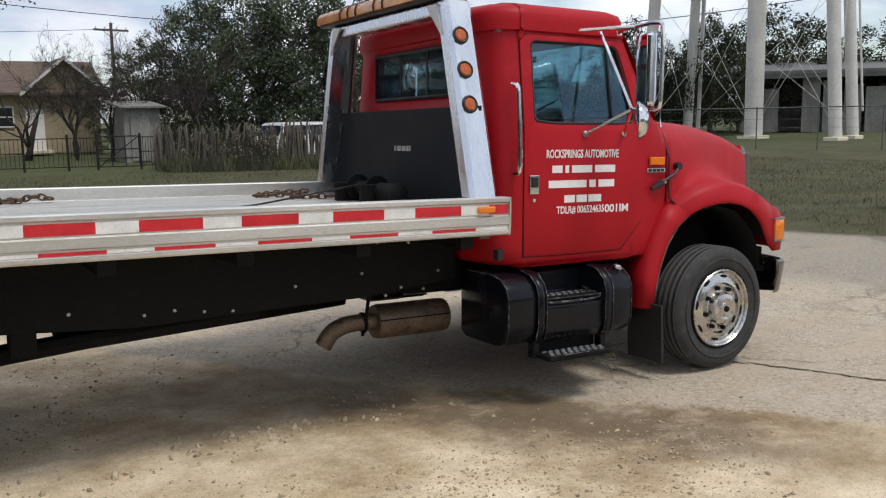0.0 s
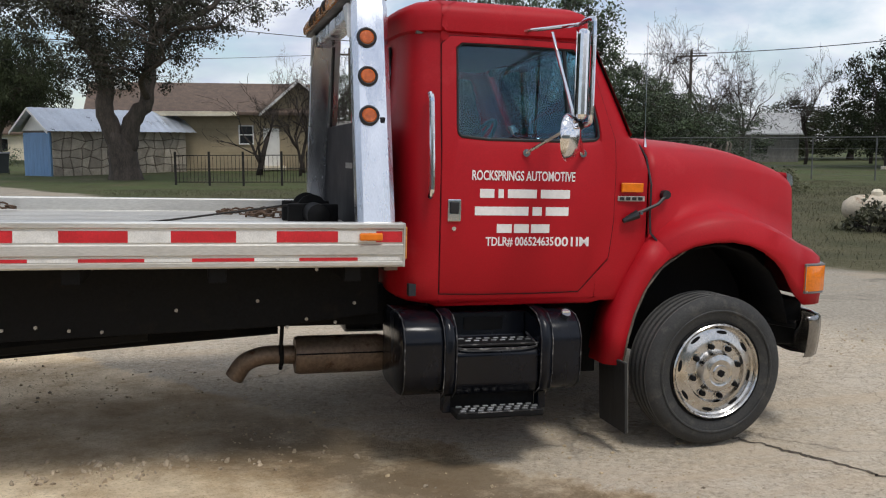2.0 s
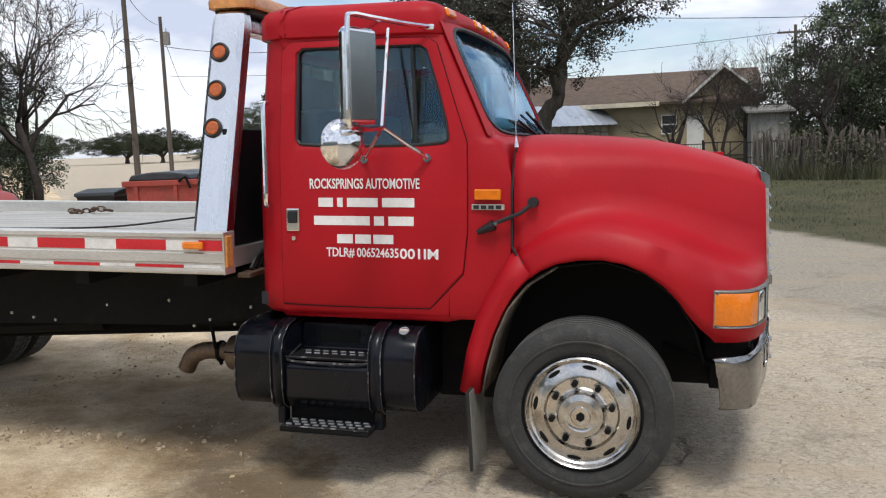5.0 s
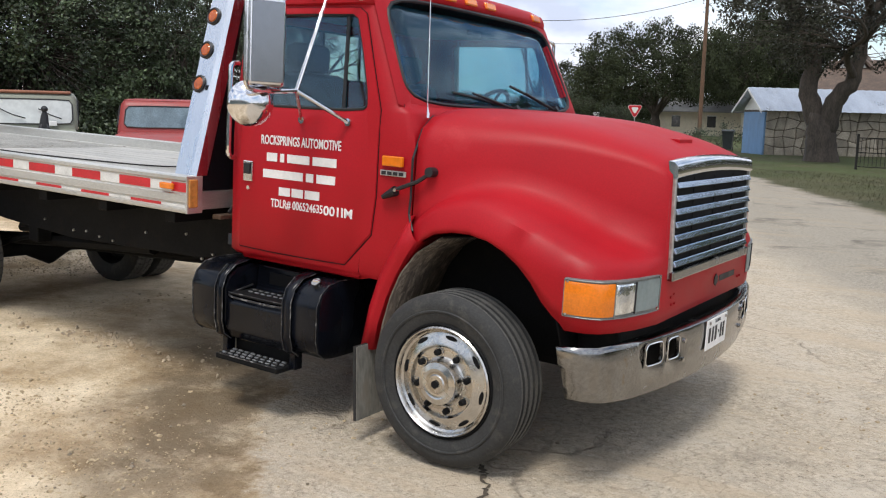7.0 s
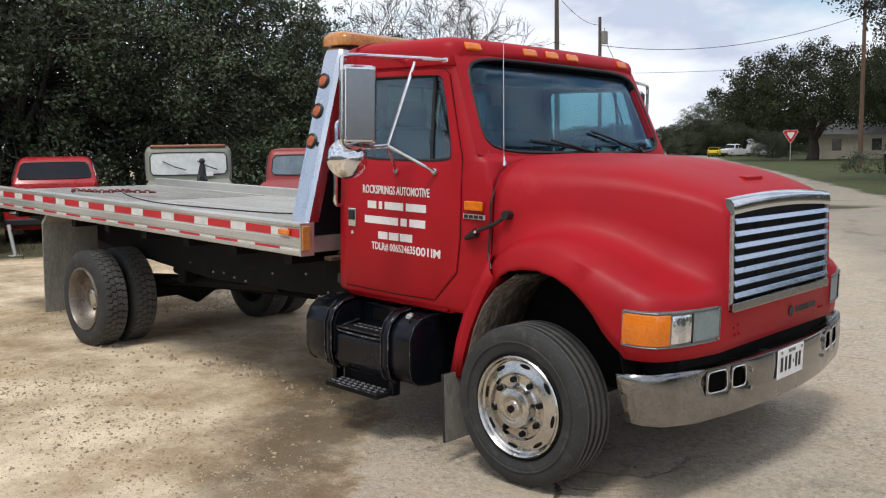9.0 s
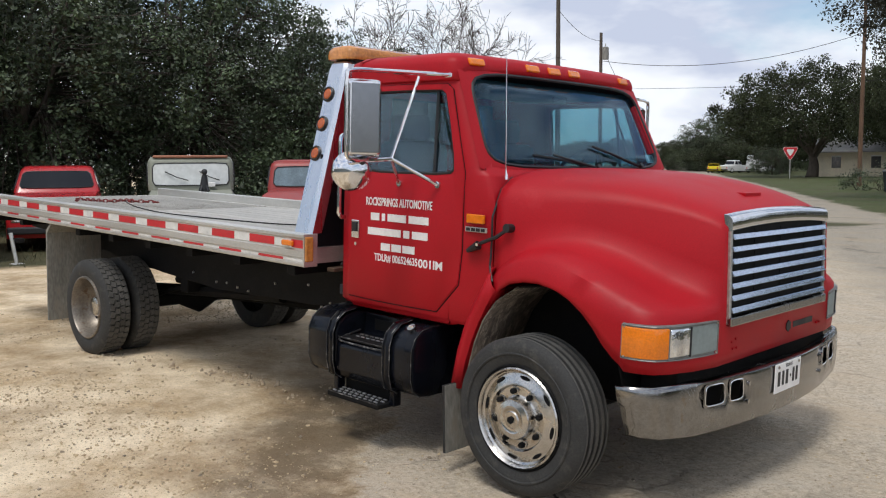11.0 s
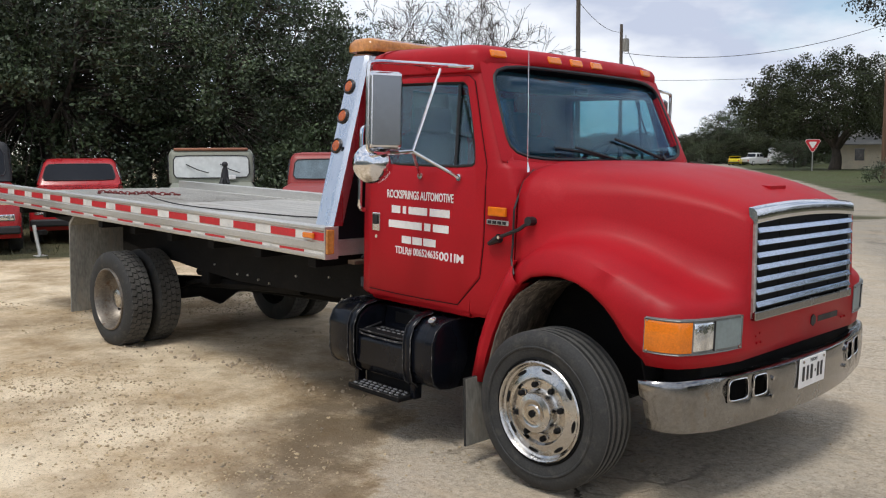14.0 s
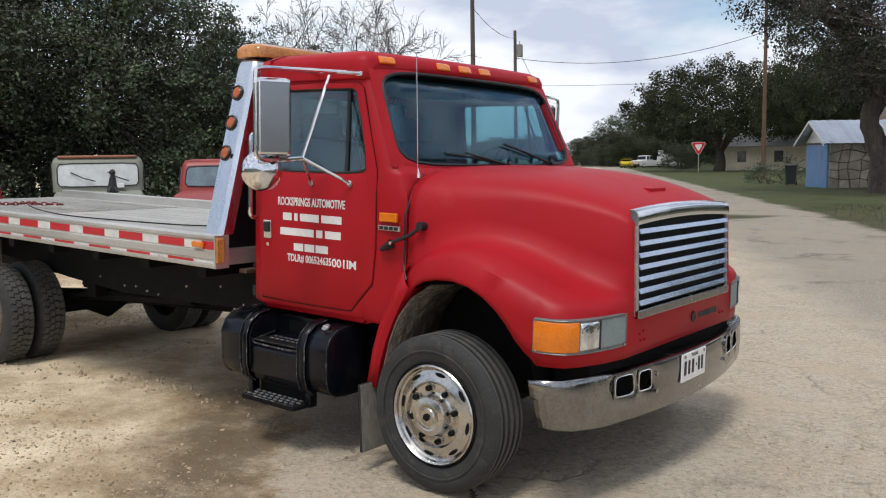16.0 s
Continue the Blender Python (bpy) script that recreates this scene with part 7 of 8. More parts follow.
part("ladder_pipe", cyl((41.5, 25.7, 1.5), (41.2, 26.8, 17), .065, seg=8), TOWER, tower)
part("tank_bottom", lathe([(.6, 16.6), (3.0, 17.2), (5.0, 18.6), (5.2, 20), (5.2, 24), (.5, 26)], pose(CX, CY, 0), 32), TOWER, tower, smooth=40)

BARNROOF = mk("dull_barn_roof", (0.14, 0.14, 0.135), 0.7, 0.1, scale=.8, vary=.3, fine=12)
barn = thing("metal_barn", Matrix.Identity(4), "long low grey metal barn with open bays", "barn")
BM = Matrix.Translation((46.6, 38.6, 0)) @ pose(0, 0, 0, 0, 0, -47) @ Matrix.Diagonal((1.15, 1.15, 1.15, 1))
part("roof", on(prism([(-.6, 3.55), (-.6, 3.75), (7, 4.6), (7, 4.4)], 0, -1, 34), BM), BARNROOF, barn, "weathered grey metal roof")
part("back_wall", on(boxm((0, 6, -.1), (33, 6.3, 4.3)), BM), GREYWALL, barn)
rs = np.random.RandomState(5)
for k in range(28):
    x = k * 1.18
    if k % 5 in (2,):
        continue
    part("wall_sheet", on(boxm((x, 0.0 + rs.uniform(0, .2), rs.uniform(-.05, .1)), (x + rs.uniform(.9, 1.15), .12 + rs.uniform(0, .15), rs.uniform(2.5, 3.6))), BM), GREYWALL, barn)
part("eave_beam", on(boxm((-.8, -.55, 3.3), (33.8, -.45, 3.65)), BM), BARNROOF, barn)

# chain-link fence at the tower
LINKWIRE = mk("dull_galvanised_wire", (0.12, 0.12, 0.115), 0.7, 0.3, scale=6, vary=.2)
link = thing("chain_link_fence", Matrix.Identity(4), "galvanised chain-link fence along the tower field", "fence")
FP = [(16.5, 31.5), (22.5, 27.0), (26.5, 20.5), (30.5, 14.5), (35, 8)]
for a, b in zip(FP, FP[1:]):
    part("top_rail", cyl((*a, 1.75), (*b, 1.75), .025, seg=6), LINKWIRE, link)
    d = Vector(b) - Vector(a)
    n = 3
    for k in range(n):
        x, y = a[0] + d.x * k / n, a[1] + d.y * k / n
        part("post", cyl((x, y, -.1), (x, y, 1.8), .03, seg=6), LINKWIRE, link)
    for k in range(5):
        part("wire", cyl((*a, .2 + k * .36), (*b, .2 + k * .36), .006, seg=3), LINKWIRE, link)

# distant houses
def far_house(name, x, y, rz, l, d, h, roof_h, wall, roof, label, cat="house", wins=2):
    m = Matrix.Translation((x, y, 0)) @ pose(0, 0, 0, 0, 0, rz)
    t = thing(name, Matrix.Identity(4), label, cat)
    part("wall", on(boxm((0, 0, -.1), (l, d, h)), m), wall, t)
    part("gable", on(prism([(0, h), (d, h), (d / 2, h + roof_h)], 0, .02, l - .02), m), wall, t)
    for a, b in (((-.45, h - .18), (d / 2, h + roof_h + .06)), ((d + .45, h - .18), (d / 2, h + roof_h + .06))):
        part("roof", on(prism([a, b, (b[0], b[1] + .12), (a[0], a[1] + .12)], 0, -.4, l + .4), m), roof, t)
    for k in range(wins):
        x0 = l * (k + .6) / (wins + .4)
        w = part("window", on(boxm((x0 - .45, -.03, h * .35), (x0 + .45, .02, h * .78)), m), DARKWIN, t)
        part("window_frame", on(boxm((x0 - .52, -.05, h * .78), (x0 + .52, .02, h * .82)), m), WHITE, w)
    return t


far_house("bungalow", 34.5, 57, -35, 8, 6, 2.2, 1.4, GREYWALL, GREYROOF, "low grey bungalow with porch under bare trees")
far_house("cream_building", -33.5, 90, 8, 9, 7, 2.7, 1.2, CREAM, GREYROOF, "low cream block building far along the road", "building")
far_house("cream_house", -22, 86, 5, 8, 6, 2.6, 1.0, CREAM, SHINGLE, "cream house under far oaks")
for x, y, h, w in ((-12.9, 46.0, 1.5, 2.4), (-14.4, 47.0, 1.2, 2.2)):
    bush(x, y, h, w, int(h * 10 + w), LEAF_DARK, "dark evergreen shrub beside the stone shed")

# poles and wires
def pole(name, x, y, h, mat, arm, label, trans=False, rz=0):
    t = thing(name, Matrix.Translation((x, y, 0)) @ pose(0, 0, 0, 0, 0, rz), label, "utility pole")
    part("shaft", cyl((0, 0, -.2), (0, 0, h), .15, .10, 12), mat, t)
    if arm:
        part("crossarm", boxm((-1.2, -.06, h - .55), (1.2, .06, h - .42)), mat, t)
        for dx in (-1.05, -.4, .4, 1.05):
            part("insulator", cyl((dx, 0, h - .42), (dx, 0, h - .25), .05, .03, 8), GREYMARK, t)
        part("arm_brace", cyl((-.6, -.08, h - .5), (0, -.12, h - 1.1), .02, seg=5), IRON, t)
        part("arm_brace", cyl((.6, -.08, h - .5), (0, -.12, h - 1.1), .02, seg=5), IRON, t)
    if trans:
        can = part("transformer", lathe([(.05, 0), (.22, .02), (.22, .75), (.18, .82), (.05, .84)], pose(.30, 0, h - 1.75), 16), GREYWALL, t, "grey transformer can", smooth=40)
        part("bushing", cyl((.30, 0, h - .95), (.30, 0, h - .70), .05, .03, 8), GREYMARK, can)
        part("bracket", boxm((.08, -.04, h - 1.5), (.2, .04, h - 1.1)), IRON, t)
    return t


pole("plain_pole", -23.9, 31.8, 9.9, POLE_GREY, False, "tall plain wooden pole behind the truck")
pole("utility_pole", -30.4, 45.4, 10.1, POLE_GREY, False, "weathered utility pole with transformer", True, 20)
pole("utility_pole", -16.9, 54.2, 11.5, POLE, False, "reddish-brown utility pole beside the road")
pole("utility_pole", 8.4, 60.0, 8.4, POLE_GREY, True, "utility pole with crossarm behind the house", False, 10)
pole("utility_pole", 34.5, 57, 8.6, POLE_GREY, True, "utility pole with crossarm beyond the field", False, -40)
pole("utility_pole", 66, 31, 8.0, POLE_GREY, True, "utility pole with crossarm beyond the tower", False, -40)


def wire(name, a, b, sag, r=.018):
    pts = []
    for k in range(17):
        t = k / 16
        pts.append((lerp(a[0], b[0], t), lerp(a[1], b[1], t), lerp(a[2], b[2], t) - sag * 4 * t * (1 - t)))
    ob = part(name, tube(pts, r, 4), CABLE)
    tagged(ob, "dark overhead cable strung between poles", "cable", "overhead cables")


wire("overhead_cable", (-30.4, 45.4, 8.3), (-16.9, 54.2, 9.6), 1.0, .022)
wire("overhead_cable", (-30.4, 45.4, 9.4), (-60, 100, 9.0), 1.2, .02)
wire("overhead_cable", (-16.9, 54.2, 10.6), (34.5, 57, 8.3), 1.1, .03)
wire("overhead_cable", (34.5, 57, 8.3), (52, 24, 10.0), .9, .035)
wire("overhead_cable", (8.4, 60, 8.0), (-40, 62, 8.0), .8, .02)
wire("overhead_cable", (-23.9, 31.8, 9.2), (-30.4, 45.4, 9.6), .4, .014)

# yield sign
sign = thing("yield_sign", Matrix.Translation((-31.3, 78.6, 0)) @ pose(0, 0, 0, 0, 0, 22), "red and white triangular yield sign on a steel post", "road sign")
part("post", cyl((0, 0, -.1), (0, 0, 2.5), .04, seg=8), GREYMARK, sign)
def tri_plate(r, y0, y1, mat, name):
    pts = []
    for a in (90, 210, 330):
        for d in (-9, 0, 9):
            q = 1.0 if d == 0 else .985
            pts.append((r * q * math.cos(radians(-a + d)), 2.55 + r * q * math.sin(radians(-a + d))))
    pts.sort(key=lambda p: math.atan2(p[1] - 2.55, p[0]))
    return part(name, prism(pts, 1, y0, y1), mat, sign)
tri_plate(.72, -.05, -.04, TAPE_W, "plate")
tri_plate(.68, -.056, -.050, TAPE_R, "red_border")
tri_plate(.36, -.062, -.056, TAPE_W, "white_centre")

# gas tank and old post in the field
gtank = thing("propane_tank", Matrix.Translation((9.55, 8.5, 0)) @ pose(0, 0, 0, 0, 0, -22), "small tan and white propane tank in dry grass", "propane tank")
part("shell", lathe([(.02, -.62), (.14, -.58), (.23, -.46), (.26, -.34), (.26, .34), (.23, .46), (.14, .58), (.02, .62)], pose(0, 0, .36, 0, 90, 0), 24), mk("chalky_tank_paint", (.50, .43, .33), .7, scale=3, vary=.25, spot=(.26, .15, .09), spot_at=.62), gtank, smooth=40)
part("dome", lathe([(.10, .60), (.10, .68), (.06, .72), (.02, .73)], None, 16), CREAM, gtank, smooth=40)
for x in (-.3, .3):
    part("foot", boxm((x - .04, -.18, -.05), (x + .04, .18, .18), .01), SATIN, gtank)
stump = part("old_post", tube([(0, 0, -.1), (.01, 0, .4), (-.02, .01, .75), (-.01, .02, .82)], 0, 9, [.17, .15, .16, .10]), PICKET)
stump.matrix_basis = Matrix.Translation((11.1, 8.1, 0))
tagged(stump, "weathered grey stump post in dry grass", "stump")

# skip container and wheeled bins
dump_m = Matrix.Translation((-5.10, 6.25, .05)) @ pose(0, 0, 0, 0, 0, 4)
DUMP = mk("chalky_red_container_paint", (0.33, 0.055, 0.04), 0.65, scale=1.5, vary=.2, fine=25, spot=(.20, .07, .05), spot_at=.62)
TARP = mk("black_plastic_lid", (0.03, 0.033, 0.04), 0.45, scale=3, vary=.3, fine=20, bump=.3)
dumpster = thing("dumpster", dump_m, "red steel dumpster with black plastic lids", "dumpster")
part("body", prism([(-2.0, .12), (-.08, .12), (0, 1.18), (-2.08, 1.18)], 1, 0, 1.5, .01), DUMP, dumpster)
part("top_rim", boxm((-2.11, -.04, 1.14), (.03, 1.54, 1.22), .01), DUMP, dumpster)
for x in (-1.9, -1.3, -.7, -.15):
    part("rib", boxm((x - .03, -.035, .14), (x + .03, .0, 1.14), .006), DUMP, dumpster)
for x0, x1 in ((-2.02, -1.05), (-1.0, -.05)):
    part("lid", prism([(x0, 1.22), (x0 + .05, 1.30), (x0 + .35, 1.335), (x1 - .3, 1.33), (x1 - .04, 1.29), (x1, 1.22)], 1, -.02, 1.5, .02), TARP, dumpster)
part("sticker", boxm((-.42, -.048, 1.03), (-.28, -.044, 1.10), .002), VINYL, dumpster, "small white sticker")
part("plain_emblem", boxm((-.42, -.010, .80), (-.20, -.004, .95), .003), VINYL, dumpster, "pale worn emblem")
part("lifting_hook", tube([(-1.22, -.06, 1.20), (-1.10, -.09, 1.26), (-1.05, -.06, 1.10)], .02, 6), SATIN, dumpster)
def bin_(x, y, rz, col, label):
    b = thing("wheeled_bin", Matrix.Translation((x, y, ground_z(x, y))) @ pose(0, 0, 0, 0, 0, rz), label, "bin")
    bm = bmesh.new()
    V, F = add_loft(bm, [[(-w, -d, z), (w, -d, z), (w, d, z), (-w, d, z)] for w, d, z in ((.22, .26, .06), (.24, .28, .4), (.29, .34, 1.0), (.31, .36, 1.02))])
    bm.faces.new(V[-1])
    bm.faces.new(V[0][::-1])
    part("body", bm, col, b)
    part("lid", prism([(-.38, 1.02), (-.36, 1.07), (0, 1.12), (.36, 1.08), (.40, 1.02)], 0, -.32, .32, .01), col, b)
    for s in (-1, 1):
        part("wheel", cyl((s * .20, .28, .11), (s * .26, .28, .11), .11, seg=14), RUBBER, b)
    part("handle", tube([(-.22, .40, 1.0), (-.22, .46, 1.0), (.22, .46, 1.0), (.22, .40, 1.0)], .018, 6), col, b)
    return b
BINC = mk("dark_bin_plastic", (0.02, 0.026, 0.028), 0.5, scale=4, vary=.2)
bin_(-12.0, 44.0, 10, BINC, "dark wheeled bin beside the stone shed")
bb = bin_(-7.75, 6.5, 5, BINC, "black wheeled bin beside the red dumpster")
part("plain_disc", cyl((0, -.335, .80), (0, -.36, .80), .10, seg=18), VINYL, bb)

# ---- parked vehicles ----
CARGLASS = mk("dark_car_glass", (0.012, 0.014, 0.018), 0.10, scale=2, vary=.15, spec=.3)
PALEGLASS = mk("dusty_glass", (0.62, 0.64, 0.62), 0.15, scale=2, vary=.12, fine=12, coat=.6)
BLUEGLASS = mk("blue_tinted_glass", (0.13, 0.19, 0.22), 0.12, scale=4, vary=.3, coat=.6)
CARRED = mk("bright_car_red", (0.42, 0.018, 0.022), 0.3, scale=1.5, vary=.1, coat=.4)
OLDRED = mk("dull_old_red", (0.30, 0.035, 0.03), 0.5, scale=1.5, vary=.15, coat=.1)
OLIVE = mk("faded_olive_paint", (0.24, 0.25, 0.20), 0.6, scale=1.5, vary=.15)
RUSTTOP = mk("rust_brown_canvas", (0.30, 0.13, 0.08), 0.8, scale=3, vary=.2)
CARWHITE = mk("white_car_paint", (0.62, 0.62, 0.61), 0.35, scale=1.5, vary=.06, coat=.3)
CARYELLOW = mk("yellow_car_paint", (0.70, 0.55, 0.02), 0.35, scale=1.5, vary=.08, coat=.3)
CARBLACK = mk("black_car_top", (0.02, 0.02, 0.022), 0.5, scale=2, vary=.2)


def vehicle(name, m, label, body, glass_m, L=4.3, W=1.75, H=1.45, belt=.95, hoodz=.92, cab0=-.9, cab1=1.5, tail=.9, rake=.55, back=.35, cat="car", roof_mat=None, boxy=.12, wheel_r=.33):
    """x forward, y left; the cabin stands from x = -cab1 to -cab0 measured back from the nose third."""
    v = thing(name, m, label, cat)
    nose, rear = L / 2, -L / 2
    ws, rs_ = cab0, -cab1
    w = W / 2
    bm = bmesh.new()
    rings = []
    for x, top, ww, bot in ((nose, .62, w * .86, .36), (nose - .06, hoodz - .14, w * .93, .28), (nose - .35, hoodz - .03, w * .98, .26), (ws + .05, hoodz + .02, w, .26), (ws - .1, belt, w, .26), (rs_, belt, w, .26), (rear + .25, tail, w * .98, .28), (rear, tail - .12, w * .93, .38)):
        rings.append([(x, -ww, bot), (x, -ww, (bot + top) / 2), (x, -ww * .985, top - .10), (x, -ww * .9, top), (x, ww * .9, top), (x, ww * .985, top - .10), (x, ww, (bot + top) / 2), (x, ww, bot)])
    V, F = add_loft(bm, rings)
    bm.faces.new(V[0][::-1])
    bm.faces.new(V[-1])
    part("body", bm, body, v, smooth=35)
    tw = w * (1 - boxy)
    fx, bx = ws - rake, rs_ + back
    bm = bmesh.new()
    def ring(z, f, b_, ww):
        return [(f, -ww * .92, z), (f - .06, -ww, z), (b_ + .06, -ww, z), (b_, -ww * .92, z), (b_, ww * .92, z), (b_ + .06, ww, z), (f - .06, ww, z), (f, ww * .92, z)]
    rr = [ring(belt - .02, ws, rs_, w * .97), ring(belt + .06, lerp(ws, fx, .12), lerp(rs_, bx, .12), lerp(w * .97, tw, .12)), ring(H - .12, lerp(ws, fx, .82), lerp(rs_, bx, .82), lerp(w * .97, tw, .82)), ring(H - .045, lerp(ws, fx, .97) - .02, lerp(rs_, bx, .97) + .02, tw * .985), ring(H - .012, fx - .10, bx + .08, tw * .92), ring(H, fx - .28, bx + .24, tw * .72)]
    V, F = add_loft(bm, rr)
    bm.faces.new(V[-1])
    bmesh.ops.recalc_face_normals(bm, faces=bm.faces[:])
    bmesh.ops.bevel(bm, geom=[e for e in bm.edges if len(e.link_faces) == 2 and e.calc_face_angle(0) > .3], offset=.055, segments=3, affect='EDGES', profile=0.5)
    part("cabin", bm, roof_mat or body, v, smooth=40)
    def pane(name_, pts):
        """A pane with rounded corners between four corner points, in a dark gasket."""
        P = [Vector(p) for p in pts]
        c = sum(P, Vector()) / 4
        nrm = (P[1] - P[0]).cross(P[3] - P[0]).normalized()
        if nrm.dot(c - Vector((0, 0, belt))) < 0:
            nrm = -nrm
        q = []
        for k in range(28):
            a = 2 * math.pi * (k + .5) / 28
            ca, sa = math.cos(a), math.sin(a)
            r = (abs(ca) ** 11 + abs(sa) ** 11) ** (1 / 11)
            u, w_ = .5 + .482 * ca / r, .5 + .478 * sa / r
            q.append(P[0].lerp(P[1], u).lerp(P[3].lerp(P[2], u), w_))
        b2 = bmesh.new()
        top_ = [b2.verts.new(p + nrm * .012) for p in q]
        back_ = [b2.verts.new(p - nrm * .01) for p in q]
        b2.faces.new(top_)
        for k in range(28):
            b2.faces.new((top_[k], top_[(k + 1) % 28], back_[(k + 1) % 28], back_[k]))
        ob = part(name_, b2, glass_m, v)
        part("gasket", tube([*[p + nrm * .012 for p in q], q[0] + nrm * .012], .011, 5), CARBLACK, ob)
        return ob
    lo, hi = rr[1], rr[2]
    pane("windscreen", [lo[0], lo[7], hi[7], hi[0]])
    pane("rear_window", [lo[3], lo[4], hi[4], hi[3]])
    for a, b_ in ((1, 2), (6, 5)):
        mid = lambda t, r: tuple(lerp(r[a][k], r[b_][k], t) for k in range(3))
        pane("side_window", [mid(.03, lo), mid(.47, lo), mid(.47, hi), mid(.03, hi)])
        pane("side_window", [mid(.53, lo), mid(.97, lo), mid(.97, hi), mid(.53, hi)])
    for x in (nose - .8, rear + .85):
        for s in (-1, 1):
            wm = pose(x, s * (w - .10), wheel_r, 90 if s < 0 else -90)
            t = part("wheel", lathe([(.20, -.09), (wheel_r - .02, -.10), (wheel_r, -.07), (wheel_r, .07), (wheel_r - .02, .10), (.20, .09)], wm, 24, True), RUBBER, v, smooth=40)
            part("rim", lathe([(.205, .075), (.17, .05), (.0001, .06)], wm, 18), GREYMARK, t)
    for s in (-1, 1):
        part("headlight", boxm((nose - .07, s * w * .68 - .14, .58), (nose + .01, s * w * .68 + .14, .70), .02), CLEAR, v)
        part("tail_light", boxm((rear - .02, s * w * .78 - .08, .62), (rear + .04, s * w * .78 + .08, .82), .01), TAPE_R, v)
    part("front_bumper", boxm((nose - .05, -w * .92, .36), (nose + .08, w * .92, .50), .03), CARBLACK, v)
    part("rear_bumper", boxm((rear - .10, -w * .92, .40), (rear + .03, w * .92, .54), .03), CARBLACK, v)
    return v


def facing(x, y, deg):
    return Matrix.Translation((x, y, ground_z(x, y))) @ pose(0, 0, 0, 0, 0, deg)


# old olive utility vehicle with its upright pale windscreen
jeep_m = facing(-12.0, 4.15, -31)
jeep = vehicle("utility_vehicle", jeep_m, "faded olive utility vehicle with upright dusty windscreen", OLIVE, PALEGLASS, 3.6, 1.55, 1.80, 1.20, 1.16, .30, 1.3, 1.1, .06, .05, "utility vehicle", OLIVE, .03, .36)
part("canvas_top", boxm((-1.35, -.66, 1.765), (.24, .66, 1.815), .024, None, 3), RUSTTOP, jeep, "rust-brown canvas top")
for y0, y1 in ((-.45, -.05), (.15, .5)):
    part("wiper", tube([(.30, y0, 1.52), (.335, (y0 + y1) / 2, 1.42), (.33, y1, 1.36)], .010, 5), CARBLACK, jeep)
part("hood_side_box", boxm((.32, .30, 1.24), (.40, .42, 1.32), .01), VINYL, jeep)
fig = bmesh.new()
add_tube(fig, [(0, 0, 0), (.01, 0, .12), (.0, .01, .24), (.03, .01, .30)], 0, 8, [.075, .07, .055, .03])
bmesh.ops.create_icosphere(fig, subdivisions=2, radius=.055, matrix=Matrix.Translation((.03, .01, .34)))
for dx, dy in ((.06, .05), (.06, -.05), (-.05, .06), (-.05, -.06)):
    add_tube(fig, [(dx * .6, dy * .6, .10), (dx * 1.4, dy * 1.3, 0)], 0, 6, [.03, .025])
figurine = part("figurine", fig, CARBLACK, None, "", smooth=60)
figurine.matrix_basis = jeep_m @ Matrix.Translation((.75, .22, 1.175))
tagged(figurine, "small plain black figurine standing on the olive hood", "figurine")
vehicle("red_pickup", facing(-16.5, 3.6, -26), "bright red pickup with dark windscreen on the grass", CARRED, CARGLASS, 4.6, 1.75, 1.66, 1.12, 1.08, .35, .95, 1.05, .45, .15, "pickup", None, .19)
vehicle("hardtop_vehicle", facing(-15.4, .85, -15), "red off-road vehicle with black hardtop on grass", CARRED, CARGLASS, 4.1, 1.8, 1.98, 1.25, 1.15, .45, 1.9, 1.25, .22, .05, "off-road vehicle", CARBLACK, .06, .40)
vehicle("old_red_pickup", facing(-10.35, 5.85, 139), "dull red old pickup with chrome-trimmed rear window", OLDRED, BLUEGLASS, 5.0, 1.85, 1.72, 1.18, 1.08, .55, .85, 1.15, .45, .14, "pickup", OLDRED, .10, .36)
vehicle("black_car", facing(11.4, 2.1, 155), "black car parked on the field edge", CARBLACK, CARGLASS, 4.4, 1.8, 1.5)
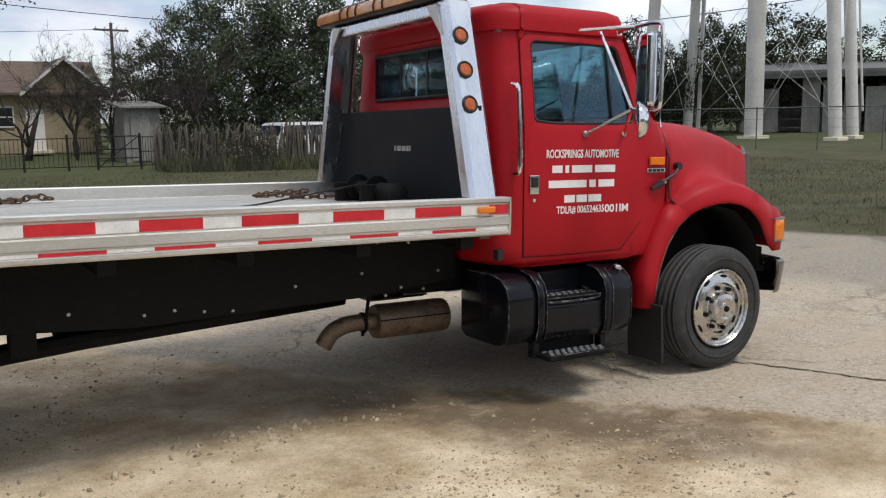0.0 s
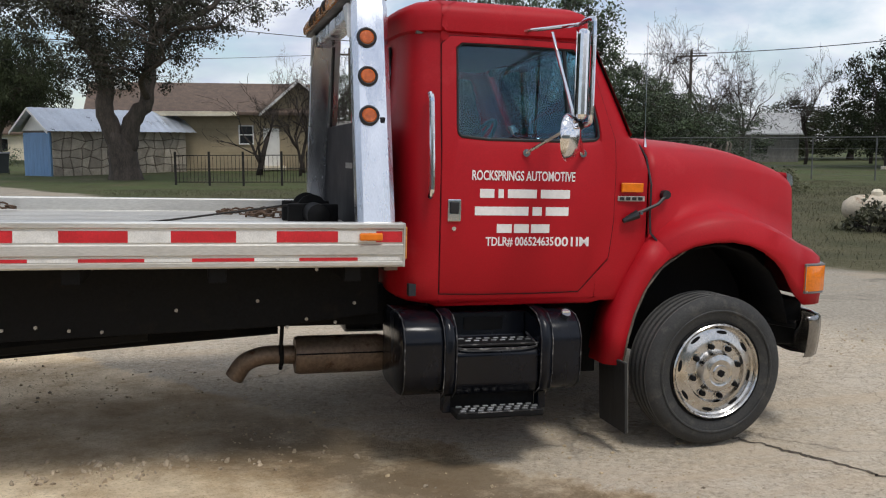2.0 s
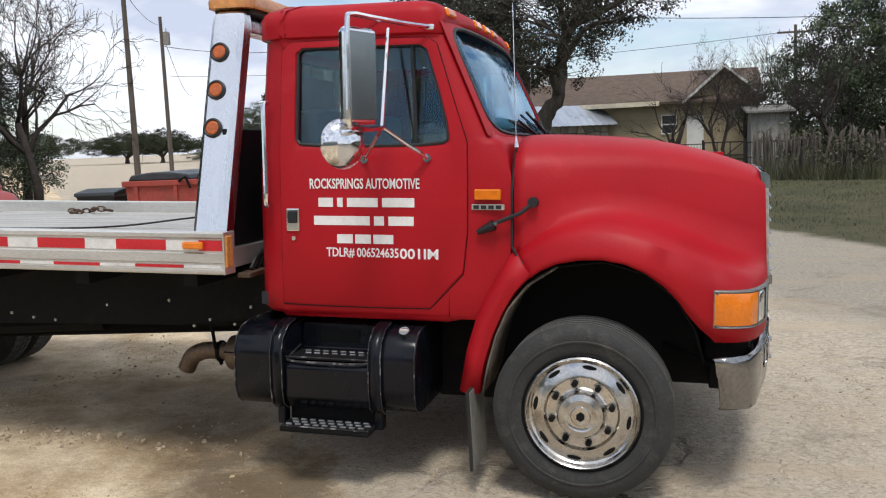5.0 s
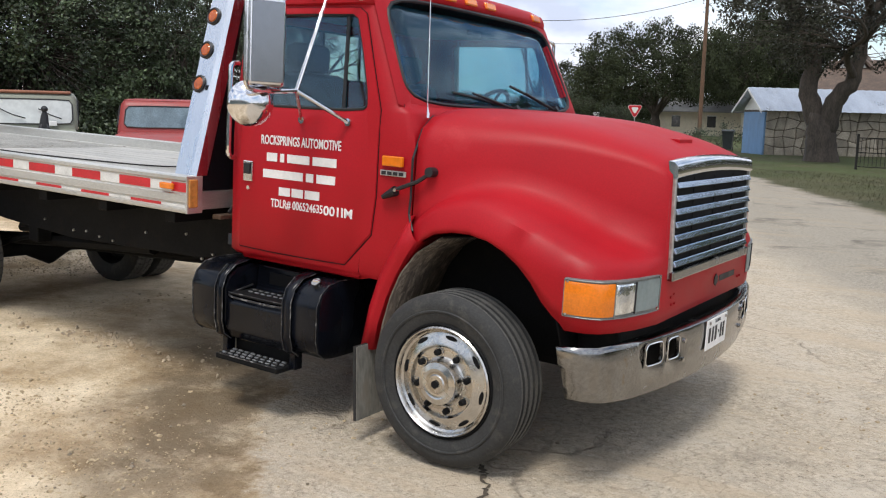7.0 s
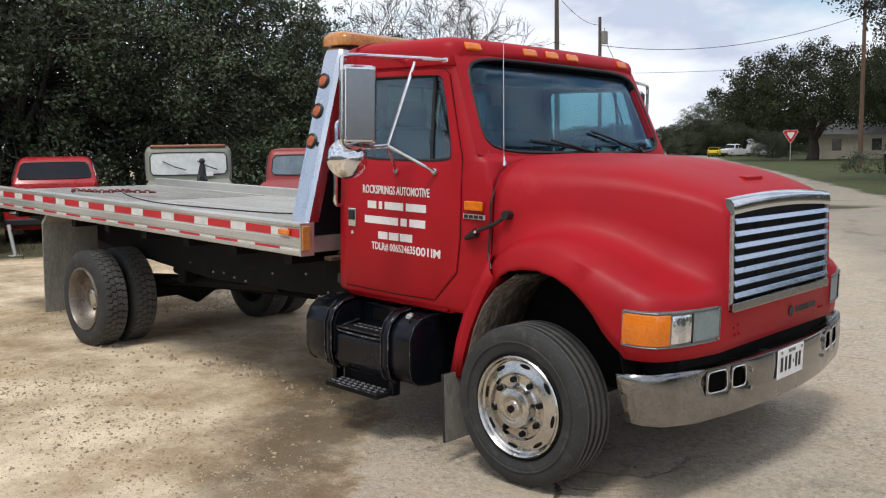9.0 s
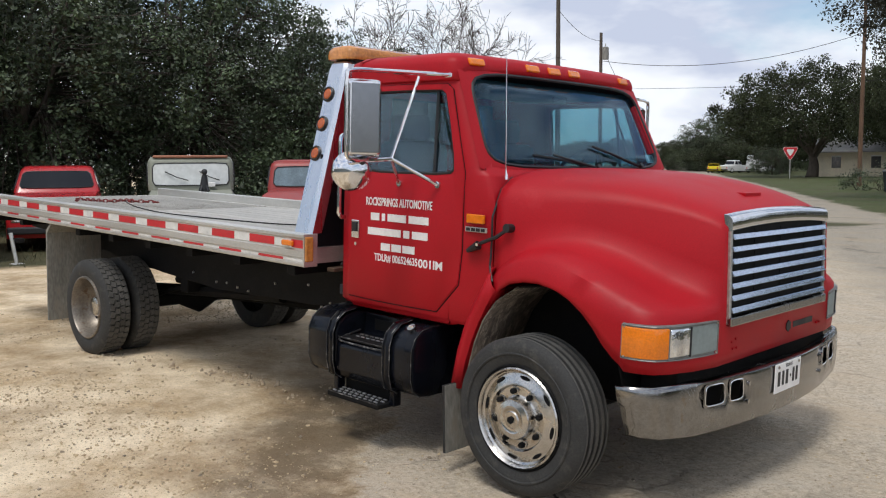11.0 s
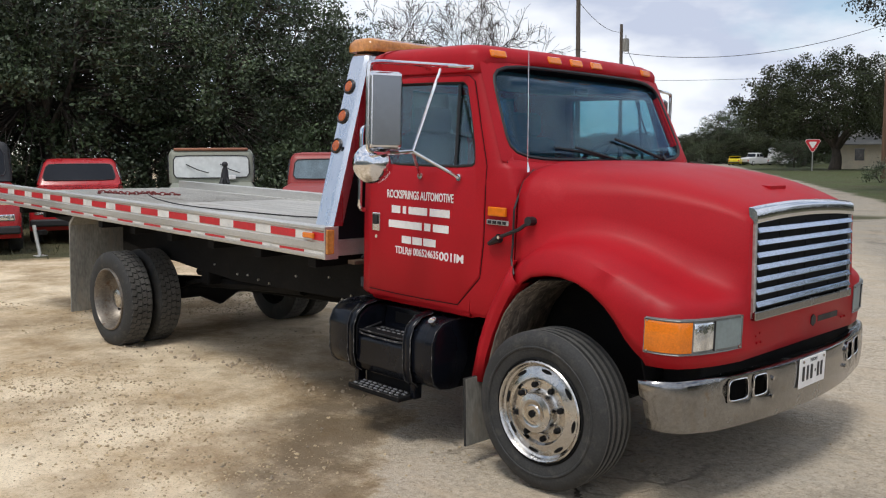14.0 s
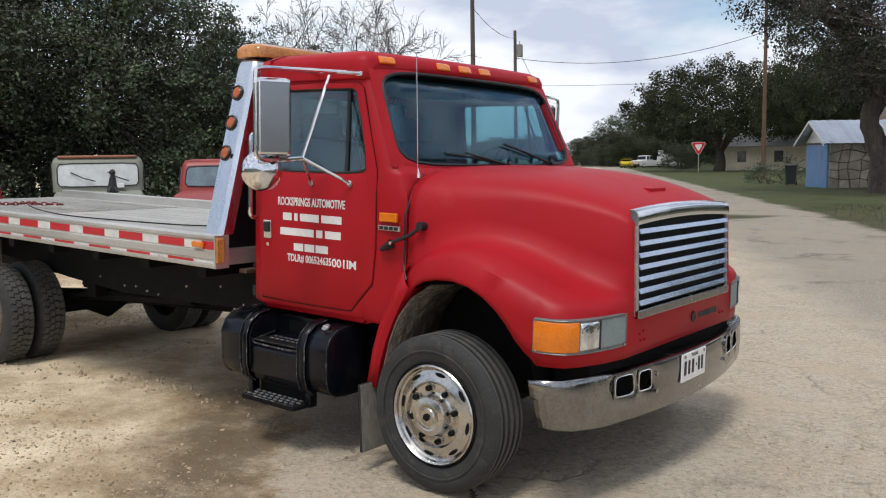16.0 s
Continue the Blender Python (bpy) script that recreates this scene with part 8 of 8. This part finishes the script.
# workshop and trees on the near side, mirrored in the cab's glass
WORKSHOP = mk("green_grey_metal_siding", (0.22, 0.27, 0.26), 0.5, 0.2, scale=1, vary=.15, fine=12)
shop = thing("workshop", Matrix.Identity(4), "long green-grey metal-sided workshop", "building")
part("wall", boxm((-16, -21.2, -.1), (14, -17.05, 3.5)), WORKSHOP, shop)
for k in range(16):
    part("siding_board", prism([(-17.05, .05 + k * .21), (-16.98, .05 + k * .21), (-17.03, .25 + k * .21), (-17.05, .25 + k * .21)], 0, -16, 14), WORKSHOP, shop)
part("roof", prism([(-16.6, 3.45), (-16.6, 3.6), (-19.2, 4.5), (-21.8, 3.6), (-21.8, 3.45), (-19.2, 4.35)], 0, -16.5, 14.5), GREYROOF, shop)
for x, y, h in ((-12, -25, 9), (-18, -24, 10), (-24, -26, 9), (-5, -26, 8)):
    put_tree(yard, x, y, x * 40, h, 5.2, "leafless grey tree behind the workshop", "trees behind the workshop")
jack = thing("trailer_jack", Matrix.Translation((-12.72, 1.2, ground_z(-12.72, 1.2))), "silver steel jack leg with black crank on grass", "jack")
part("leg", tube([(.05, .02, 0), (.0, .0, .25), (-.05, -.02, .52)], .032, 10), ALU, jack, "bare silver leg tube")
part("foot_plate", boxm((-.04, -.07, -.01), (.14, .11, .012), .004), ALU, jack)
part("crank", tube([(-.03, 0, .42), (.10, .06, .43), (.12, .07, .36)], .014, 6), SATIN, jack)
part("bracket", boxm((.02, .02, .36), (.16, .12, .44), .01), SATIN, jack)
vehicle("white_sport_utility", facing(10.0, 29.6, 14), "white sport utility parked behind the stake fence", CARWHITE, CARGLASS, 4.5, 1.8, 1.55, .95, .9, .9, 2.1, .95, .55, .3, "sport utility")
vehicle("yellow_car", facing(-57.6, 116.4, 105), "small yellow car far along the road", CARYELLOW, CARGLASS, 4.0, 1.7, 1.35, cat="car")
vehicle("white_pickup", facing(-55.6, 118.6, 72), "white pickup parked far along the road", CARWHITE, CARGLASS, 5.0, 1.9, 1.8, 1.15, 1.05, .4, 1.2, 1.1, .4, .2, "pickup")
vehicle("white_van", facing(-52.6, 120.2, 88), "white box van parked far along the road", CARWHITE, CARWHITE, 5.0, 2.1, 2.5, 1.3, 1.3, 2.0, 2.4, 1.3, .4, .05, "van")
